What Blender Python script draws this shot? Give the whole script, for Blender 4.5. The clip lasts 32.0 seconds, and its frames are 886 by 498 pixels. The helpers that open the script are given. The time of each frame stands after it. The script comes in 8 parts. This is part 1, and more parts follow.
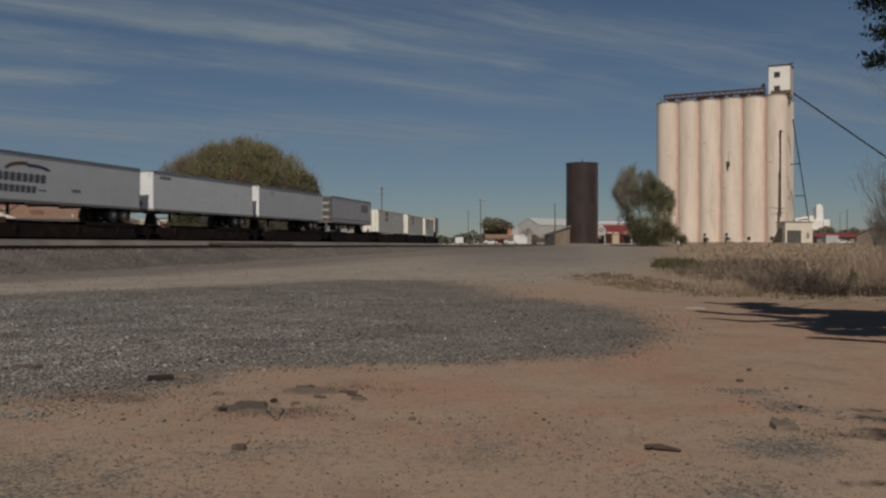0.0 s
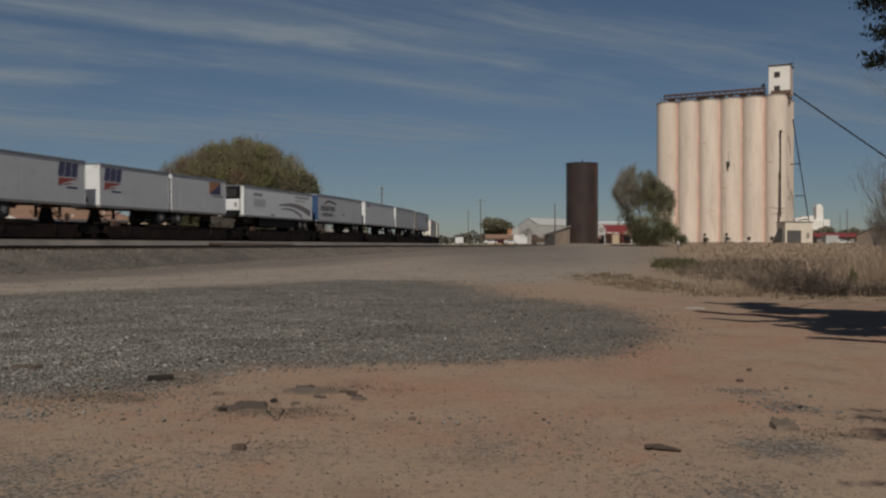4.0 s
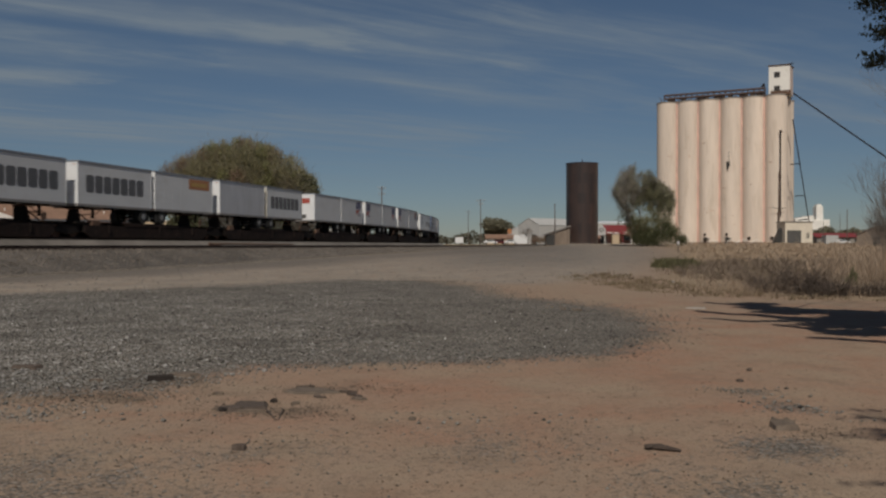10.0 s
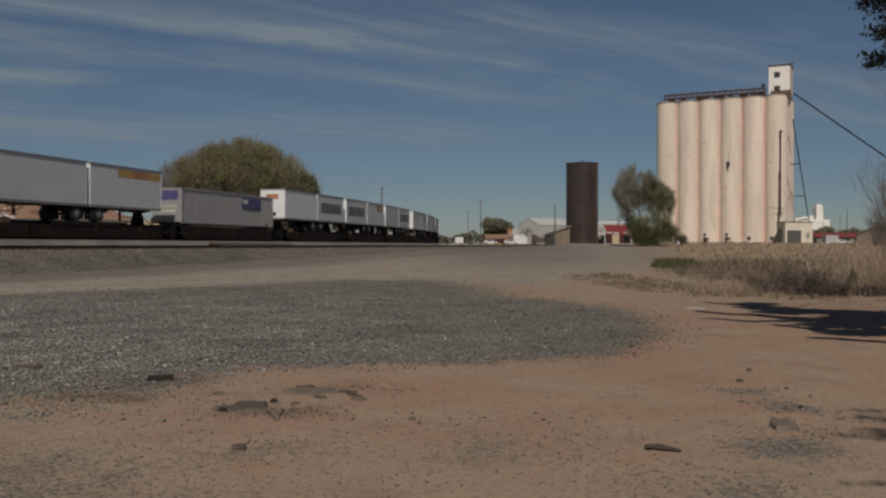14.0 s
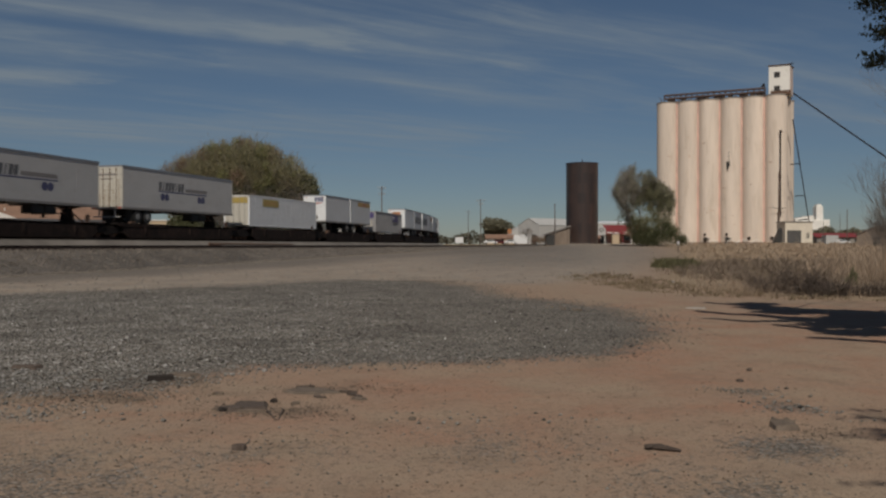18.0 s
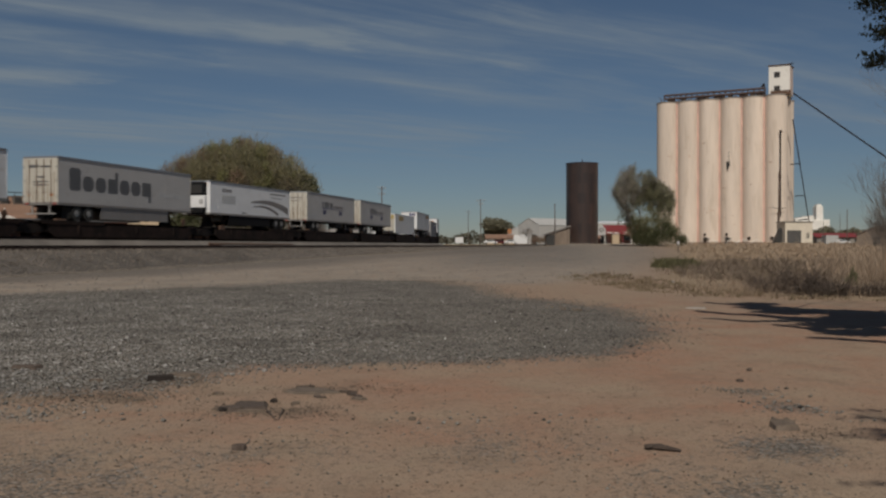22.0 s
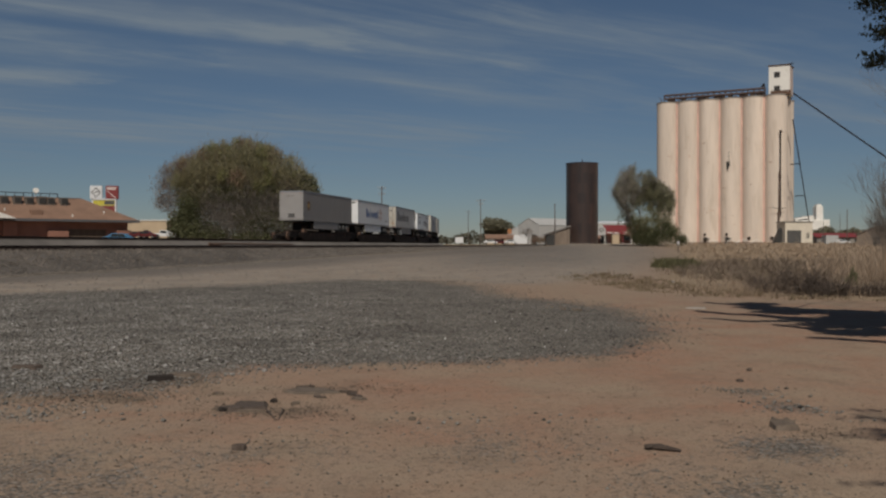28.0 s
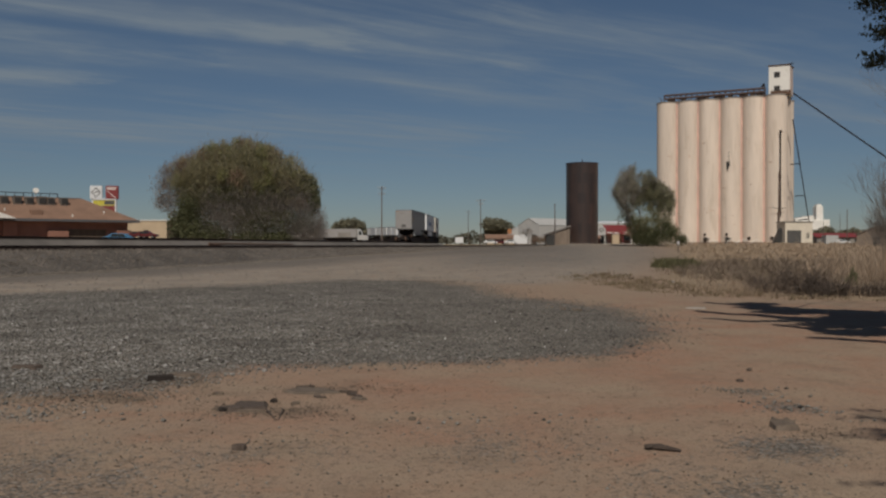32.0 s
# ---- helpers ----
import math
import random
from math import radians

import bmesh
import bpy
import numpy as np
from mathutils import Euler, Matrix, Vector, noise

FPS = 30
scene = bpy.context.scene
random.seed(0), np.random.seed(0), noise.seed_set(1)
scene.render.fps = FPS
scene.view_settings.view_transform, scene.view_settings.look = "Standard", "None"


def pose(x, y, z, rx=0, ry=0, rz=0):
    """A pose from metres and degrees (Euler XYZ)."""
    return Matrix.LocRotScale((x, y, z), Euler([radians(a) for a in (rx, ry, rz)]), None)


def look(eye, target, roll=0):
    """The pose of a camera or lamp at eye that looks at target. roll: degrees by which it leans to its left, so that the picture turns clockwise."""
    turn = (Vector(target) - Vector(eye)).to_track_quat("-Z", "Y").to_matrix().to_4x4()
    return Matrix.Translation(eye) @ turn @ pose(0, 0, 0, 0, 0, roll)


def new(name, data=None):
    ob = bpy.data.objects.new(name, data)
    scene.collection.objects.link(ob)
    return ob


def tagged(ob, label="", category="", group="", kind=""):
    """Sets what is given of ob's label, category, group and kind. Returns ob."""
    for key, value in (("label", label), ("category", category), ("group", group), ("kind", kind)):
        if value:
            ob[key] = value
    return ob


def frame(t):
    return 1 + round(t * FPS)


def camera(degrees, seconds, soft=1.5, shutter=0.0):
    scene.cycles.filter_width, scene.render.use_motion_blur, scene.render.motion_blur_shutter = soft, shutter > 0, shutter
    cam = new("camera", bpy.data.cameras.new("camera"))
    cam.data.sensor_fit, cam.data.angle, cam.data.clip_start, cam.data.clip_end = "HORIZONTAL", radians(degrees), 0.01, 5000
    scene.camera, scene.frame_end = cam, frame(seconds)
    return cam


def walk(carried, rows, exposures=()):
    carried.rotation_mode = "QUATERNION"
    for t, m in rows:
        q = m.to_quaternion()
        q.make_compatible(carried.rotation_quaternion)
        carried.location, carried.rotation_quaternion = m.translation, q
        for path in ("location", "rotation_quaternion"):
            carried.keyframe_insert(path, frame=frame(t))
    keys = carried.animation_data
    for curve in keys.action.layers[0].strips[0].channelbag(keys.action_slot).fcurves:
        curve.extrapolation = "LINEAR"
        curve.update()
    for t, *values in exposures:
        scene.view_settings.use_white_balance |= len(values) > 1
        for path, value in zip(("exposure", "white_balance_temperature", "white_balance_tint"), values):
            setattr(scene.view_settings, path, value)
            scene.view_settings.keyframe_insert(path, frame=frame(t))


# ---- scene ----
cam = camera(51.3, 32.0, soft=2.4, shutter=0.5)
EYE = 1.4
walk(cam, [(0.0, pose(0, 0, EYE, 89.77, 0, 0)), (32.0, pose(0, 0, EYE, 89.77, 0, 0))])

# ---- light ----
SUN_AZ, SUN_EL = radians(183.5), radians(48)      # clockwise from +Y; above the ground
world = bpy.data.worlds.new("world")
scene.world = world
world.use_nodes = True


def sky_world():
    nt = world.node_tree
    nt.nodes.clear()
    out = nt.nodes.new("ShaderNodeOutputWorld")
    bg = nt.nodes.new("ShaderNodeBackground")
    sky = nt.nodes.new("ShaderNodeTexSky")
    sky.sky_type, sky.sun_disc = "NISHITA", False
    sky.sun_elevation, sky.sun_rotation = SUN_EL, SUN_AZ
    sky.air_density, sky.dust_density, sky.ozone_density, sky.altitude = 0.9, 0.1, 3.0, 600
    # cirrus in long streaks on a flat sheet high above
    tc = nt.nodes.new("ShaderNodeTexCoord")
    sep = nt.nodes.new("ShaderNodeSeparateXYZ")
    nt.links.new(tc.outputs["Generated"], sep.inputs[0])

    def m(op, a, b=None, c=None):
        n = nt.nodes.new("ShaderNodeMath")
        n.operation = op
        for i, v in enumerate((a, b, c)):
            if v is None:
                continue
            if isinstance(v, (int, float)):
                n.inputs[i].default_value = v
            else:
                nt.links.new(v, n.inputs[i])
        return n.outputs[0]

    zz = m("ADD", m("MAXIMUM", sep.outputs[2], 0.0), 0.035)
    px, py = m("DIVIDE", sep.outputs[0], zz), m("DIVIDE", sep.outputs[1], zz)
    turn = radians(32)
    along = m("ADD", m("MULTIPLY", px, math.cos(turn)), m("MULTIPLY", py, math.sin(turn)))
    across = m("SUBTRACT", m("MULTIPLY", py, math.cos(turn)), m("MULTIPLY", px, math.sin(turn)))

    def noise_on(fa, fc, detail, rough, distort, shift=0.0):
        co = nt.nodes.new("ShaderNodeCombineXYZ")
        nt.links.new(m("MULTIPLY", along, fa), co.inputs[0])
        nt.links.new(m("MULTIPLY", across, fc), co.inputs[1])
        co.inputs[2].default_value = shift
        n = nt.nodes.new("ShaderNodeTexNoise")
        for k, v in (("Scale", 1.0), ("Detail", detail), ("Roughness", rough), ("Distortion", distort)):
            n.inputs[k].default_value = v
        nt.links.new(co.outputs[0], n.inputs[0])
        return n.outputs[0]

    def span(v, a, c, lo=0.0, hi=1.0):
        n = nt.nodes.new("ShaderNodeMapRange")
        n.interpolation_type = "SMOOTHSTEP"
        for i, k in ((1, a), (2, c), (3, lo), (4, hi)):
            n.inputs[i].default_value = k
        nt.links.new(v, n.inputs[0])
        return n.outputs[0]

    wisps = noise_on(0.7, 3.2, 6, 0.62, 0.5)
    veil = noise_on(0.45, 0.8, 4, 0.55, 0.3, 3.1)
    waver = m("ADD", across, m("MULTIPLY", m("SUBTRACT", noise_on(1.1, 0.9, 4, 0.6, 0.2, 7.7), 0.5), 0.75))
    reach = m("ADD", along, m("MULTIPLY", m("SUBTRACT", noise_on(2.2, 3.5, 5, 0.65, 0.0, 1.3), 0.5), 1.6))
    # long bands of cirrus: (from, to) along the wind, place across it, half width, density
    total = None
    for a0, a1, c0, w, k in ((-0.6, 2.0, 3.58, 0.17, 0.72), (1.2, 2.8, 3.42, 0.24, 0.55), (1.8, 3.9, 2.92, 0.22, 0.40), (0.9, 3.9, 4.12, 0.22, 0.58),
                             (-1.0, 1.2, 4.92, 0.2, 0.7), (-0.5, 2.6, 6.4, 0.6, 0.62), (1.7, 4.2, 5.55, 0.55, 0.42), (3.5, 4.9, 2.95, 0.28, 0.5), (4.1, 6.2, 3.45, 0.4, 0.42),
                             (-2.0, 1.2, 4.3, 0.25, 0.35), (-0.2, 1.6, 3.25, 0.2, 0.3)):
        d = m("DIVIDE", m("SUBTRACT", waver, c0), w)
        g = m("POWER", 2.718, m("MULTIPLY", m("MULTIPLY", d, d), -1.0))
        g = m("MULTIPLY", m("MULTIPLY", g, k), m("MULTIPLY", span(reach, a0, a0 + 0.5), span(reach, a1 - 0.5, a1, 1.0, 0.0)))
        total = g if total is None else m("ADD", total, g)
    total = m("MULTIPLY", total, span(wisps, 0.25, 0.72, 0.45, 1.2))
    thin = m("MULTIPLY", m("MULTIPLY", span(wisps, 0.36, 0.78), span(veil, 0.32, 0.62)), 0.6)
    # the sheet thins out towards the east and dissolves in the haze
    east = span(px, -2.2, 2.2, 1.1, 0.75)
    fade = span(sep.outputs[2], 0.02, 0.13)
    amount = m("MINIMUM", m("MULTIPLY", m("MULTIPLY", m("ADD", total, thin), east), fade), 1.0)
    amount = m("MULTIPLY", amount, 0.72)
    mix = nt.nodes.new("ShaderNodeMix")
    mix.data_type = "RGBA"
    nt.links.new(amount, mix.inputs["Factor"])
    nt.links.new(sky.outputs[0], mix.inputs["A"])
    mix.inputs["B"].default_value = (6.0, 6.85, 7.5, 1)
    tint = nt.nodes.new("ShaderNodeMix")
    tint.data_type, tint.blend_type = "RGBA", "MULTIPLY"
    tint.inputs["Factor"].default_value = 1.0
    nt.links.new(mix.outputs["Result"], tint.inputs["A"])
    low = nt.nodes.new("ShaderNodeMapRange")
    low.inputs["From Min"].default_value, low.inputs["From Max"].default_value = 0.0, 0.2
    nt.links.new(sep.outputs[2], low.inputs[0])
    air = nt.nodes.new("ShaderNodeMix")
    air.data_type = "RGBA"
    air.inputs["A"].default_value, air.inputs["B"].default_value = (0.765, 0.80, 0.87, 1), (0.975, 0.99, 0.985, 1)
    nt.links.new(low.outputs[0], air.inputs["Factor"])
    nt.links.new(air.outputs["Result"], tint.inputs["B"])
    nt.links.new(tint.outputs["Result"], bg.inputs["Color"])
    bg.inputs["Strength"].default_value = 0.052
    nt.links.new(bg.outputs[0], out.inputs[0])


sky_world()
sun = new("sun", bpy.data.lights.new("sun", "SUN"))
sun.data.energy, sun.data.angle, sun.data.color = 4.95, radians(0.53), (1.0, 0.93, 0.82)
sd = Vector((math.sin(SUN_AZ) * math.cos(SUN_EL), math.cos(SUN_AZ) * math.cos(SUN_EL), math.sin(SUN_EL)))
sun.matrix_world = look(sd * 50, (0, 0, 0))
scene.view_settings.exposure = -0.62


# ---- materials ----
def material(name, col, rough=0.7, metal=0.0, var=0.25, scale=3.0, bump=0.0, fine=40.0, stretch=(1, 1, 1), col2=None, dirt=None, spec=None):
    """A two-scale procedural surface: broad mottling, fine grain, optional second colour and streaked dirt."""
    mt = bpy.data.materials.new(name)
    mt.use_nodes = True
    nt = mt.node_tree
    b = nt.nodes["Principled BSDF"]
    b.inputs["Roughness"].default_value, b.inputs["Metallic"].default_value = rough, metal
    if spec is not None:
        b.inputs["Specular IOR Level"].default_value = spec
    tc = nt.nodes.new("ShaderNodeTexCoord")
    mp = nt.nodes.new("ShaderNodeMapping")
    mp.inputs["Scale"].default_value = stretch
    nt.links.new(tc.outputs["Object"], mp.inputs[0])
    info = nt.nodes.new("ShaderNodeObjectInfo")
    off = nt.nodes.new("ShaderNodeVectorMath")
    off.operation = "ADD"
    nt.links.new(mp.outputs[0], off.inputs[0])
    sc = nt.nodes.new("ShaderNodeMath")
    sc.operation = "MULTIPLY"
    sc.inputs[1].default_value = 37.0
    nt.links.new(info.outputs["Random"], sc.inputs[0])
    nt.links.new(sc.outputs[0], off.inputs[1])

    def tex(s, d):
        n = nt.nodes.new("ShaderNodeTexNoise")
        n.inputs["Scale"].default_value, n.inputs["Detail"].default_value, n.inputs["Roughness"].default_value = s, d, 0.6
        nt.links.new(off.outputs[0], n.inputs[0])
        return n.outputs[0]

    def mixrgb(f, a, bb):
        n = nt.nodes.new("ShaderNodeMix")
        n.data_type = "RGBA"
        for k, v in (("Factor", f), ("A", a), ("B", bb)):
            if isinstance(v, tuple):
                n.inputs[k].default_value = (*v, 1)
            elif isinstance(v, float):
                n.inputs[k].default_value = v
            else:
                nt.links.new(v, n.inputs[k])
        return n.outputs["Result"]

    def rng(v, a, c):
        n = nt.nodes.new("ShaderNodeMapRange")
        n.inputs["From Min"].default_value, n.inputs["From Max"].default_value = a, c
        nt.links.new(v, n.inputs[0])
        return n.outputs[0]

    low = tuple(c * (1 - var) for c in col)
    high = tuple(min(1, c * (1 + var)) for c in col) if col2 is None else col2
    broad, grain = tex(scale, 5), tex(fine, 3)
    c = mixrgb(rng(broad, 0.3, 0.7), low, high)
    g = tuple(min(1, x * (1 + var * 0.5)) for x in col)
    gm = nt.nodes.new("ShaderNodeMath")
    gm.operation = "MULTIPLY"
    gm.inputs[1].default_value = 0.4
    nt.links.new(rng(grain, 0.35, 0.75), gm.inputs[0])
    c = mixrgb(gm.outputs[0], c, g)
    if dirt:
        d = tex(scale * 2.3, 6)
        dm = nt.nodes.new("ShaderNodeMath")
        dm.operation = "MULTIPLY"
        dm.inputs[1].default_value = 0.7
        nt.links.new(rng(d, 0.55, 0.8), dm.inputs[0])
        c = mixrgb(dm.outputs[0], c, dirt)
    nt.links.new(c, b.inputs["Base Color"])
    if bump:
        bp = nt.nodes.new("ShaderNodeBump")
        bp.inputs["Strength"].default_value, bp.inputs["Distance"].default_value = 0.6, bump
        nt.links.new(grain, bp.inputs["Height"])
        nt.links.new(bp.outputs[0], b.inputs["Normal"])
    return mt


M = {}
M["white"] = material("trailer_white", (0.70, 0.70, 0.70), 0.45, 0, 0.05, 0.5, 0, 8, (1, 1, 3), dirt=(0.5, 0.48, 0.45))
M["white2"] = material("trailer_white_soiled", (0.60, 0.60, 0.60), 0.5, 0, 0.06, 0.35, 0, 8, (1, 1, 2.0), dirt=(0.50, 0.48, 0.45))
M["cream"] = material("trailer_cream", (0.47, 0.44, 0.38), 0.5, 0, 0.07, 0.6, 0, 8, (3, 3, 0.6), dirt=(0.27, 0.21, 0.15))
M["soiled"] = material("trailer_road_soiled", (0.47, 0.455, 0.44), 0.5, 0, 0.07, 0.4, 0, 8, (1, 1, 2.0), dirt=(0.38, 0.35, 0.32))
M["freshwhite"] = material("trailer_fresh_white", (0.79, 0.79, 0.79), 0.4, 0, 0.04, 0.5, 0, 8, (1, 1, 3), dirt=(0.6, 0.58, 0.56))
M["endgrey"] = material("trailer_end_grey", (0.27, 0.255, 0.245), 0.5, 0, 0.08, 0.6, 0, 8, dirt=(0.3, 0.28, 0.25))
M["greybrown"] = material("trailer_grey", (0.215, 0.20, 0.19), 0.5, 0, 0.08, 0.6, 0, 8, (3, 3, 0.6), dirt=(0.3, 0.28, 0.25))
M["silver"] = material("trailer_silver", (0.50, 0.50, 0.52), 0.42, 0.3, 0.10, 0.6, 0, 8, (3, 3, 0.6), dirt=(0.35, 0.34, 0.32))
M["contgrey"] = material("container_grey", (0.30, 0.288, 0.285), 0.5, 0.1, 0.10, 0.6, 0, 8, (3, 3, 0.6), dirt=(0.3, 0.28, 0.25))
M["alu"] = material("aluminium_rail", (0.24, 0.25, 0.27), 0.5, 0.4, 0.15, 1.0)
M["steel"] = material("rusty_black_steel", (0.018, 0.015, 0.014), 0.8, 0.1, 0.4, 1.5, 0.003, 30, col2=(0.032, 0.024, 0.02), spec=0.15)
M["carsteel"] = material("railcar_steel", (0.022, 0.017, 0.015), 0.85, 0.1, 0.4, 0.9, 0.004, 12, col2=(0.042, 0.026, 0.021), dirt=(0.085, 0.055, 0.042), spec=0.15)
M["contcream"] = material("container_cream", (0.80, 0.75, 0.65), 0.5, 0, 0.06, 0.6, 0, 8, dirt=(0.55, 0.49, 0.40))
M["rust"] = material("rusty_steel", (0.13, 0.075, 0.05), 0.85, 0.2, 0.4, 2.0, 0.003, 30)
M["rail"] = material("rail_steel", (0.034, 0.019, 0.014), 0.8, 0.2, 0.3, 2.0, 0.001, 20)
M["railhead"] = material("rail_head_worn", (0.10, 0.085, 0.075), 0.5, 0.5, 0.1, 2.0)
M["acbox"] = material("air_conditioner_case", (0.145, 0.12, 0.10), 0.7, 0.1, 0.25, 1.5, dirt=(0.07, 0.055, 0.045))
M["rubber"] = material("rubber", (0.025, 0.024, 0.023), 0.9, 0, 0.3, 3)
M["rim"] = material("wheel_rim", (0.24, 0.235, 0.23), 0.4, 0.4, 0.15, 3)
M["black"] = material("black_plastic", (0.012, 0.012, 0.013), 0.9, 0, 0.3, 3, spec=0.15)
M["blue"] = material("blue_paint", (0.035, 0.075, 0.17), 0.45, 0, 0.15, 1)
M["logoblue"] = material("mark_blue", (0.075, 0.13, 0.28), 0.5, 0, 0.1, 2)
M["navy"] = material("mark_navy", (0.06, 0.06, 0.13), 0.5, 0, 0.1, 2)
M["darkgrey"] = material("mark_dark_grey", (0.10, 0.10, 0.105), 0.5, 0, 0.1, 2)
M["midgrey"] = material("mark_mid_grey", (0.22, 0.20, 0.19), 0.5, 0, 0.1, 2)
M["palegrey"] = material("mark_pale_grey", (0.45, 0.45, 0.45), 0.5, 0, 0.1, 2)
M["orange"] = material("mark_orange", (0.38, 0.165, 0.07), 0.5, 0, 0.1, 2)
M["amber"] = material("mark_amber", (0.43, 0.27, 0.08), 0.5, 0, 0.1, 2)
M["red"] = material("mark_red", (0.35, 0.07, 0.05), 0.5, 0, 0.1, 2)
M["brown"] = material("mark_brown", (0.14, 0.065, 0.025), 0.5, 0, 0.1, 2)
M["purple"] = material("mark_purple", (0.07, 0.055, 0.17), 0.5, 0, 0.1, 2)
M["signyellow"] = material("sign_yellow", (0.50, 0.43, 0.06), 0.5, 0, 0.05, 2)
M["yellow"] = material("mark_yellow", (0.38, 0.28, 0.08), 0.5, 0, 0.1, 2)
M["tie"] = material("sleeper_wood", (0.07, 0.055, 0.045), 0.9, 0, 0.4, 3, 0.004, 20, (1, 6, 6))
M["ballast"] = material("ballast", (0.088, 0.077, 0.068), 0.95, 0, 0.35, 0.25, 0.05, 9.0, col2=(0.135, 0.117, 0.102), dirt=(0.15, 0.13, 0.11))
M["ballast_pale"] = material("pale_ballast", (0.108, 0.094, 0.083), 0.95, 0, 0.35, 0.3, 0.05, 9.0, col2=(0.17, 0.15, 0.132), dirt=(0.10, 0.088, 0.078))
M["concrete"] = material("silo_concrete", (0.655, 0.55, 0.46), 0.85, 0, 0.13, 0.42, 0.004, 2.5, (1, 1, 0.13), dirt=(0.47, 0.375, 0.29))
M["concrete2"] = material("pale_concrete", (0.72, 0.69, 0.64), 0.85, 0, 0.08, 0.3, 0.002, 4, dirt=(0.5, 0.46, 0.4))
M["mortar"] = material("mortar_patch", (0.56, 0.435, 0.345), 0.9, 0, 0.15, 0.5, 0, 8)
M["pinkwall"] = material("pink_stained_wall", (0.60, 0.49, 0.44), 0.85, 0, 0.12, 0.5, 0.002, 4, (1, 1, 0.2), dirt=(0.42, 0.30, 0.25))
M["ruststain"] = material("rust_stain", (0.27, 0.21, 0.155), 0.8, 0, 0.25, 3.0)
M["redlead"] = material("red_primer", (0.63, 0.41, 0.345), 0.8, 0, 0.2, 0.4)
M["tank"] = material("tank_black_rust", (0.024, 0.021, 0.022), 0.42, 0.1, 0.1, 0.5, 0.003, 6, (1, 1, 0.06), col2=(0.072, 0.045, 0.036), dirt=(0.115, 0.05, 0.032))
M["gallery"] = material("dark_gallery_steel", (0.085, 0.055, 0.045), 0.85, 0.1, 0.3, 1.0)
M["barnwood"] = material("pale_weathered_boards", (0.185, 0.142, 0.11), 0.9, 0, 0.25, 0.8, 0, 8, (3, 3, 0.5))
M["shed"] = material("shed_cream", (0.62, 0.55, 0.45), 0.8, 0, 0.1, 0.6, 0, 6, dirt=(0.4, 0.34, 0.27))
M["dark"] = material("dark_opening", (0.03, 0.028, 0.026), 0.7, 0, 0.3, 1)
M["grill"] = material("door_dark_grey", (0.09, 0.085, 0.08), 0.6, 0.2, 0.2, 1)
M["redroof"] = material("red_metal_roof", (0.20, 0.035, 0.035), 0.55, 0.1, 0.15, 0.4, dirt=(0.25, 0.08, 0.06))
M["whitewall"] = material("white_metal_wall", (0.41, 0.40, 0.385), 0.6, 0, 0.08, 0.5, dirt=(0.45, 0.44, 0.42))
M["greywall"] = material("weathered_grey_wall", (0.22, 0.20, 0.18), 0.85, 0, 0.2, 0.7)
M["woodwall"] = material("brown_timber_wall", (0.10, 0.075, 0.055), 0.9, 0, 0.3, 0.7, 0, 8, (4, 4, 0.5))
M["shingle"] = material("brown_shingle_roof", (0.205, 0.122, 0.083), 0.9, 0, 0.18, 0.6, 0.01, 5)
M["brick"] = material("red_brick_wall", (0.255, 0.125, 0.09), 0.9, 0, 0.2, 0.5, 0.003, 9)
M["stucco"] = material("pale_tan_wall", (0.442, 0.34, 0.23), 0.85, 0, 0.1, 0.5)
M["glass"] = material("dark_window_glass", (0.02, 0.025, 0.03), 0.1, 0, 0.1, 1)
M["pole"] = material("pole_wood", (0.12, 0.095, 0.08), 0.9, 0, 0.25, 1.0, 0.002, 12, (3, 3, 0.3))
M["bark"] = material("bark", (0.13, 0.105, 0.085), 0.95, 0, 0.3, 1.5, 0.006, 10, (2, 2, 0.5))
M["carwhite"] = material("car_white", (0.65, 0.65, 0.65), 0.3, 0, 0.05, 1)
M["carblue"] = material("car_blue", (0.06, 0.17, 0.30), 0.3, 0, 0.05, 1)
M["carred"] = material("car_red", (0.104, 0.018, 0.018), 0.3, 0, 0.05, 1)
M["rubble"] = material("dark_wood_scrap", (0.055, 0.04, 0.032), 0.95, 0, 0.4, 6, 0.004, 50, (1, 6, 6))
M["charred"] = material("black_rotten_wood", (0.022, 0.016, 0.013), 0.95, 0, 0.4, 6, 0.004, 50, (1, 6, 6))
M["scrapwood"] = material("weathered_scrap", (0.115, 0.087, 0.066), 0.95, 0, 0.35, 8, 0.006, 60)
M["boardwood"] = material("rotten_board", (0.072, 0.053, 0.042), 0.95, 0, 0.45, 7, 0.006, 50, (1, 5, 5))
M["paper"] = material("pale_litter", (0.28, 0.25, 0.225), 0.8, 0, 0.1, 4)


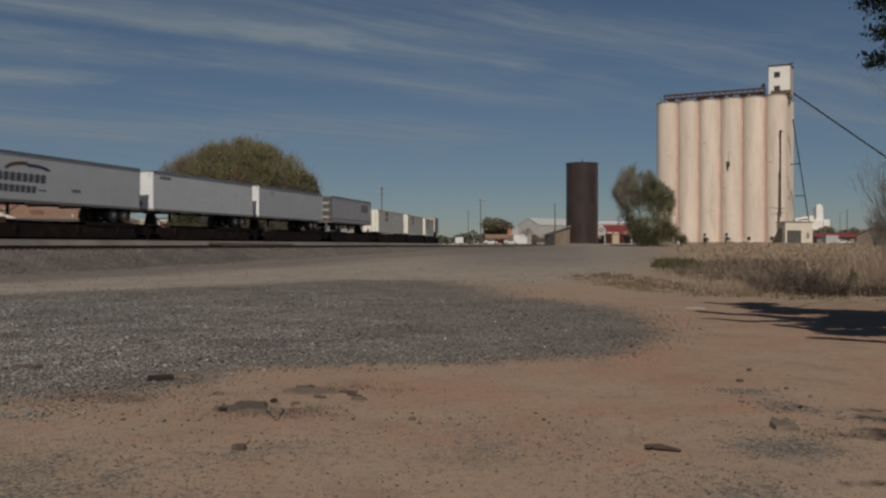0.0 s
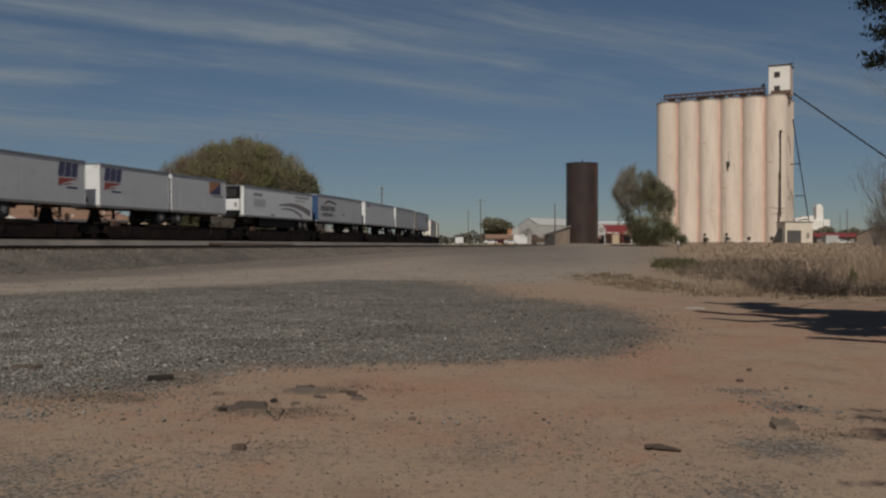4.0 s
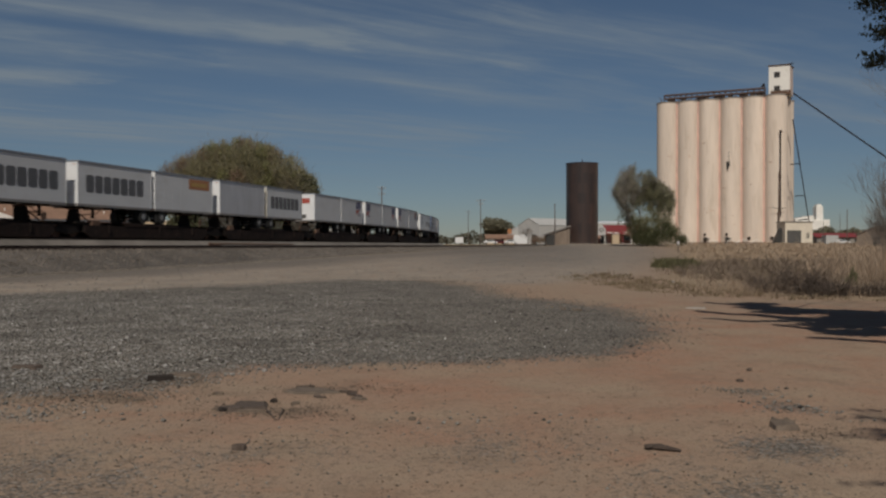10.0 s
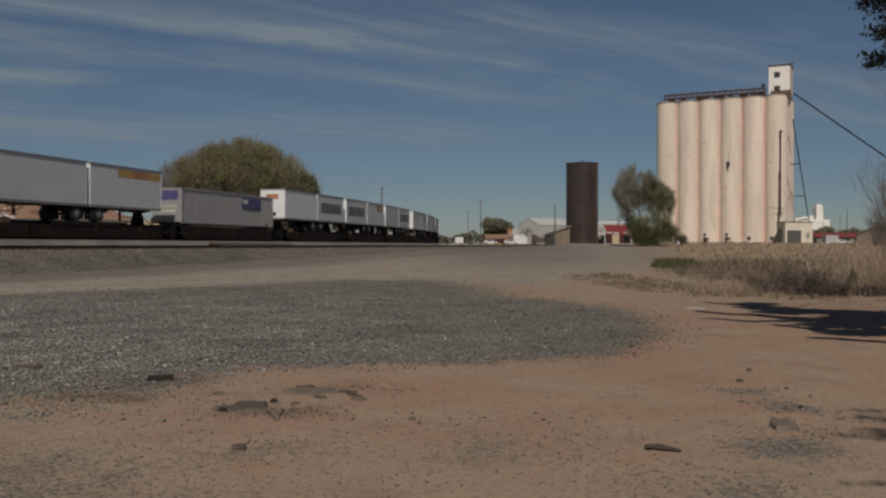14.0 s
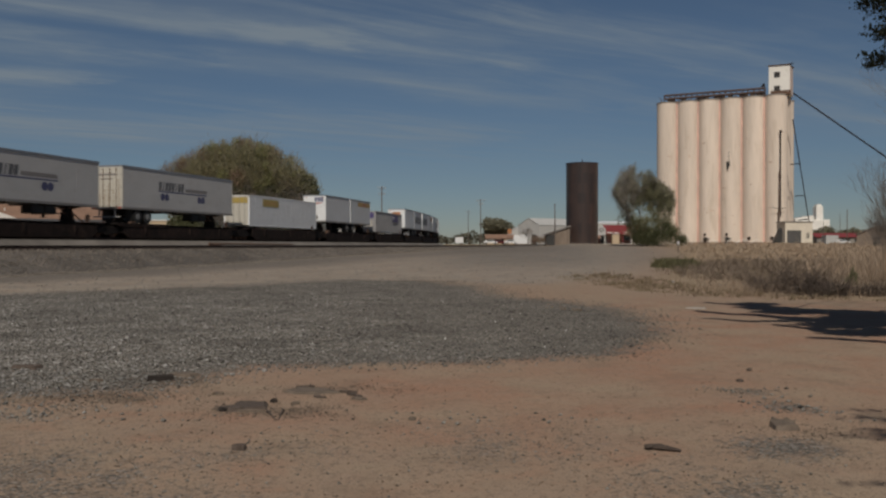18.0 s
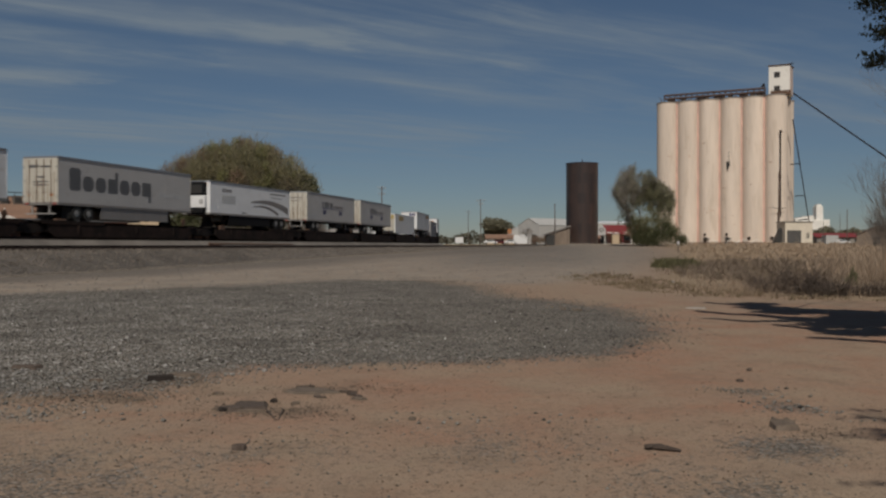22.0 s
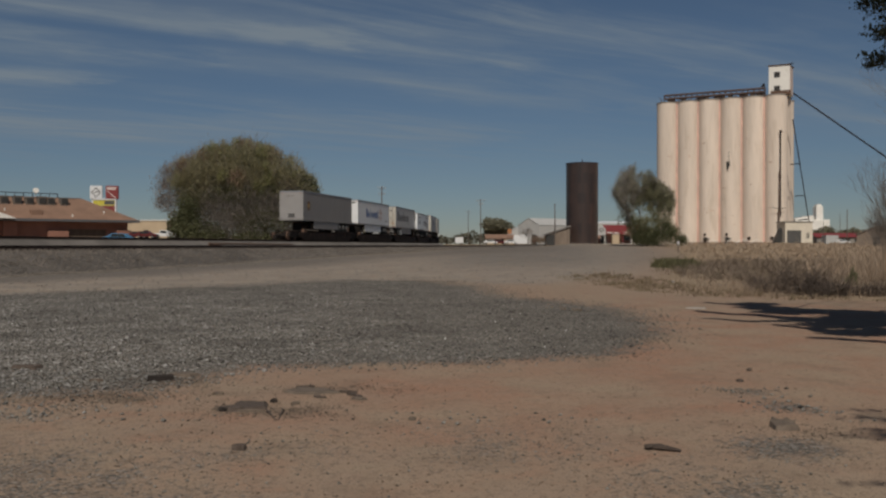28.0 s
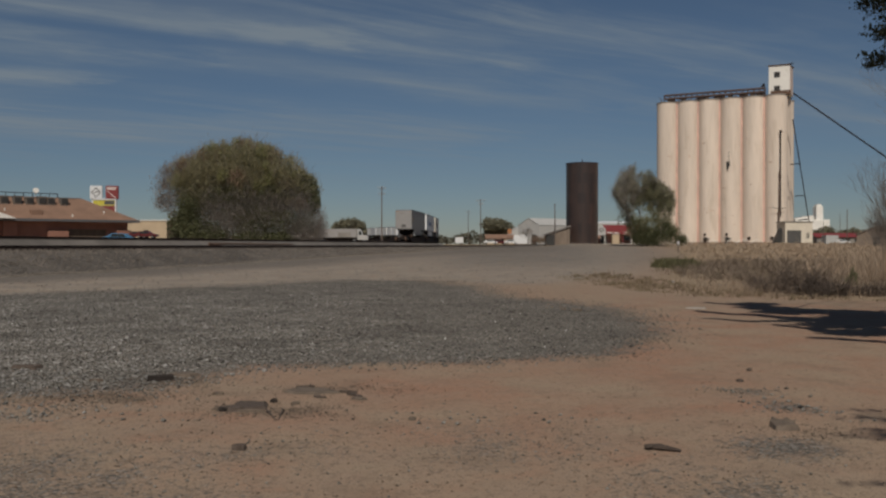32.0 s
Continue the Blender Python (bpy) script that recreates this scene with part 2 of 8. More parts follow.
def leafy(name, a, b, trans=0.25):
    """Foliage: every leaf takes its own shade between a and b."""
    mt = bpy.data.materials.new(name)
    mt.use_nodes = True
    nt = mt.node_tree
    p = nt.nodes["Principled BSDF"]
    p.inputs["Roughness"].default_value = 0.75
    p.inputs["Specular IOR Level"].default_value = 0.25
    geo = nt.nodes.new("ShaderNodeNewGeometry")
    n = nt.nodes.new("ShaderNodeMix")
    n.data_type = "RGBA"
    n.inputs["A"].default_value, n.inputs["B"].default_value = (*a, 1), (*b, 1)
    nt.links.new(geo.outputs["Random Per Island"], n.inputs["Factor"])
    nt.links.new(n.outputs["Result"], p.inputs["Base Color"])
    tr = nt.nodes.new("ShaderNodeBsdfTranslucent")
    nt.links.new(n.outputs["Result"], tr.inputs["Color"])
    mx = nt.nodes.new("ShaderNodeMixShader")
    mx.inputs[0].default_value = trans
    nt.links.new(p.outputs[0], mx.inputs[1])
    nt.links.new(tr.outputs[0], mx.inputs[2])
    nt.links.new(mx.outputs[0], nt.nodes["Material Output"].inputs[0])
    return mt


M["leaf_olive"] = leafy("leaves_olive_brown", (0.262, 0.244, 0.142), (0.372, 0.335, 0.212), 0.5)
M["leaf_grey"] = leafy("twigs_grey_brown", (0.22, 0.195, 0.173), (0.335, 0.293, 0.262), 0.4)
M["leaf_greygreen"] = leafy("leaves_grey_green", (0.215, 0.212, 0.125), (0.335, 0.32, 0.205), 0.5)
M["leaf_far"] = leafy("leaves_far", (0.18, 0.172, 0.118), (0.27, 0.25, 0.175), 0.4)
M["leaf_woods"] = leafy("leaves_far_woods", (0.105, 0.10, 0.075), (0.17, 0.158, 0.118), 0.3)
M["leaf_dark"] = leafy("leaves_dark_green", (0.022, 0.03, 0.014), (0.05, 0.062, 0.026), 0.08)
M["leaf_hanging"] = leafy("leaves_hanging", (0.045, 0.055, 0.032), (0.10, 0.112, 0.07), 0.2)
M["drygrass"] = leafy("dry_grass", (0.205, 0.152, 0.108), (0.305, 0.232, 0.165), 0.3)
M["palegrass"] = leafy("pale_grass", (0.31, 0.232, 0.168), (0.41, 0.315, 0.23), 0.3)
M["fieldgrass"] = leafy("field_grass", (0.40, 0.302, 0.215), (0.51, 0.395, 0.285), 0.3)
M["weed"] = leafy("brown_weeds", (0.15, 0.115, 0.09), (0.24, 0.187, 0.142), 0.25)
M["greengrass"] = leafy("green_grass", (0.085, 0.083, 0.04), (0.15, 0.135, 0.07), 0.3)
M["darkweed"] = leafy("dark_dead_weeds", (0.06, 0.047, 0.039), (0.12, 0.093, 0.074), 0.15)
M["brush"] = leafy("brown_brush", (0.10, 0.077, 0.062), (0.17, 0.13, 0.102), 0.2)
M["leaf_sage"] = leafy("leaves_sage", (0.085, 0.092, 0.045), (0.15, 0.15, 0.078), 0.35)
M["leaf_bud"] = leafy("leaves_budding", (0.23, 0.235, 0.10), (0.32, 0.31, 0.155), 0.5)
M["leaf_russet"] = leafy("twigs_russet", (0.19, 0.125, 0.09), (0.285, 0.195, 0.142), 0.3)


# ---- mesh helpers ----
def link(name, bm, mat, smooth=False):
    me = bpy.data.meshes.new(name)
    bm.normal_update()
    bm.to_mesh(me)
    bm.free()
    if smooth:
        for p in me.polygons:
            p.use_smooth = True
    for mm in (mat if isinstance(mat, (list, tuple)) else [mat]):
        me.materials.append(M[mm])
    return new(name, me)


def part(name, bm, mat, parent, label="", smooth=False):
    ob = link(name, bm, mat, smooth)
    ob.parent = parent
    if label:
        ob["label"] = label
    return ob


def thing(name, m, label, category, group="", kind=""):
    ob = new(name)
    ob.empty_display_size = 0.3
    ob.matrix_world = m
    return tagged(ob, label, category, group, kind)


def box(bm, x0, x1, y0, y1, z0, z1, bevel=0.0):
    m = Matrix.Translation(((x0 + x1) / 2, (y0 + y1) / 2, (z0 + z1) / 2)) @ Matrix.Diagonal((abs(x1 - x0), abs(y1 - y0), abs(z1 - z0), 1))
    v = bmesh.ops.create_cube(bm, size=1, matrix=m)["verts"]
    if bevel:
        e = list({e for q in v for e in q.link_edges})
        bmesh.ops.bevel(bm, geom=e, offset=bevel, segments=1, affect="EDGES")
    return bm


def rod(bm, a, b, r, r2=None, seg=8, caps=True):
    a, b = Vector(a), Vector(b)
    d = b - a
    m = Matrix.Translation((a + b) / 2) @ d.to_track_quat("Z", "Y").to_matrix().to_4x4()
    bmesh.ops.create_cone(bm, cap_ends=caps, segments=seg, radius1=r, radius2=r if r2 is None else r2, depth=d.length, matrix=m)
    return bm


def prism(bm, pts, y0, y1, axis="y"):
    """A polygon (u, w) pulled along an axis."""
    def at(u, w, q):
        return (u, q, w) if axis == "y" else (q, u, w) if axis == "x" else (u, w, q)
    a = [bm.verts.new(at(u, w, y0)) for u, w in pts]
    b = [bm.verts.new(at(u, w, y1)) for u, w in pts]
    n = len(pts)
    bm.faces.new(a)
    bm.faces.new(b[::-1])
    for i in range(n):
        bm.faces.new((a[i], b[i], b[(i + 1) % n], a[(i + 1) % n]))
    bmesh.ops.recalc_face_normals(bm, faces=bm.faces)
    return bm


def B():
    return bmesh.new()


def mesh_of(name, verts, faces, mat, smooth=False):
    me = bpy.data.meshes.new(name)
    me.from_pydata([tuple(v) for v in verts], [], [tuple(f) for f in faces])
    for mm in (mat if isinstance(mat, (list, tuple)) else [mat]):
        me.materials.append(M[mm])
    if smooth:
        me.polygons.foreach_set("use_smooth", [True] * len(me.polygons))
    me.update()
    return new(name, me)


def sstep(a, b, x):
    t = np.clip((x - a) / (b - a), 0, 1)
    return t * t * (3 - 2 * t)


# ---- the track in plan ----
DS = 0.5
S_AX = np.arange(-60, 460, DS)
K_AX = np.where(S_AX < 0, 0, 0.00278) - 0.00481 / (1 + np.exp(-(S_AX - 19.12) / 8))
H_AX = np.concatenate([[0], np.cumsum((K_AX[1:] + K_AX[:-1]) / 2 * DS)])
I0 = int(60 / DS)
H_AX = H_AX - H_AX[I0] + 0.23687
HM = (H_AX[1:] + H_AX[:-1]) / 2
X_AX = np.concatenate([[0], np.cumsum(np.sin(HM) * DS)])
Y_AX = np.concatenate([[0], np.cumsum(np.cos(HM) * DS)])
X_AX, Y_AX = X_AX - X_AX[I0] - 26.6056, Y_AX - Y_AX[I0] + 51.19
RAIL = EYE + 0.55


def track(s, off=0.0):
    """Main line: x, y, z of the rail tops and the heading, off metres to the right of the centre line."""
    x, y, h = (np.interp(s, S_AX, a) for a in (X_AX, Y_AX, H_AX))
    o = off - 1.3
    return x + o * np.cos(h), y - o * np.sin(h), RAIL + 1.4 * sstep(190, 340, s), h


def siding(s, off=0.0):
    """The lower track beside it, which runs on straight where the main line bends away."""
    if s < 45:
        x, y, _, h = track(s, 4.7)
    else:
        x, y, _, h = track(45, 4.7)
        x, y = x + (s - 45) * math.sin(h - 0.012), y + (s - 45) * math.cos(h - 0.012)
    return x + off * math.cos(h), y - off * math.sin(h), EYE - 0.02 + 0.31 * float(sstep(100, 260, s)), h


def ground_z(x, y):
    """One sheet: level by the camera, up about two metres to the town."""
    x, y = np.asarray(x, float), np.asarray(y, float)
    ang = np.arctan2(x, np.maximum(y, 1.0))
    right = 0.95 * sstep(30, 150, y) + 0.8 * np.maximum(sstep(0.09, 0.14, ang) * sstep(140, 200, y), sstep(255, 290, y))
    left = 2.9 * sstep(40, 200, y)
    w = 1 - sstep(-0.22, 0.0, ang)
    z = right * (1 - w) + left * w
    near = np.clip(1 - y / 60, 0, 1) * (y > -5)
    for k, (fx, fy, ph, a) in enumerate(((0.9, 0.7, 0.3, 0.012), (1.9, -1.3, 1.1, 0.009), (-2.7, 2.2, 2.0, 0.006), (0.35, 0.5, 4.0, 0.02), (4.1, 3.3, 0.7, 0.004), (-5.2, 4.6, 5.0, 0.004))):
        z = z + a * near * np.sin(fx * x + fy * y + ph + 0.8 * np.sin(0.6 * y + k))
    return z


# ---- ground ----
def inside_dist(px, py, poly):
    """Signed distance to a polygon in plan, positive inside."""
    best = np.full(px.shape, 1e9)
    ins = np.zeros(px.shape, bool)
    n = len(poly)
    for i in range(n):
        (ax, ay), (bx, by) = poly[i], poly[(i + 1) % n]
        dx, dy = bx - ax, by - ay
        t = np.clip(((px - ax) * dx + (py - ay) * dy) / (dx * dx + dy * dy), 0, 1)
        best = np.minimum(best, np.hypot(px - ax - t * dx, py - ay - t * dy))
        if ay != by:
            ins ^= ((ay > py) != (by > py)) & (px < ax + (py - ay) / (by - ay) * dx)
    return np.where(ins, best, -best)


GRAVEL = [(-40, 14), (-26, 17), (-15.1, 22.7), (-9.6, 29.4), (-3.7, 37.1), (-0.5, 36), (1.2, 31), (1.7, 25), (3.0, 23), (3.9, 20.3), (3.75, 17.5),
          (3.5, 14.7), (2.4, 12.2), (0.4, 10.85), (-1.0, 10.85), (-2.3, 10.4), (-2.9, 8.9), (-5.1, 7.7), (-40, 4)]
ROAD = [(-45, 4), (-13.7, 20.7), (-6.4, 31.5), (-0.5, 37), (1.9, 32.5), (3.6, 33), (8.3, 42), (17, 74), (30, 130), (42, 205), (36, 290), (14, 205), (-4, 101), (-17.6, 57.7), (-25, 33), (-54, -60), (-74, -60)]
APRON = [(-46, -30), (-30, 5), (-16.1, 33.5), (-15.3, 36.4), (-14.3, 40.0), (-12.7, 43.0), (-11.9, 50.5), (-9.5, 54.5), (-6.9, 61.0), (-3.6, 78.0), (0.9, 90.0), (6.6, 98.0), (14.3, 112.0), (23, 190), (30, 290), (14, 290), (-4, 101), (-17.6, 57.7), (-25, 33), (-54, -60)]
BLOBS = [(-2.6, 6.0, 0.5, 0.6), (-1.3, 6.1, 0.3, 0.6), (1.75, 5.2, 0.35, 0.8), (2.3, 6.25, 0.36, 1.0), (2.9, 8.8, 0.25, 0.85), (2.98, 7.9, 0.25, 0.95), (-2.5, 5.2, 1.3, 0.66), (1.4, 5.3, 0.6, 0.5), (0.4, 6.4, 0.8, 0.5), (-1.0, 6.3, 0.6, 0.45), (-3.6, 7.2, 0.8, 0.5), (3.4, 6.8, 0.3, 0.5)]


def gravel_amount(x, y):
    d = inside_dist(x, y, GRAVEL)
    a = sstep(-1.1, 1.1, d / np.clip(y / 14, 0.8, 3))
    for bx, by, r, k in BLOBS:
        a = np.maximum(a, 0.78 * k * np.exp(-((x - bx) ** 2 + (y - by) ** 2) / (1.6 * r * r)))
    return a


def ground_material():
    mt = bpy.data.materials.new("ground")
    mt.use_nodes = True
    nt = mt.node_tree
    b = nt.nodes["Principled BSDF"]
    b.inputs["Roughness"].default_value = 0.95
    b.inputs["Specular IOR Level"].default_value = 0.2
    tc = nt.nodes.new("ShaderNodeTexCoord")

    def noise_at(s, d=4, r=0.6):
        n = nt.nodes.new("ShaderNodeTexNoise")
        n.inputs["Scale"].default_value, n.inputs["Detail"].default_value, n.inputs["Roughness"].default_value = s, d, r
        nt.links.new(tc.outputs["Object"], n.inputs[0])
        return n.outputs[0]

    def mrange(v, a, c, lo=0.0, hi=1.0):
        n = nt.nodes.new("ShaderNodeMapRange")
        for i, k in ((1, a), (2, c), (3, lo), (4, hi)):
            n.inputs[i].default_value = k
        nt.links.new(v, n.inputs[0])
        return n.outputs[0]

    def mix(f, a, c):
        n = nt.nodes.new("ShaderNodeMix")
        n.data_type = "RGBA"
        for k, v in (("Factor", f), ("A", a), ("B", c)):
            if isinstance(v, tuple):
                n.inputs[k].default_value = (*v, 1)
            else:
                nt.links.new(v, n.inputs[k])
        return n.outputs["Result"]

    def math_(op, a, c):
        n = nt.nodes.new("ShaderNodeMath")
        n.operation = op
        for i, v in enumerate((a, c)):
            if isinstance(v, float):
                n.inputs[i].default_value = v
            else:
                nt.links.new(v, n.inputs[i])
        return n.outputs[0]

    def attr(name):
        n = nt.nodes.new("ShaderNodeAttribute")
        n.attribute_name = name
        return n.outputs["Fac"]

    broad, mid, fine, grit = noise_at(0.35, 5), noise_at(2.2, 5), noise_at(14, 4), noise_at(55, 2)
    vor = nt.nodes.new("ShaderNodeTexVoronoi")
    vor.inputs["Scale"].default_value = 32
    nt.links.new(tc.outputs["Object"], vor.inputs[0])
    red = mix(mrange(noise_at(0.62, 5), 0.40, 0.60), (0.284, 0.168, 0.115), (0.284, 0.208, 0.148))
    red = mix(math_("MULTIPLY", attr("tan"), mrange(mid, 0.3, 0.6)), red, (0.266, 0.206, 0.15))
    red = mix(mrange(mid, 0.45, 0.75), red, (0.285, 0.196, 0.142))
    red = mix(mrange(noise_at(1.3, 6, 0.7), 0.52, 0.78), red, (0.185, 0.132, 0.096))
    red = mix(mrange(fine, 0.54, 0.78), red, (0.15, 0.105, 0.076))
    red = mix(mrange(grit, 0.58, 0.70), red, (0.10, 0.078, 0.062))
    red = mix(mrange(noise_at(24, 3), 0.64, 0.72), red, (0.085, 0.066, 0.052))
    red = mix(mrange(noise_at(70, 2), 0.64, 0.74), red, (0.33, 0.27, 0.21))
    road = mix(mrange(noise_at(0.5, 6, 0.7), 0.35, 0.65), (0.200, 0.169, 0.141), (0.292, 0.245, 0.199))
    road = mix(mrange(fine, 0.5, 0.8), road, (0.135, 0.118, 0.102))
    peb = nt.nodes.new("ShaderNodeMix")
    peb.data_type = "RGBA"
    peb.inputs["A"].default_value, peb.inputs["B"].default_value = (0.075, 0.066, 0.058, 1), (0.30, 0.27, 0.24, 1)
    sepc = nt.nodes.new("ShaderNodeSeparateColor")
    nt.links.new(vor.outputs["Color"], sepc.inputs[0])
    nt.links.new(sepc.outputs[0], peb.inputs["Factor"])
    grav = mix(mrange(vor.outputs["Distance"], 0.25, 0.7), peb.outputs["Result"], (0.085, 0.075, 0.066))
    worn = mix(mrange(noise_at(0.3, 6, 0.7), 0.35, 0.65), (0.128, 0.114, 0.10), (0.185, 0.163, 0.142))
    worn = mix(mrange(noise_at(1.6, 5, 0.7), 0.45, 0.75), worn, (0.215, 0.188, 0.16))
    worn = mix(mrange(noise_at(4.0, 5, 0.7), 0.5, 0.75), worn, (0.115, 0.103, 0.092))
    road = mix(attr("worn"), road, worn)
    c = mix(math_("MULTIPLY", attr("road"), mrange(noise_at(1.1), 0.2, 0.5)), red, road)
    spill = mix(mrange(noise_at(7.0, 5, 0.7), 0.35, 0.65), (0.112, 0.096, 0.082), (0.17, 0.146, 0.124))
    c = mix(mrange(math_("ADD", attr("apron"), math_("MULTIPLY", math_("SUBTRACT", noise_at(0.9, 6, 0.7), 0.5), 0.9)), 0.15, 0.9), c, spill)
    edge = math_("ADD", attr("gravel"), math_("MULTIPLY", math_("SUBTRACT", math_("ADD", math_("MULTIPLY", noise_at(38, 3), 0.5), math_("MULTIPLY", math_("ADD", fine, mid), 0.25)), 0.5), 2.8))
    gm = mrange(edge, 0.36, 0.70)
    # crumbled wood, plus shade painted into the dirt beside the tree's shadow
    c = mix(math_("MULTIPLY", mrange(math_("ADD", attr("rot"), math_("MULTIPLY", math_("SUBTRACT", fine, 0.5), 1.2)), 0.15, 0.7), 0.75), c, (0.125, 0.094, 0.068))
    c = mix(gm, c, grav)
    field = mix(mrange(broad, 0.3, 0.7), (0.20, 0.15, 0.097), (0.29, 0.225, 0.15))
    c = mix(attr("field"), c, field)
    nt.links.new(c, b.inputs["Base Color"])
    bp = nt.nodes.new("ShaderNodeBump")
    bp.inputs["Distance"].default_value, bp.inputs["Strength"].default_value = 0.03, 0.7
    hh = math_("ADD", math_("MULTIPLY", math_("MULTIPLY", vor.outputs["Distance"], gm), -0.5), math_("ADD", math_("MULTIPLY", fine, 0.5), math_("MULTIPLY", grit, 0.15)))
    nt.links.new(hh, bp.inputs["Height"])
    nt.links.new(bp.outputs[0], b.inputs["Normal"])
    return mt


def patchy(x, y, f=0.35, ph=0.0):
    return np.clip(0.5 + 0.5 * np.sin(f * x * 2.1 + ph + 1.3 * np.sin(f * y)) * np.sin(f * y * 1.7 + ph * 2 + np.sin(f * x * 0.9)), 0, 1)


def rot_shade_amount(x, y):
    """Where rotten wood has crumbled over the dirt: round the boards and along the gravel's edge. The two far ellipses
    paint in shade at the edge of the tree's shadow.
    """
    k = np.zeros(np.shape(x))
    for cx, cy, rx, ry, q in ((-2.88, 9.35, 0.5, 0.35, 0.9), (-1.45, 7.75, 0.5, 0.35, 0.9), (-1.05, 8.95, 0.55, 0.3, 0.8), (-3.2, 8.3, 0.75, 0.35, 0.8), (-1.1, 6.3, 0.25, 0.15, 0.7), (-4.4, 9.8, 0.6, 0.25, 0.7), (2.7, 6.8, 0.35, 0.35, 0.35), (7.6, 22.5, 1.8, 1.0, 0.5), (10.0, 22.6, 2.2, 1.2, 0.7)):
        k = np.maximum(k, q * np.exp(-((x - cx) / rx) ** 2 - ((y - cy) / ry) ** 2))
    return k * (0.25 + 0.75 * patchy(x, y, 3.2, 0.7))


def build_ground():
    out = np.geomspace(0.2, 4300, 44)
    gx = np.concatenate([-(15 + out[::-1]), np.arange(-15, 13, 0.16), 13 + out])
    gy = np.concatenate([-np.geomspace(3, 3000, 16)[::-1], np.arange(-2, 3.5, 0.5), np.arange(3.5, 28, 0.14), 28 + np.geomspace(0.2, 4600, 90)])
    gx, gy = np.meshgrid(gx, gy)
    z = ground_z(gx, gy)
    ny, nx = gx.shape
    verts = np.stack([gx.ravel(), gy.ravel(), z.ravel()], 1)
    i = np.arange((ny - 1) * nx).reshape(ny - 1, nx)[:, :-1].ravel()
    faces = np.stack([i, i + 1, i + nx + 1, i + nx], 1)
    M["ground"] = ground_material()
    ob = mesh_of("ground", verts, faces, "ground", True)
    x, y = gx.ravel(), gy.ravel()
    road = sstep(-1.6, 1.6, inside_dist(x, y, ROAD) / np.clip(y / 30, 0.5, 3))
    field = np.maximum(sstep(150, 260, np.hypot(x, y)), sstep(0, 1.5, inside_dist(x, y, WEEDS)) * 0.7)
    tan = np.maximum(1 - sstep(-2.8, 0.2, x + 0.25 * (y - 6)), 0.95 * (1 - sstep(5.4, 7.9, y)))
    tan = np.maximum(tan, 0.9 * sstep(17, 27, y))
    apron = sstep(-3.2, 3.2, inside_dist(x, y, APRON) / np.clip(y / 40, 0.5, 4))
    worn = sstep(-0.06, 0.06, np.arctan2(x, np.maximum(y, 1))) * sstep(44, 72, y) * (1 - 0.6 * np.exp(-((x / np.maximum(y, 1) - 0.185) / 0.03) ** 2))
    for nm, val in (("rot", rot_shade_amount(x, y)), ("apron", apron), ("worn", worn), ("tan", tan), ("gravel", gravel_amount(x, y)), ("road", road), ("field", field)):
        at = ob.data.attributes.new(nm, "FLOAT", "POINT")
        at.data.foreach_set("value", val.astype(np.float32))
    return tagged(ob, "red dirt ground with grey gravel and a pale track", "ground", kind="structure")


WEEDS = [(9.0, 42), (7.6, 30), (7.8, 26.5), (8.6, 24.2), (10.4, 22.6), (14, 22), (40, 22), (130, 120), (110, 205), (60, 196), (48, 190), (32, 130), (18.5, 74), (11, 46)]
build_ground()


# ---- scattered stones and grass ----
def stones(name, label, n, x0, x1, y0, y1, size, keep, mat, seed):
    rs = np.random.RandomState(seed)
    x, y = rs.uniform(x0, x1, n), y0 * (y1 / y0) ** rs.rand(n)
    k = keep(x, y) > rs.rand(n)
    x, y = x[k], y[k]
    n = len(x)
    base = np.array([(1, 0, 0), (-0.4, 0.9, 0), (-0.5, -0.85, 0.05), (0.1, 0.05, 0.75), (0.3, 0.7, 0.35), (-0.7, 0, 0.4), (0.35, -0.75, 0.4), (0, 0, -0.5)])
    fc = np.array([(3, 0, 4), (3, 4, 1), (3, 1, 5), (3, 5, 2), (3, 2, 6), (3, 6, 0), (0, 7, 4), (4, 7, 1), (1, 7, 5), (5, 7, 2), (2, 7, 6), (6, 7, 0)])
    r = size * np.minimum(np.exp(rs.randn(n) * 0.42), 2.2)
    a = rs.rand(n) * 6.283
    v = base[None] * r[:, None, None] * rs.uniform(0.7, 1.3, (n, 8, 3))
    c, s = np.cos(a)[:, None], np.sin(a)[:, None]
    vx, vy = v[:, :, 0] * c - v[:, :, 1] * s, v[:, :, 0] * s + v[:, :, 1] * c
    z = ground_z(x, y)
    vv = np.stack([vx + x[:, None], vy + y[:, None], v[:, :, 2] + z[:, None] + 0.15 * r[:, None]], 2).reshape(-1, 3)
    ff = (fc[None] + 8 * np.arange(n)[:, None, None]).reshape(-1, 3)
    return tagged(mesh_of(name, vv, ff, mat), label, "gravel", kind="stuff")


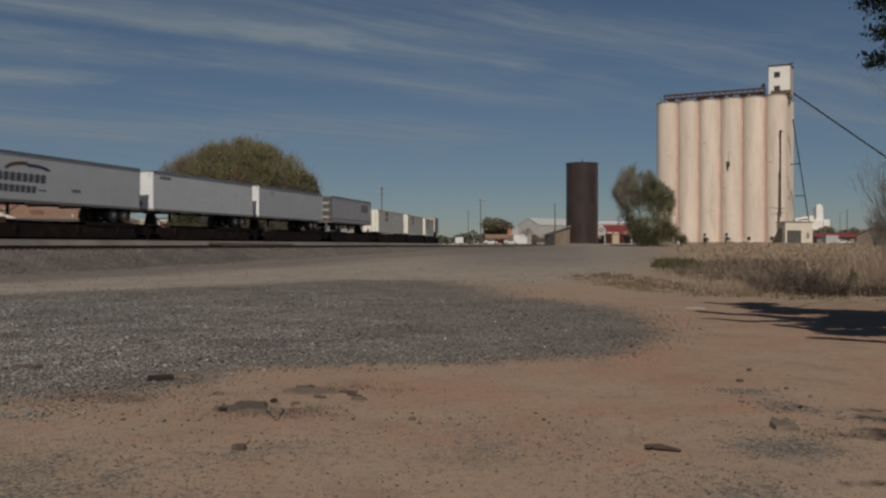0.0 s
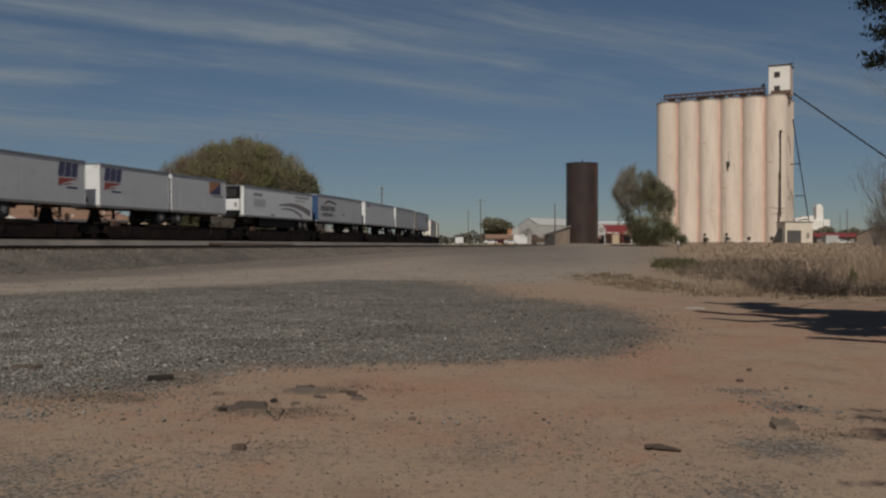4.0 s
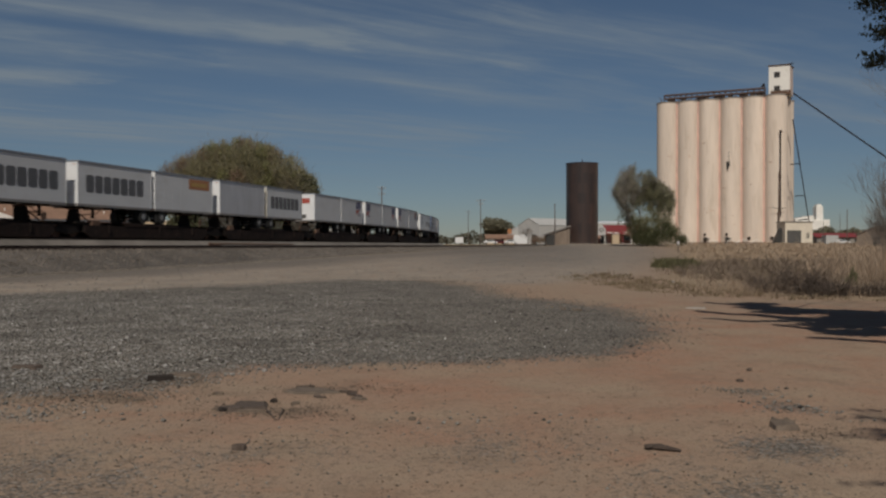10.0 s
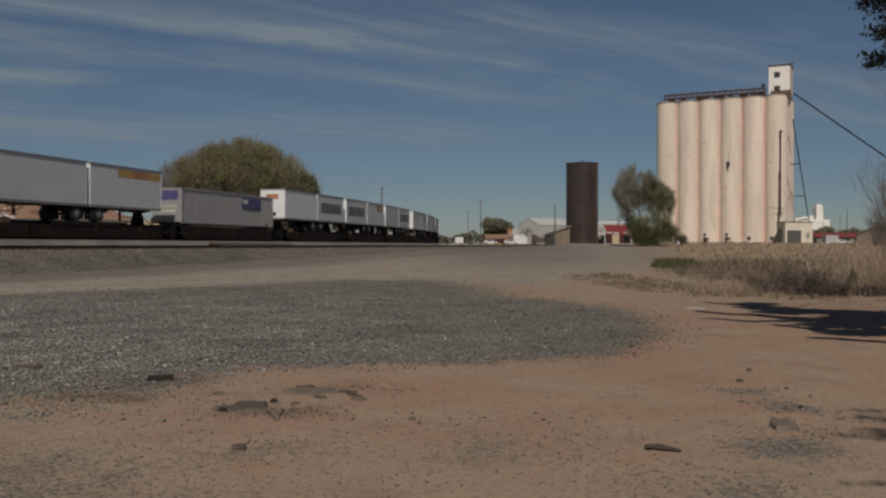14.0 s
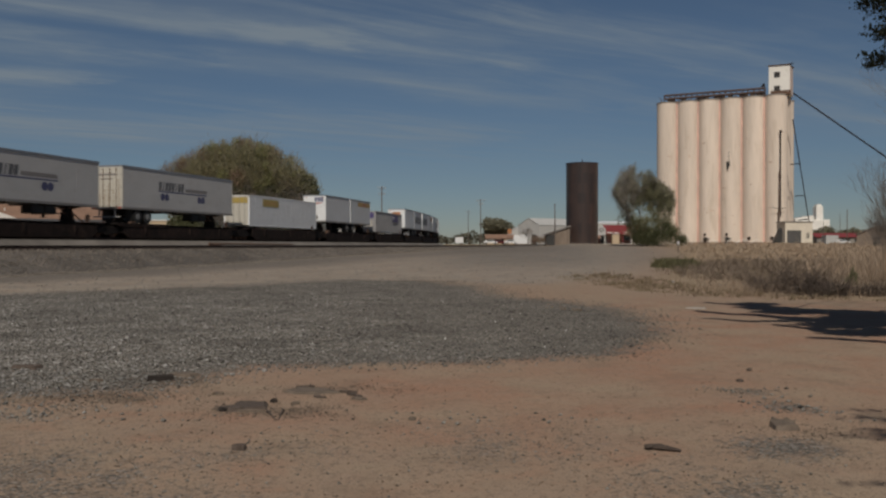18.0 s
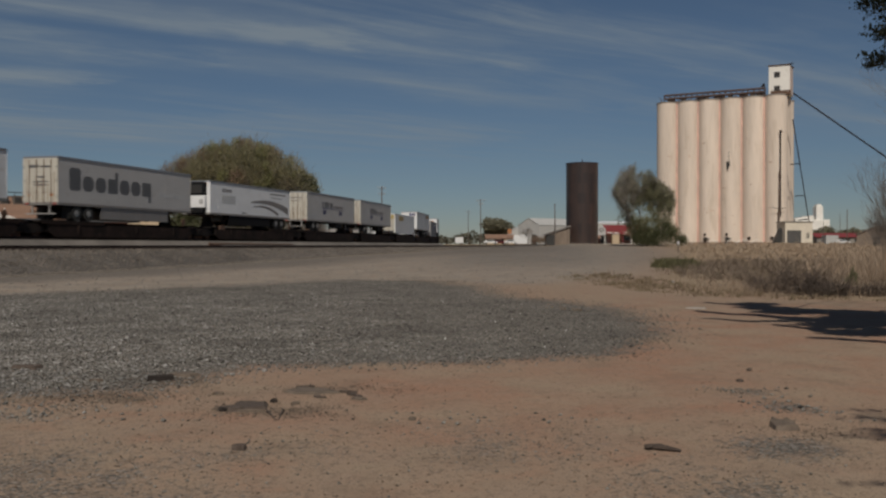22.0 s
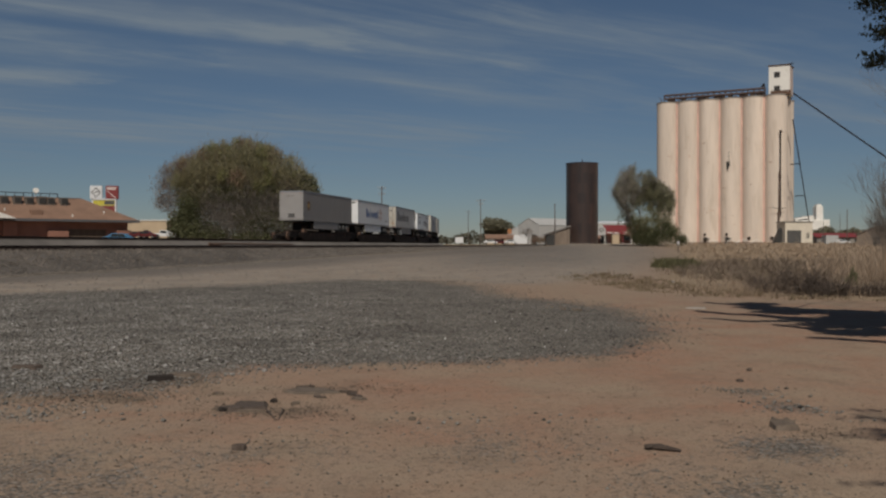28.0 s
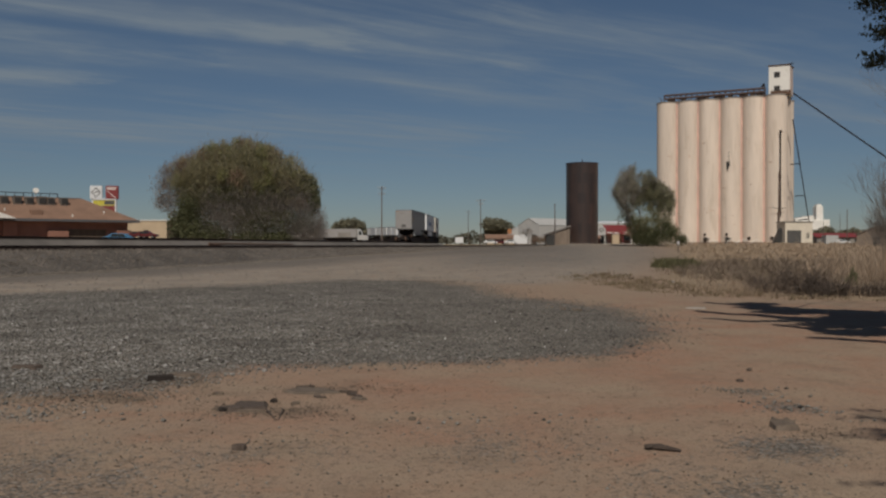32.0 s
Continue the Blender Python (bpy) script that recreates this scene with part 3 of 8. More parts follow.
def pebble_material(name, a, b):
    mt = leafy(name, a, b, 0.0)
    nt = mt.node_tree
    b_ = nt.nodes["Principled BSDF"]
    b_.inputs["Roughness"].default_value = 0.9
    col = b_.inputs["Base Color"].links[0].from_socket
    tc = nt.nodes.new("ShaderNodeTexCoord")
    drift = nt.nodes.new("ShaderNodeTexNoise")
    drift.inputs["Scale"].default_value, drift.inputs["Detail"].default_value, drift.inputs["Roughness"].default_value = 0.55, 5, 0.65
    nt.links.new(tc.outputs["Object"], drift.inputs[0])
    amount = nt.nodes.new("ShaderNodeMapRange")
    for i, k in ((1, 0.32), (2, 0.68), (3, 0.62), (4, 1.35)):
        amount.inputs[i].default_value = k
    nt.links.new(drift.outputs[0], amount.inputs[0])
    tone = nt.nodes.new("ShaderNodeVectorMath")
    tone.operation = "SCALE"
    nt.links.new(col, tone.inputs[0])
    nt.links.new(amount.outputs[0], tone.inputs["Scale"])
    nt.links.new(tone.outputs[0], b_.inputs["Base Color"])
    return mt


M["pebble"] = pebble_material("grey_pebbles", (0.088, 0.081, 0.072), (0.225, 0.207, 0.184))
M["pebble_brown"] = pebble_material("brown_pebbles", (0.10, 0.07, 0.05), (0.24, 0.18, 0.14))
stones("gravel_stones", "loose grey crushed stone lying on dirt", 190000, -16, 4.8, 7.2, 45, 0.0125, lambda x, y: gravel_amount(x, y) ** 1.3, "pebble", 3)
stones("dirt_pebbles", "small brown pebbles scattered over the dirt", 26000, -5, 6, 4.2, 24, 0.0055, lambda x, y: 0.25 + 0.75 * gravel_amount(x, y), "pebble_brown", 4)
stones("patch_stones", "grey gravel patches on the red dirt", 34000, -4.5, 4.5, 4.3, 9.8, 0.0065, lambda x, y: gravel_amount(x, y) ** 1.5, "pebble", 5)


M["pebble_mixed"] = pebble_material("mixed_pebbles", (0.105, 0.098, 0.09), (0.285, 0.271, 0.254))
M["pebble_dark"] = pebble_material("dark_pebbles", (0.045, 0.041, 0.037), (0.09, 0.082, 0.073))
M["pebble_white"] = pebble_material("white_pebbles", (0.38, 0.37, 0.35), (0.70, 0.68, 0.64))
stones("near_gravel_stones", "light and dark crushed stone at the gravel edge", 52000, -13, 1.5, 7.2, 26, 0.0115, lambda x, y: gravel_amount(x, y) ** 1.3 * (1 - sstep(-5.0, 1.5, x)), "pebble_mixed", 9)
stones("coarse_stones", "coarse angular grey stones lying over finer gravel", 13000, -14, 1, 7.4, 22, 0.019, lambda x, y: gravel_amount(x, y) ** 2 * (0.06 + 0.94 * (1 - sstep(-4.5, -0.5, x))) * (0.3 + 0.7 * patchy(x, y, 1.1, 0.5)), "pebble_mixed", 31)
stones("dark_stones", "dark stones and cinders among grey gravel", 7000, -14, 4.4, 7.2, 26, 0.017, lambda x, y: gravel_amount(x, y) * (0.2 + 0.8 * patchy(x, y, 0.8, 2.0)) * (0.35 + 0.65 * (1 - sstep(-4.0, 1.0, x))), "pebble_dark", 32)
stones("white_stones", "scattered pale white stones among grey gravel", 3000, -16, 4.5, 7.5, 45, 0.0105, lambda x, y: gravel_amount(x, y) * (gravel_amount(x, y) > 0.5) * (0.3 + 0.7 * (1 - sstep(-4.0, 1.0, x))), "pebble_white", 6)
stones("road_stones", "small loose stones on the pale dirt track", 9000, -24, 30, 26, 130, 0.022, lambda x, y: (inside_dist(x, y, ROAD) > 0) * 0.8, "pebble", 7)


def blades(name, label, n, poly, height, mat, seed, dens=None, lean=0.35, wide=0.02, category="grass"):
    """Upright tufts: each blade a narrow tapering pair of triangles."""
    rs = np.random.RandomState(seed)
    p = np.array(poly)
    x0, y0 = p.min(0)
    x1, y1 = p.max(0)
    tufts = max(1, n // 24)
    cy = np.maximum(y0, 2) * (y1 / max(y0, 2)) ** rs.rand(tufts)
    cx = x0 + (x1 - x0) * rs.rand(tufts)
    ch = np.exp(rs.randn(tufts) * 0.55)
    own = rs.randint(0, tufts, n)
    ox, oy = rs.randn(n) * 0.11, rs.randn(n) * 0.11
    x, y, hk = cx[own] + ox, cy[own] + oy, np.minimum(ch[own], 1.7)
    k = inside_dist(x, y, poly) > rs.rand(n) * 0.8
    if dens is not None:
        k &= dens(x, y) > rs.rand(n)
    x, y, hk, ox, oy = x[k], y[k], hk[k], ox[k], oy[k]
    n = len(x)
    z = ground_z(x, y)
    h = height * hk * np.exp(rs.randn(n) * 0.35)
    a, la = rs.rand(n) * 6.283, np.arctan2(oy, ox) + 0.5 * rs.randn(n)
    w = wide * (0.6 + y / 40)
    tx, ty = x + lean * h * np.cos(la) * rs.rand(n), y + lean * h * np.sin(la) * rs.rand(n)
    dx, dy = w * np.cos(a), w * np.sin(a)
    mx, my = x * 0.6 + tx * 0.4, y * 0.6 + ty * 0.4
    V = np.stack([np.stack(q, 1) for q in ((x - dx, y - dy, z), (x + dx, y + dy, z), (mx + dx * 0.8, my + dy * 0.8, z + h * 0.6), (mx - dx * 0.8, my - dy * 0.8, z + h * 0.6), (tx, ty, z + h))], 1).reshape(-1, 3)
    q = 5 * np.arange(n)
    F = np.concatenate([np.stack([q, q + 1, q + 2], 1), np.stack([q, q + 2, q + 3], 1), np.stack([q + 3, q + 2, q + 4], 1)])
    return tagged(mesh_of(name, V, F, mat), label, category, kind="stuff")


M["olive_verge"] = leafy("olive_verge_weeds", (0.17, 0.135, 0.085), (0.27, 0.212, 0.135), 0.3)
M["olive_weed"] = leafy("olive_weeds", (0.12, 0.10, 0.06), (0.21, 0.165, 0.105), 0.3)
MIDWEEDS = [(10.2, 46), (9.4, 36), (10.5, 31), (24, 31), (40, 60), (28, 68), (17, 64)]
blades("dry_grass", "tall pale dry grass on rough ground", 170000, WEEDS, 0.15, "drygrass", 11, lambda x, y: (0.35 + 0.65 * sstep(26, 36, y)) * (0.25 + 0.75 * patchy(x, y)) * (0.05 + 0.95 * sstep(0.0, 4.0, inside_dist(x, y, WEEDS) + 3 * patchy(x, y, 1.1, 2.0) - 1.5)), 1.7, 0.006)
blades("field_grass", "pale dry grass over the far field", 190000, [(16, 60), (30, 58), (60, 60), (130, 120), (110, 203), (60, 194), (49, 188), (33, 130), (19.5, 74)], 0.17, "fieldgrass", 18, lambda x, y: 0.5 + 0.5 * patchy(x, y, 0.15), 1.4, 0.010)
blades("tall_grass", "tall pale dry grass standing in the field", 60000, [(15.0, 40), (14.5, 33), (30, 31), (34, 50), (24, 52), (18, 47)], 0.62, "palegrass", 27, lambda x, y: (0.2 + 0.8 * patchy(x, y, 0.7, 0.3)) * (0.15 + 0.85 * sstep(0.42, 0.50, x / y)), 1.0, 0.007)
blades("brown_weeds", "soft brown dead weeds among dry grass", 70000, MIDWEEDS, 0.24, "weed", 12, lambda x, y: (0.35 + 0.65 * patchy(x, y, 0.6, 1.2)) * sstep(0, 3, inside_dist(x, y, MIDWEEDS)) * (1 - 0.75 * sstep(0.40, 0.47, x / y)), 1.6, 0.007)
blades("front_weeds", "brown dead weeds before the dry grass", 16000, [(7.9, 31), (9.2, 25.4), (11, 24.0), (24, 23.6), (30, 33), (11, 33)], 0.22, "weed", 26, lambda x, y: (0.25 + 0.75 * patchy(x, y, 0.8, 1.2)) * sstep(0, 2.5, inside_dist(x, y, [(7.9, 31), (9.2, 25.4), (11, 24.0), (24, 23.6), (30, 33), (11, 33)])), 1.6, 0.006)
blades("olive_weeds", "dull olive-brown weeds beside the dirt track", 20000, [(9.6, 46), (10.5, 36), (16, 34), (26, 40), (34, 60), (24, 66), (15, 58)], 0.15, "olive_weed", 23, lambda x, y: patchy(x, y, 0.5, 0.9) ** 1.5, 1.7, 0.007)
blades("green_grass", "low green grass beside the dirt track", 26000, [(12.0, 54), (12.6, 51), (14.6, 51), (16.6, 58), (18, 66), (15.3, 67)], 0.16, "greengrass", 13, lambda x, y: 0.35 + 0.65 * patchy(x, y, 0.3, 0.6), 1.4, 0.011)
blades("pale_tufts", "pale straw-coloured grass tufts at the dirt edge", 15000, [(6.6, 28.5), (7.0, 25.6), (8.0, 24.4), (9.6, 24.2), (14, 23.6), (14, 26), (10.5, 28), (8.8, 31)], 0.27, "palegrass", 19, lambda x, y: patchy(x, y, 1.7, 0.4) ** 1.5 * (0.15 + 0.85 * np.exp(-((x / y - 0.322) / 0.012) ** 2) + 0.6 * np.exp(-((x / y - 0.296) / 0.012) ** 2)), 1.5, 0.005)
blades("verge_grass", "sparse short brown grass at the dirt edge", 25000, [(4.6, 40), (5.0, 31), (6.0, 25.5), (8, 23.6), (11, 22.4), (13, 23), (9, 26), (9.2, 44)], 0.07, "olive_verge", 14, lambda x, y: patchy(x, y, 0.9) ** 1.2, 1.4, 0.007)
blades("verge_straw", "short pale straw among brown verge weeds", 20000, [(5.2, 42), (5.6, 29), (6.8, 24.8), (10, 22.9), (12, 23), (8, 27), (8.5, 45)], 0.09, "drygrass", 24, lambda x, y: patchy(x, y, 1.3, 0.7) ** 1.5, 1.4, 0.007)
blades("gravel_weeds", "thin yellowish weeds growing through gravel", 350, [(2.2, 20), (3.8, 18.5), (3.8, 22), (2.4, 23)], 0.035, "drygrass", 15, None, 0.8)


# ---- railway ----
def sweep(name, fn, s_list, profile, mat, label, category, kind="structure"):
    """A profile of (offset, z above the rail tops) carried along a line of track."""
    V, F, n = [], [], len(profile)
    for s in s_list:
        for off, dz, fixed in profile:
            x, y, z, _ = fn(s, off)
            V.append((x, y, float(ground_z(x, y)) - 0.05 if fixed else z + dz))
    for i in range(len(s_list) - 1):
        for j in range(n - 1):
            a = i * n + j
            F.append((a, a + 1, a + n + 1, a + n))
    ob = mesh_of(name, V, F, mat)
    return tagged(ob, label, category, kind=kind)


def rail_line(fn, s_list, off, parent):
    prof = [(-0.075, -0.17), (-0.075, -0.15), (-0.014, -0.12), (-0.014, -0.055), (-0.042, -0.042), (-0.042, 0.012), (0.042, 0.012), (0.042, -0.042), (0.014, -0.055), (0.014, -0.12), (0.075, -0.15), (0.075, -0.17)]
    V, F, n = [], [], len(prof)
    for s in s_list:
        for o, dz in prof:
            x, y, z, _ = fn(s, off + o)
            V.append((x, y, z + dz))
    for i in range(len(s_list) - 1):
        for j in range(n):
            a, b = i * n + j, i * n + (j + 1) % n
            F.append((a, b, b + n, a + n))
    ob = mesh_of("rail", V, F, ["rail", "railhead"])
    for i, p in enumerate(ob.data.polygons):
        if i % n == 5:
            p.material_index = 1
    ob.parent = parent
    return ob


def sleepers(fn, s0, s1, parent):
    V, F = [], []
    for i, s in enumerate(np.arange(s0, s1, 0.56)):
        x, y, z, h = fn(s)
        c, sn = math.cos(h), math.sin(h)
        j = 0.03 * math.sin(i * 12.9898)
        b = len(V)
        for dz in (-0.36, -0.172):
            for o, f in ((-1.3 + j, -0.12), (1.3 + j, -0.12), (1.3 + j, 0.12), (-1.3 + j, 0.12)):
                V.append((x + o * c + f * sn, y - o * sn + f * c, z + dz))
        F += [(b, b + 1, b + 5, b + 4), (b + 1, b + 2, b + 6, b + 5), (b + 2, b + 3, b + 7, b + 6), (b + 3, b, b + 4, b + 7), (b + 4, b + 5, b + 6, b + 7)]
    ob = mesh_of("sleepers", V, F, "tie")
    ob.parent = parent
    ob["kind"] = "stuff"
    return ob


def bed_stones():
    """Loose ballast on the slope of the siding."""
    rs = np.random.RandomState(8)
    n = 32000
    s, o = -14 + 150 * rs.rand(n) ** 1.4, 1.6 + 4.8 * rs.rand(n) ** 1.35
    V, F = [], []
    base = np.array([(1, 0, 0), (-0.5, 0.85, 0), (-0.5, -0.85, 0), (0.1, 0.1, 0.8)])
    for k in range(n):
        x, y, z, _ = siding(float(s[k]), float(o[k]))
        lowz = float(ground_z(x, y))
        zz = z - 0.27 if o[k] < 1.8 else z - 0.27 - 0.15 * (o[k] - 1.8) / 0.5 if o[k] < 2.3 else (z - 0.42) + (lowz - z + 0.42) * min(1, (o[k] - 2.3) / 2.3)
        r = 0.045 * math.exp(rs.randn() * 0.35)
        b = len(V)
        V += [(x + r * p[0] * rs.uniform(0.7, 1.3), y + r * p[1] * rs.uniform(0.7, 1.3), zz + r * p[2]) for p in base]
        F += [(b, b + 1, b + 3), (b + 1, b + 2, b + 3), (b + 2, b, b + 3)]
    tagged(mesh_of("ballast_stones", V, F, "bedstone"), "loose dark ballast stones on the track slope", "gravel", kind="stuff")


M["bedstone"] = pebble_material("ballast_pebbles", (0.068, 0.057, 0.048), (0.152, 0.129, 0.11))
bed_stones()
SL = list(np.arange(-60, 440, 4.0))
sweep("main_track_bed", track, SL, [(-6.5, 0, True), (-3.0, -0.9, False), (-1.9, -0.2, False), (1.9, -0.2, False), (2.9, -0.75, False), (5.5, -1.1, False)], "ballast_pale", "grey ballast bed under the main railway track", "track bed")
sweep("siding_track_bed", siding, list(np.arange(-60, 262, 4.0)), [(-3.0, -0.3, False), (-1.9, -0.19, False), (0.66, -0.19, False), (0.86, -0.235, False), (1.45, -0.26, False), (1.8, -0.30, False), (2.3, -0.42, False), (4.6, 0, True)], "ballast", "grey ballast bed under the lower siding", "track bed")
main_rails = thing("main_railway_track", Matrix(), "rusty steel rails on timber sleepers along raised ballast", "railway track", kind="structure")
rail_line(track, SL, 0.75, main_rails)
rail_line(track, SL, -0.75, main_rails)
sleepers(track, -50, 300, main_rails)
side_rails = thing("siding_railway_track", Matrix(), "rusty brown siding rails on old timber sleepers", "railway track", kind="structure")
SL2 = list(np.arange(-60, 262, 4.0))
rail_line(siding, SL2, 0.75, side_rails)
rail_line(siding, SL2, -0.75, side_rails)
sleepers(siding, -50, 240, side_rails)


def spare_rail():
    """A discarded rail leaning on the slope between the tracks."""
    bm = B()
    a, b = siding(24.0, -1.6), siding(40, -1.55)
    rod(bm, (a[0], a[1], a[2] + 0.16), (b[0], b[1], b[2] + 0.10), 0.07, 0.06, 6)
    rod(bm, (a[0], a[1], a[2] + 0.05), (a[0] + 0.6, a[1] + 2.0, a[2] + 0.10), 0.10, 0.05, 6)
    bm.transform(Matrix.Translation((-a[0], -a[1], -a[2])))
    ob = link("spare_rail", bm, "rust")
    ob.location = a[:3]
    tagged(ob, "rusty spare rail lying between the two tracks", "rail")


spare_rail()


def weed_clumps():
    """Low dark tangles standing in the dry grass."""
    rs = np.random.RandomState(17)

    def tangle(name, spots, n, size, mat, label, thin=0.12):
        lobes = []
        for x, y, wide, tall, many in spots:
            for i in range(many):
                px, py = x + wide * (rs.rand() * 2 - 1), y + 0.7 * rs.randn()
                r = (0.35 + 0.35 * rs.rand()) * min(wide, 0.7)
                up = tall * (0.35 + 0.45 * rs.rand())
                lobes.append((px, py, ground_z(px, py) + up * 0.75, r, r, up))
        V, F = leaf_cloud(rs, lobes, n, size, 0.0, thin)
        tagged(mesh_of(name, V, F, mat), label, "weeds", kind="stuff")

    tangle("weed_clumps", [(10.3, 26.2, 0.38, 0.68, 6), (10.3, 25.0, 0.5, 0.26, 8), (11.4, 25.2, 0.9, 0.30, 9), (13.0, 25.6, 0.7, 0.22, 4)], 12000, 0.05, "darkweed", "tangled dark brown weeds in dry grass")
    tangle("brown_shrubs", [(9.4, 26.9, 0.62, 0.52, 10), (11.0, 26.8, 0.5, 0.5, 5), (12.6, 27.5, 1.2, 0.3, 8)], 8000, 0.06, "brush", "soft brown dead shrubs in dry grass", 0.1)
    tangle("green_weeds", [(14.5, 32.2, 0.22, 0.4, 4)], 700, 0.06, "leaf_sage", "small dull green weed in dry grass", 0.3)


# ---- plants ----
def tubes(segs, sides=5):
    V, F = [], []
    for a, b, ra, rb in segs:
        a, b = np.array(a, float), np.array(b, float)
        d = b - a
        L = np.linalg.norm(d)
        if L < 1e-6:
            continue
        d = d / L
        u = np.cross(d, (0.3, 0.9, 0.2))
        u /= np.linalg.norm(u)
        w = np.cross(d, u)
        k = len(V)
        for p, r in ((a, ra), (b, rb)):
            for i in range(sides):
                t = 6.28318 * i / sides
                V.append(p + r * (math.cos(t) * u + math.sin(t) * w))
        for i in range(sides):
            j = (i + 1) % sides
            F.append((k + i, k + j, k + sides + j, k + sides + i))
    return V, F


def limbs(rs, base, height, levels, spread, r0, up=0.55, kids=4, droop=0.0, forks=None):
    """Tapered trunk and limbs, forking level by level; returns segments and the tips."""
    segs, tips = [], []

    def grow(p, d, length, r, lev):
        n = 3
        q = p
        for i in range(n):
            d = d + rs.randn(3) * 0.12
            d = d + np.array((0, 0, -droop * (lev > 0)))
            d /= np.linalg.norm(d)
            e = q + d * length / n
            segs.append((q, e, r * (1 - 0.55 * i / n), r * (1 - 0.55 * (i + 1) / n)))
            q = e
            if lev < levels and i >= 1:
                for _ in range(kids if i == n - 1 else max(1, kids - 2)):
                    a = rs.rand() * 6.283
                    side = np.array((math.cos(a), math.sin(a), 0)) * spread
                    nd = d * up + side + np.array((0, 0, 0.25))
                    nd /= np.linalg.norm(nd)
                    grow(q, nd, length * (0.55 + 0.25 * rs.rand()), r * 0.42, lev + 1)
        tips.append(q)

    for bx, by, lean, k in (forks or [(0, 0, 0, 1)]):
        d0 = np.array((lean * math.cos(k * 2.4), lean * math.sin(k * 2.4), 1.0))
        grow(np.array((base[0] + bx, base[1] + by, base[2] - 0.05)), d0 / np.linalg.norm(d0), height, r0, 0)
    return segs, np.array(tips)


def leaf_cloud(rs, lobes, n, size, shell=0.45, twiggy=0.0):
    """Single leaves and sprays filling uneven lobes (centre, radii)."""
    w = np.array([l[3] * l[4] * l[5] for l in lobes]) ** 0.67
    k = rs.choice(len(lobes), n, p=w / w.sum())
    L = np.array(lobes)[k]
    d = rs.randn(n, 3)
    d /= np.linalg.norm(d, axis=1)[:, None]
    r = shell + (1 - shell) * rs.rand(n) ** 0.6
    r *= 1 + 0.13 * np.sin(d[:, 0] * 7 + L[:, 0]) + 0.13 * np.sin(d[:, 2] * 9 + d[:, 1] * 6 + L[:, 1]) + 0.05 * rs.randn(n)
    c = L[:, :3] + d * L[:, 3:6] * r[:, None]
    if twiggy:
        # slender shoots that point outwards and up
        return leaf_quads(rs, c, size, d * 0.8 + np.array((0, 0, 0.9)) + 0.45 * rs.randn(n, 3), twiggy)
    return leaf_quads(rs, c, size)


def leaf_quads(rs, c, size, way=None, thin=0.55):
    n = len(c)
    a = rs.randn(n, 3) if way is None else way
    a /= np.linalg.norm(a, axis=1)[:, None]
    b = np.cross(a, rs.randn(n, 3))
    b /= np.linalg.norm(b, axis=1)[:, None]
    s = size * np.exp(rs.randn(n) * 0.35)
    a, b = a * s[:, None], b * (s * thin)[:, None]
    V = np.stack([c - a, c + b, c + a, c - b], 1).reshape(-1, 3)
    q = 4 * np.arange(n)
    return V, np.stack([q, q + 1, q + 2, q + 3], 1)


def shape_part(name, VF, mat, parent, label=""):
    ob = mesh_of(name, VF[0], VF[1], mat)
    ob.parent = parent
    if label:
        ob["label"] = label
    return ob


def ground_at(x, y):
    return float(ground_z(x, y))


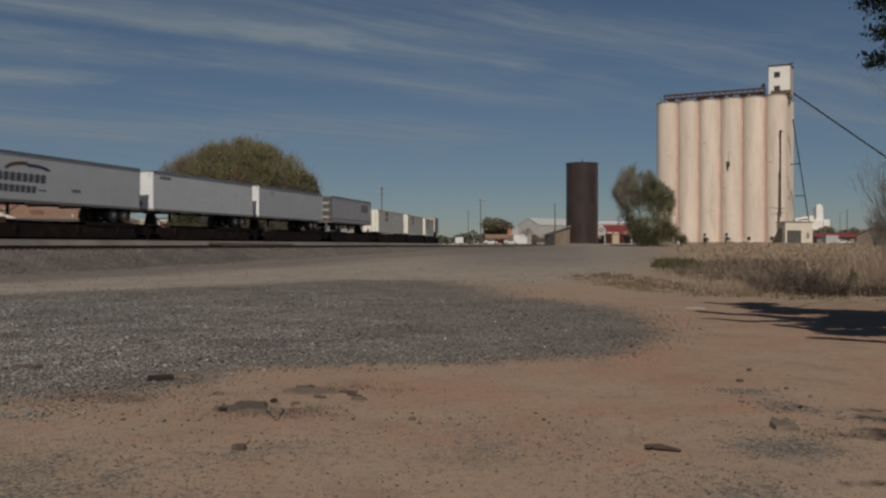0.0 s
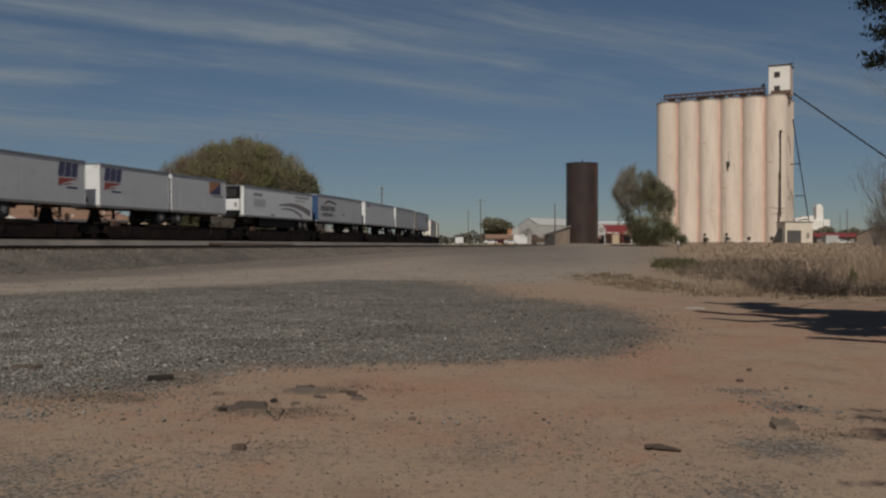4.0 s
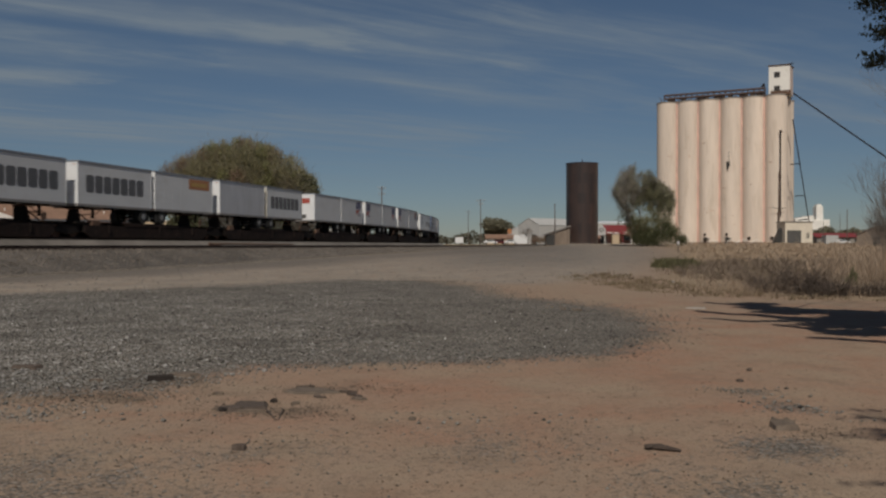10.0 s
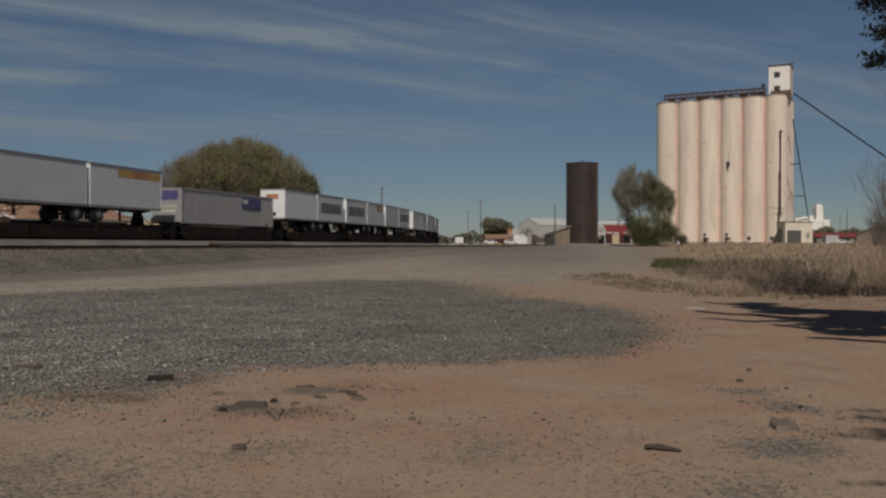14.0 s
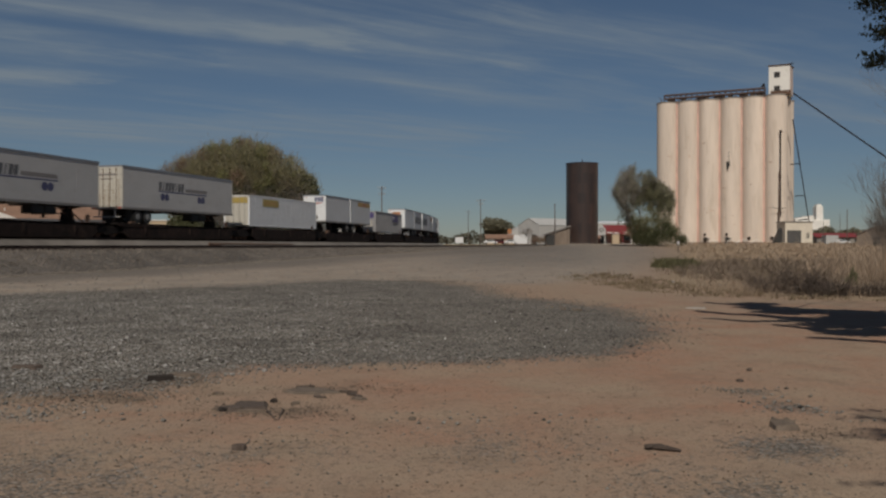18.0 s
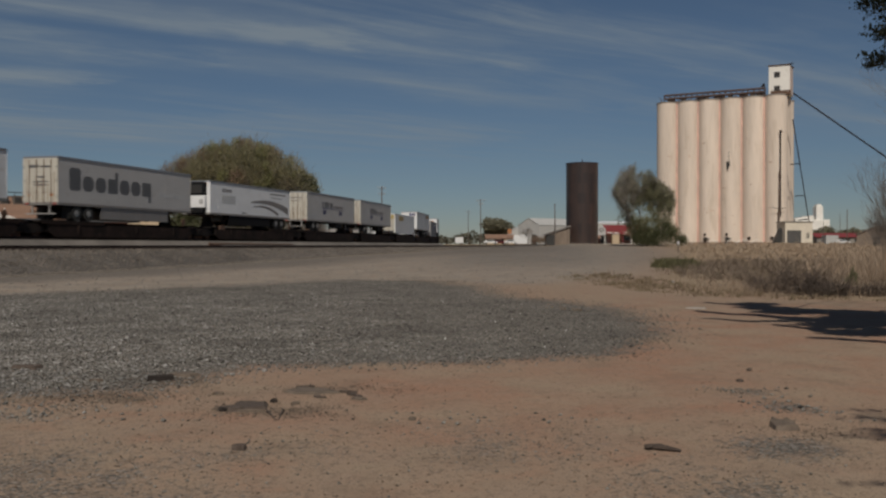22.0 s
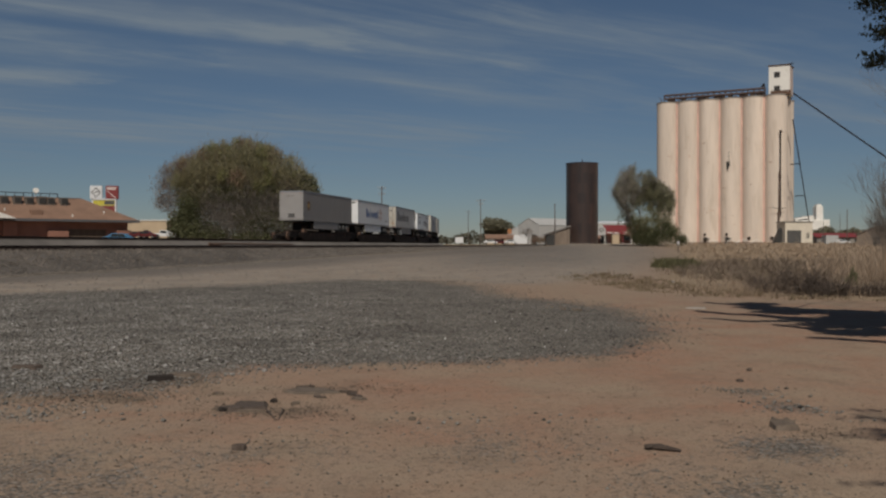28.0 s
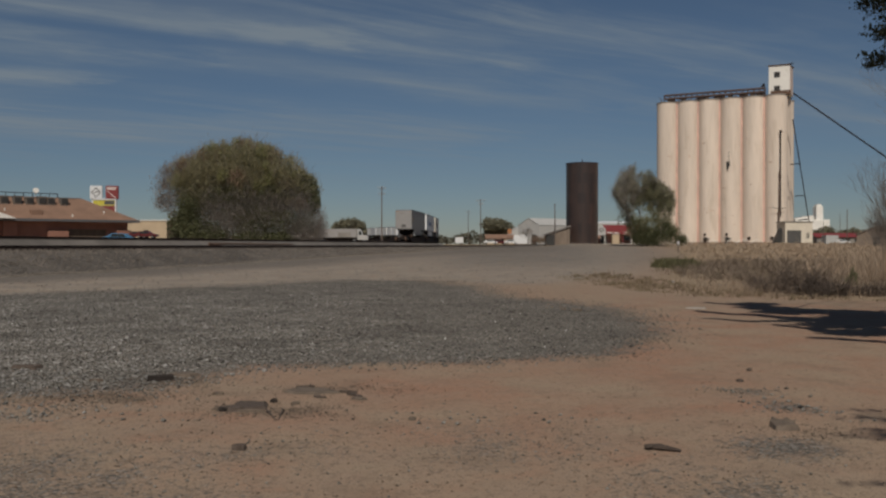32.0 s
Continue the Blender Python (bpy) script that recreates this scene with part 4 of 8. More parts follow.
def big_bush_tree():
    rs = np.random.RandomState(21)
    x, y = -27.8, 128.0
    t = thing("tree", pose(x, y, ground_at(x, y)), "broad olive-brown budding tree with dense low twigs", "tree")
    forks = [(0, 0, 0.1, 1), (-2.5, 0.5, 0.5, 2), (2.5, -0.5, 0.5, 0), (-5, 0, 0.6, 3.9), (5.5, 0.3, 0.6, 0.1), (0.5, 1.5, 0.4, 1.3), (-8, 0.5, 0.5, 3.6), (8, 0, 0.5, 5.6)]
    segs, tips = limbs(rs, (0, 0, 0), 5.2, 3, 0.75, 0.26, kids=3, forks=forks)
    tips = tips[(tips[:, 2] < 13.5) & (abs(tips[:, 0]) < 12.5) & (abs(tips[:, 1]) < 7)]
    segs = [s for s in segs if abs(s[1][0]) < 9.0 and s[1][2] < 12.5]
    shape_part("trunk", tubes(segs, 4), "bark", t)
    # a domed olive crown of fine shoots, overhanging bare grey twigs and a few green pockets below
    top = [(-3.6, -0.6, 9.4, 5.6, 5.4, 3.7), (1.4, -0.8, 9.9, 5.6, 5.6, 3.9), (5.2, -0.4, 8.4, 4.4, 5.0, 3.4), (-6.4, -0.3, 8.6, 2.8, 4, 3.4), (-0.6, 0, 12.2, 2.8, 3, 2.0), (-3.4, 0, 11.9, 2.2, 3, 1.8), (2.6, 0, 12.0, 2.4, 3, 1.8), (8.0, 0, 7.4, 2.4, 4, 2.8), (0, 1.5, 6.2, 9.0, 4.5, 4.6)]
    shape_part("crown", leaf_cloud(rs, [(a, b, c, e * 0.95, f, g * 0.95) for a, b, c, e, f, g in top], 112000, 0.17, 0.3, 0.2), "leaf_olive", t)
    tufts = []
    for i in range(46):
        a, b, c, e, f, g = top[rs.randint(0, 8)]
        d = rs.randn(3)
        d /= np.linalg.norm(d)
        r = 0.5 + 0.7 * rs.rand()
        tufts.append((a + d[0] * e * 0.9, b - abs(d[1]) * f * 0.92, c + d[2] * g * 0.9, r * 1.1, r, r * 1.3))
    shape_part("bud_growth", leaf_cloud(rs, tufts[:26], 9000, 0.15, 0.2, 0.22), "leaf_bud", t, "fresh yellow-green budding shoots")
    shape_part("russet_growth", leaf_cloud(rs, tufts[26:], 7000, 0.18, 0.2, 0.12), "leaf_russet", t, "reddish-brown bare shoots")
    fuzz = [(a, b, c, e * 1.05, f, g * 1.07) for a, b, c, e, f, g in top[:8]]
    shape_part("upper_crown", leaf_cloud(rs, fuzz, 9000, 0.3, 0.86, 0.05), "leaf_olive", t, "thin budding shoots over the crown")
    wide = [(a, b, c + 0.3, e * 1.13, f, g * 1.14) for a, b, c, e, f, g in top[:8]]
    shape_part("outer_growth", leaf_cloud(rs, wide, 5200, 0.34, 0.8, 0.035), "leaf_grey", t, "feathery bare shoots round the crown")
    tips = [(-2.6, 0, 13.6, 0.8, 1, 0.9), (-0.4, 0, 14.2, 0.7, 1, 0.8), (0.9, 0, 14.0, 0.9, 1, 0.8), (3.6, 0, 13.3, 0.9, 1, 0.7), (-5.2, 0, 12.7, 0.8, 1, 0.8), (-8.4, 0, 11.4, 0.7, 1, 1.0), (6.4, 0, 11.6, 0.8, 1, 0.7)]
    shape_part("leading_growth", leaf_cloud(rs, tips, 1500, 0.3, 0.0, 0.06), "leaf_olive", t, "long thin shoots above the crown")
    low = [(-2.6, -3.4, 4.6, 3.0, 2.4, 3.8), (1.6, -3.6, 5.4, 3.0, 2.4, 3.8), (5.4, -3.2, 4.4, 3.2, 2.4, 4.0), (9.0, -2.4, 3.2, 2.6, 2.4, 3.4), (0, -3.6, 2.2, 6, 2.2, 2.6), (10.9, -1.6, 2.2, 1.5, 2, 2.4), (7.4, -2.8, 6.2, 2.4, 2.0, 2.2), (6.8, -2.6, 1.6, 3.4, 2.0, 2.0), (9.6, -2.0, 1.4, 2.2, 2.0, 1.8)]
    shape_part("twig_growth", leaf_cloud(rs, low, 32000, 0.27, 0.1, 0.055), "leaf_grey", t, "grey-brown bare twigs under the crown")
    mixed = [(-5.6, -3.0, 4.6, 2.8, 2.2, 3.8), (-1.2, -3.2, 6.6, 4.5, 2.2, 1.8), (3.6, -3.4, 3.0, 4.4, 2.2, 2.6), (4.6, -3.0, 6.8, 3.6, 2.0, 1.6), (7.6, -2.2, 2.6, 3.0, 2.0, 2.6), (0.4, -2.6, 3.4, 5.0, 2.0, 3.2)]
    shape_part("lower_crown", leaf_cloud(rs, mixed, 26000, 0.16, 0.1, 0.18), "leaf_sage", t)
    edge = [(-10.6, -0.5, 8.0, 1.9, 2, 2.4), (-11.0, -0.5, 5.8, 1.4, 2, 1.6), (-10.2, -0.5, 10.0, 1.2, 2, 1.4), (-9.4, -0.5, 8.2, 1.8, 2, 2.6), (-9.9, -0.5, 5.6, 1.5, 2, 2.0), (-8.6, -1, 10.4, 1.4, 2, 1.6), (-8.7, -1, 3.6, 1.4, 2, 1.8), (-7.6, -1.5, 6.4, 1.6, 2, 2.4)]
    shape_part("edge_growth", leaf_cloud(rs, edge, 9500, 0.2, 0.0, 0.10), "leaf_grey", t, "airy bare twigs along the edge")
    gr = [(-7.4, -3.2, 2.2, 2.2, 2.2, 2.4), (-4.8, -3.6, 1.4, 3.0, 2, 2.0), (-6.6, -2.8, 4.6, 1.5, 1.8, 1.8), (8.9, -0.6, 7.4, 1.5, 2.5, 2.3), (9.9, -0.6, 5.6, 1.1, 2.2, 1.9), (-3.0, -3.8, 0.9, 2.2, 1.6, 1.2), (1.8, -3.9, 0.8, 2.4, 1.6, 1.0), (5.4, -3.8, 0.7, 2.4, 1.6, 0.9)]
    shape_part("green_growth", leaf_cloud(rs, gr, 26000, 0.11, 0.2), "leaf_sage", t, "dark green leaves low on the tree")
    return t


weed_clumps()
big_bush_tree()


def small_tree(x, y, h, w, mat, n, seed, label, size=0.25, lobes=None, r0=0.2, twiggy=0.0):
    rs = np.random.RandomState(seed)
    t = thing("tree", pose(x, y, ground_at(x, y)), label, "tree")
    segs, tips = limbs(rs, (0, 0, 0), h * 0.42, 2, 0.7, r0, kids=4, forks=[(0, 0, 0.05, 1), (0.2, 0.1, 0.35, 2)])
    shape_part("trunk", tubes(segs, 5), "bark", t)
    if lobes is None:
        lobes = []
        for i in range(7):
            a = i * 2.4
            lobes.append((0.28 * w * math.cos(a) * rs.rand() * 1.4, 0.28 * w * math.sin(a), h * (0.45 + 0.35 * rs.rand()), w * 0.27, w * 0.27, h * 0.22))
    shape_part("crown", leaf_cloud(rs, lobes, n, size, 0.3, twiggy), mat, t)
    return t


# tree before the elevator: airy, leaning, grey-green
def elevator_tree():
    rs = np.random.RandomState(31)
    x, y = 36.0, 163.0
    t = thing("tree", pose(x, y, ground_at(x, y)), "airy grey-green half-bare tree beside a concrete grain elevator", "tree")
    forks = [(-0.4, 0, 0.40, 1.32), (0.3, 0, 0.14, 0.2), (0.5, 0.2, 0.42, 0.1), (0.9, -0.3, 0.75, 0.0), (-0.8, -0.3, 0.62, 1.3), (-0.2, 0.3, 0.22, 1.35), (0.2, -0.2, 0.55, 0.3), (-0.5, 0.2, 0.85, 1.4)]
    segs, tips = limbs(rs, (-0.3, 0, 0), 5.8, 3, 0.46, 0.17, up=1.0, kids=3, forks=forks)
    # the crown's outline by height
    hs, lf, rt = (0.0, 2.0, 4.0, 6.0, 8.0, 9.5, 11.0, 12.5, 14.8), (-2.2, -3.6, -4.9, -5.5, -5.6, -5.4, -5.1, -4.7, -3.6), (6.6, 6.2, 4.9, 4.7, 5.4, 4.7, 2.9, 1.0, -1.4)
    segs = [q for q in segs if q[1][2] < 14.8 and np.interp(q[1][2], hs, lf) < q[1][0] < np.interp(q[1][2], hs, rt)]
    shape_part("trunk", tubes([q for q in segs if q[2] > 0.012], 4), "leaf_grey", t, "pale grey limbs")
    # fine shoots along the thin branches: bare and grey on one flank, olive leaves on the other
    thin = [q for q in segs if q[2] < 0.07 and q[1][2] > 1.5]
    ends = np.array([(q[0] + q[1]) / 2 for q in thin])
    ways = np.array([q[1] - q[0] for q in thin])
    ways /= np.linalg.norm(ways, axis=1)[:, None]
    k = rs.randint(0, len(ends), 30000)
    c = ends[k] + rs.randn(30000, 3) * 0.34
    shape_part("twig_growth", leaf_quads(rs, c, 0.24, ways[k] + 0.45 * rs.randn(30000, 3), 0.055), "leaf_grey", t, "fine bare grey twigs")
    w = 0.25 + 0.75 * sstep(-3.4, 0.6, ends[:, 0])
    k = rs.choice(len(ends), 24000, p=w / w.sum())
    shape_part("crown", leaf_quads(rs, ends[k] + rs.randn(24000, 3) * 0.32, 0.13, ways[k] + 0.6 * rs.randn(24000, 3), 0.28), "leaf_greygreen", t)
    fill = []
    for i in range(85):
        z = 1.2 + 8.6 * rs.rand()
        l, r = float(np.interp(z, hs, lf)), float(np.interp(z, hs, rt))
        q = 0.6 + 0.6 * rs.rand()
        fill.append((l + (r - l) * (0.04 + 0.92 * rs.rand()), rs.randn() * 0.6, z, q * 0.9, q, q * 1.3))
    shape_part("inner_growth", leaf_cloud(rs, fill, 10000, 0.26, 0.0, 0.05), "leaf_greygreen", t)
    shape_part("inner_crown", leaf_cloud(rs, [q for q in fill if q[0] > -3.4], 7000, 0.13, 0.0, 0.28), "leaf_greygreen", t)
    waist = [(-2.9, -0.3, 4.7, 1.3, 1.0, 1.4), (-0.8, -0.3, 4.2, 1.5, 1.0, 1.3), (1.6, -0.3, 4.6, 1.5, 1.0, 1.2), (3.4, -0.3, 4.6, 1.1, 1.0, 1.3)]
    shape_part("waist_growth", leaf_cloud(rs, waist, 3200, 0.2, 0.0, 0.1), "leaf_greygreen", t)
    low = [(2.0, -0.5, 2.2, 2.4, 1.6, 1.8), (4.2, -0.4, 1.9, 2.0, 1.4, 1.8), (6.0, -0.3, 1.1, 1.3, 1.2, 1.1), (-0.4, -0.4, 2.0, 1.6, 1.5, 1.7), (-1.8, -0.4, 1.6, 1.2, 1.3, 1.6), (-2.2, -0.3, 3.4, 1.3, 1.2, 1.7), (0.8, -0.5, 1.0, 2.6, 1.5, 1.1), (3.0, -0.3, 3.6, 1.0, 1, 0.9)]
    shape_part("low_growth", leaf_cloud(rs, low, 11000, 0.14, 0.05, 0.3), "leaf_sage", t, "dark green suckers round the foot")
    return t


elevator_tree()
small_tree(22.3, 205.0, 2.4, 3.4, "drygrass", 1500, 36, "low dry straw-coloured bush beside a shed", 0.14, None, 0.05, 0.12)
small_tree(-29.6, 290.0, 7.6, 11.0, "leaf_far", 15000, 33, "low flat-topped green tree far behind the tracks", 0.22, [(-3.2, 0, 4.6, 2.2, 2.5, 1.9), (-1.0, 0, 5.5, 2.6, 2.5, 2.0), (1.6, 0, 5.7, 2.6, 2.5, 1.9), (3.6, 0, 4.8, 1.9, 2.2, 1.8), (4.4, 0, 3.4, 1.4, 2, 1.5), (0, 0, 3.4, 3.8, 2.6, 1.8)])
small_tree(21.5, 362.0, 11.5, 14.0, "leaf_far", 14000, 34, "round green tree beside a white warehouse", 0.28)
small_tree(26.4, 262.0, 3.2, 4.4, "leaf_russet", 2600, 37, "reddish-brown bare bush beside a shed", 0.16, None, 0.05, 0.12)
small_tree(30.4, 268.0, 3.8, 4.0, "leaf_russet", 2200, 38, "reddish-brown twiggy bush beside a shed", 0.16, None, 0.05, 0.12)
small_tree(26.5, 290.0, 6.2, 4.0, "leaf_grey", 500, 39, "thin bare shrub before a white warehouse", 0.3, None, 0.07, 0.06)
small_tree(139.0, 350.0, 6.4, 11.0, "leaf_far", 5000, 42, "low yellow-green tree behind a red roof", 0.3)
small_tree(146.5, 356.0, 7.0, 11.0, "leaf_far", 5000, 43, "rounded yellow-green tree behind a red roof", 0.3)
small_tree(152.0, 345.0, 6.0, 12.0, "leaf_far", 4000, 35, "low green tree beyond a red-roofed building", 0.4)


def far_woods():
    """The low belt of trees along the edge of the town."""
    rs = np.random.RandomState(41)
    lobes = []
    for i in range(150):
        a = radians(-30 + 62 * i / 150 + rs.randn() * 0.25)
        r = 640 + 160 * rs.rand()
        h = 3.0 + 3.5 * rs.rand() ** 2
        lobes.append((r * math.sin(a), r * math.cos(a), 2.9 + h * 0.8, 5 + 5 * rs.rand(), 4, h))
    V, F = leaf_cloud(rs, lobes, 30000, 0.9, 0.3)
    tagged(mesh_of("far_woods", V, F, "leaf_woods"), "low belt of far green trees along the town edge", "trees", kind="stuff")


far_woods()


def shade_tree():
    """The near tree whose trunk stands outside the view; its hanging branches and its shade come in."""
    rs = np.random.RandomState(52)
    x, y = 11.2, 13.0
    t = thing("tree", pose(x, y, 0), "dark-leaved shade tree with hanging branches over red dirt", "tree")
    segs, tips = limbs(rs, (0, 0, 0), 3.6, 2, 0.8, 0.22, kids=3)
    hang = [((0, 0, 3.4), (-0.6, 1.4, 6.2), 0.10, 0.07), ((-0.6, 1.4, 6.2), (-2.68, 3.19, 6.8), 0.06, 0.04), ((-2.68, 3.19, 6.8), (-3.67, 2.62, 5.52), 0.04, 0.017), ((-3.67, 2.62, 5.52), (-3.75, 2.62, 4.45), 0.017, 0.007),
            ((0, 0, 3.4), (-4.5, -9.5, 6.9), 0.07, 0.03), ((-4.5, -9.5, 6.9), (-7.9, -12.3, 6.8), 0.03, 0.006), ((-0.6, 1.4, 6.2), (-3.4, 1.6, 7.4), 0.06, 0.02)]
    shape_part("trunk", tubes(segs + hang, 6), "bark", t)
    # boughs stand in layers, so that the shade falls in streaks with gaps of sun between:
    # where the shade of each begins and ends on the dirt, and its half width
    boughs = [(6.56, 22.9, 6.9, 21.8, 0.05), (7.38, 22.2, 7.1, 20.3, 0.46), (5.5, 19.85, 6.0, 18.8, 0.07), (6.0, 18.8, 6.8, 17.9, 0.17), (6.8, 17.9, 7.3, 17.1, 0.32), (5.05, 17.7, 5.65, 16.8, 0.05),
              (5.65, 16.9, 6.9, 17.2, 0.10), (7.0, 19.3, 8.2, 19.3, 0.40), (8.2, 19.4, 9.9, 19.2, 0.75), (7.6, 17.6, 8.6, 17.6, 0.62), (8.5, 17.8, 10.2, 17.8, 0.95), (5.86, 16.04, 6.2, 15.4, 0.08),
              (6.2, 15.4, 6.6, 14.9, 0.16), (7.0, 14.5, 8.9, 14.5, 0.66), (7.2, 16.55, 9.5, 16.6, 0.64), (5.65, 14.07, 6.4, 13.3, 0.045), (9.2, 15.6, 9.8, 16.0, 1.1), (10.8, 17.6, 10.8, 18.4, 1.6)]
    # each bough is a stack of sprays strung along it, one above the other towards the sun
    lobes = []
    for x0, y0, x1, y1, w in boughs:
        many = int(math.hypot(x1 - x0, y1 - y0) / (0.9 * w)) + 2
        for i in range(many):
            f = i / (many - 1)
            q = w * (0.75 + 0.5 * rs.rand())
            gx, gy = x0 + (x1 - x0) * f + 0.3 * w * rs.randn(), y0 + (y1 - y0) * f + 0.3 * w * rs.randn()
            lobes += [(gx - 0.055 * zz - x, gy - 0.899 * zz - y, zz, q, q, 0.12 + 0.12 * q) for zz in (7.0, 7.9, 8.8)]
    lobes += [(1.6, 0.6, 6.2, 2.0, 2.0, 1.0)]
    # added unseen crown right of the view, blocks sky light from the shade
    shape_part("lower_crown", leaf_cloud(rs, [(2, 0, 4.4, 3, 3, 2.6), (3, -3.2, 4, 2.6, 2.6, 2.6), (4, 3.2, 4, 2.6, 2.6, 2.8), (3.2, 1.5, 7.4, 2.6, 3.4, 2.2), (3.4, -4.5, 7.0, 2.8, 3.4, 2.4), (6.0, -1.0, 6.0, 3.0, 5.0, 4.6), (2.4, -8.5, 5.5, 2.6, 2.6, 3.4)], 42000, 0.17, 0.2), "leaf_dark", t)
    shape_part("crown", leaf_cloud(rs, lobes, 120000, 0.075, 0.05), "leaf_dark", t)
    thin = [(-8.35, -12.3, 6.8, 0.34, 0.22, 0.15), (-7.75, -11.4, 6.8, 0.5, 0.25, 0.2), (-8.2, -13.3, 6.8, 0.4, 0.06, 0.1), (-8.42, -12.46, 6.8, 0.36, 0.15, 0.1), (-8.17, -11.66, 6.8, 0.42, 0.1, 0.1), (-9.05, -13.7, 6.8, 0.3, 0.06, 0.08), (-7.9, -12.3, 7.4, 0.5, 0.3, 0.2)]
    shape_part("thin_spray", leaf_cloud(rs, thin, 620, 0.032, 0.0), "leaf_dark", t)["kind"] = "stuff"
    near = [(-3.82, 2.62, 5.52, 0.38, 0.5, 0.22), (-3.75, 2.62, 5.02, 0.32, 0.43, 0.15), (-3.79, 2.62, 4.55, 0.3, 0.43, 0.2), (-4.1, 2.62, 5.49, 0.11, 0.14, 0.07), (-3.99, 2.62, 4.44, 0.08, 0.14, 0.05), (-3.67, 2.62, 5.26, 0.19, 0.28, 0.1)]
    shape_part("hanging_spray", leaf_cloud(rs, near, 2300, 0.024, 0.0), "leaf_hanging", t, "hanging spray of dark leaves")
    return t


shade_tree()


def bare_tree(x, y, h, seed, label, r0):
    rs = np.random.RandomState(seed)
    t = thing("tree", pose(x, y, ground_at(x, y)), label, "tree")
    segs, tips = limbs(rs, (0, 0, 0), h * 0.45, 4, 0.45, r0, up=0.9, kids=3, forks=[(0, 0, 0.08, 1), (0.2, 0, 0.3, 2)])
    shape_part("trunk", tubes(segs, 4), "leaf_grey", t)
    shape_part("twig_growth", leaf_cloud(rs, [(0.3, 0, h * 0.3, 1.2, 1.3, h * 0.24), (0.4, 0, h * 0.62, 1.4, 1.4, h * 0.3), (-0.6, 0, h * 0.4, 0.8, 0.9, h * 0.2)], 3800, 0.34, 0.05, 0.018), "leaf_grey", t, "fine grey-brown bare twigs")
    return t


bare_tree(27.7, 50.0, 10.5, 61, "tall bare grey-branched tree at the field edge", 0.07)
bare_tree(27.9, 58.0, 6.4, 62, "bare grey-branched tree with fine twigs", 0.07)


# ---- grain elevator ----
def grain_elevator():
    phi = radians(28)
    ux, uy = -math.cos(phi), math.sin(phi)      # along the row, away
    nx, ny = math.sin(phi), math.cos(phi)       # to the rows behind
    ox, oy, P, R = 78.07, 216.25, 5.1, 2.6
    zb, zt = 1.65, 36.3
    H = zt - zb
    t = thing("grain_elevator", pose(ox, oy, zb), "tall cream concrete grain elevator with ribbed silos", "grain elevator")

    def at(i, j):
        return ux * P * i + nx * P * j, uy * P * i + ny * P * j

    bm = B()
    rod(bm, (0, 0, 0), (0, 0, H), R, None, 48, False)
    proto = part("silo", bm, "concrete", t)
    for f in proto.data.polygons:
        f.use_smooth = abs(f.normal.z) < 0.5
    for i in range(6):
        for j in range(3):
            if i or j:
                o = new("silo", proto.data)
                o.parent = t
                o.location = (*at(i, j), 0)
    # roof slab with a dark rim over each silo
    for i in range(6):
        bm = B()
        rod(bm, (*at(i, 0), H), (*at(i, 0), H + 0.22), R + 0.1, None, 32)
        rod(bm, (*at(i, 1), H), (*at(i, 1), H + 0.22), R + 0.1, None, 32)
        rod(bm, (*at(i, 2), H), (*at(i, 2), H + 0.22), R + 0.1, None, 32)
        part("roof_slab", bm, "greywall", t)
    for i in range(5):
        bm = B()
        cx, cy = at(i + 0.5, 0)
        rod(bm, (cx - nx * 0.85, cy - ny * 0.85, 0), (cx - nx * 0.85, cy - ny * 0.85, H - 0.1), 0.36, None, 10)
        part("joint_strip", bm, "redlead", t, "reddish strip in the joint of two silos")
    for j in range(2):
        bm = B()
        cx, cy = at(0, j + 0.5)
        rod(bm, (cx - ux * 0.85, cy - uy * 0.85, 0), (cx - ux * 0.85, cy - uy * 0.85, H - 0.1), 0.36, None, 10)
        part("joint_strip", bm, "redlead", t, "reddish strip in the joint of two silos")
    # mortar patches and stained pour lines on the fronts
    rp = np.random.RandomState(9)
    for k in range(34):
        i = k % 6
        a0, z0 = -0.9 + 1.5 * rp.rand(), 2.0 + 24.0 * rp.rand()
        wide, tall = 0.12 + 0.45 * rp.rand() ** 2, 0.12 + 0.5 * rp.rand() ** 3
        q = at(i, 0)
        bm = B()
        ring = []
        for m in range(7):
            a = a0 + wide * m / 6
            dx, dy = -nx * math.cos(a) + ux * math.sin(a), -ny * math.cos(a) + uy * math.sin(a)
            lift = 0.12 * tall * rp.rand()
            ring.append([bm.verts.new((q[0] + r * dx, q[1] + r * dy, z)) for r, z in ((R - 0.02, z0 + lift), (R + 0.018, z0 + lift), (R + 0.018, z0 + tall - lift), (R - 0.02, z0 + tall - lift))])
        for a, b in zip(ring, ring[1:]):
            for m in range(4):
                bm.faces.new((a[m], a[(m + 1) % 4], b[(m + 1) % 4], b[m]))
        bm.faces.new(ring[0])
        bm.faces.new(ring[-1][::-1])
        bmesh.ops.recalc_face_normals(bm, faces=bm.faces)
        part("mortar_patch", bm, "mortar", t)
    # conveyor gallery along the top
    g0, g1 = at(0.5, 0.1), at(5.2, 0.1)
    for dz in (0.5, 1.35, 2.2):
        bm = B()
        rod(bm, (*g0, H + dz), (*g1, H + dz), 0.13 if dz < 1 else 0.25, None, 6)
        part("gallery_beam", bm, "gallery", t)
    for k in range(19):
        f = 0.5 + (5.2 - 0.5) * k / 18
        a = at(f, 0.1)
        bm = B()
        rod(bm, (*a, H), (*a, H + 2.25), 0.10, None, 5)
        rod(bm, (*a, H + 0.2), (*at(f + 0.24, 0.1), H + 1.95), 0.08, None, 5)
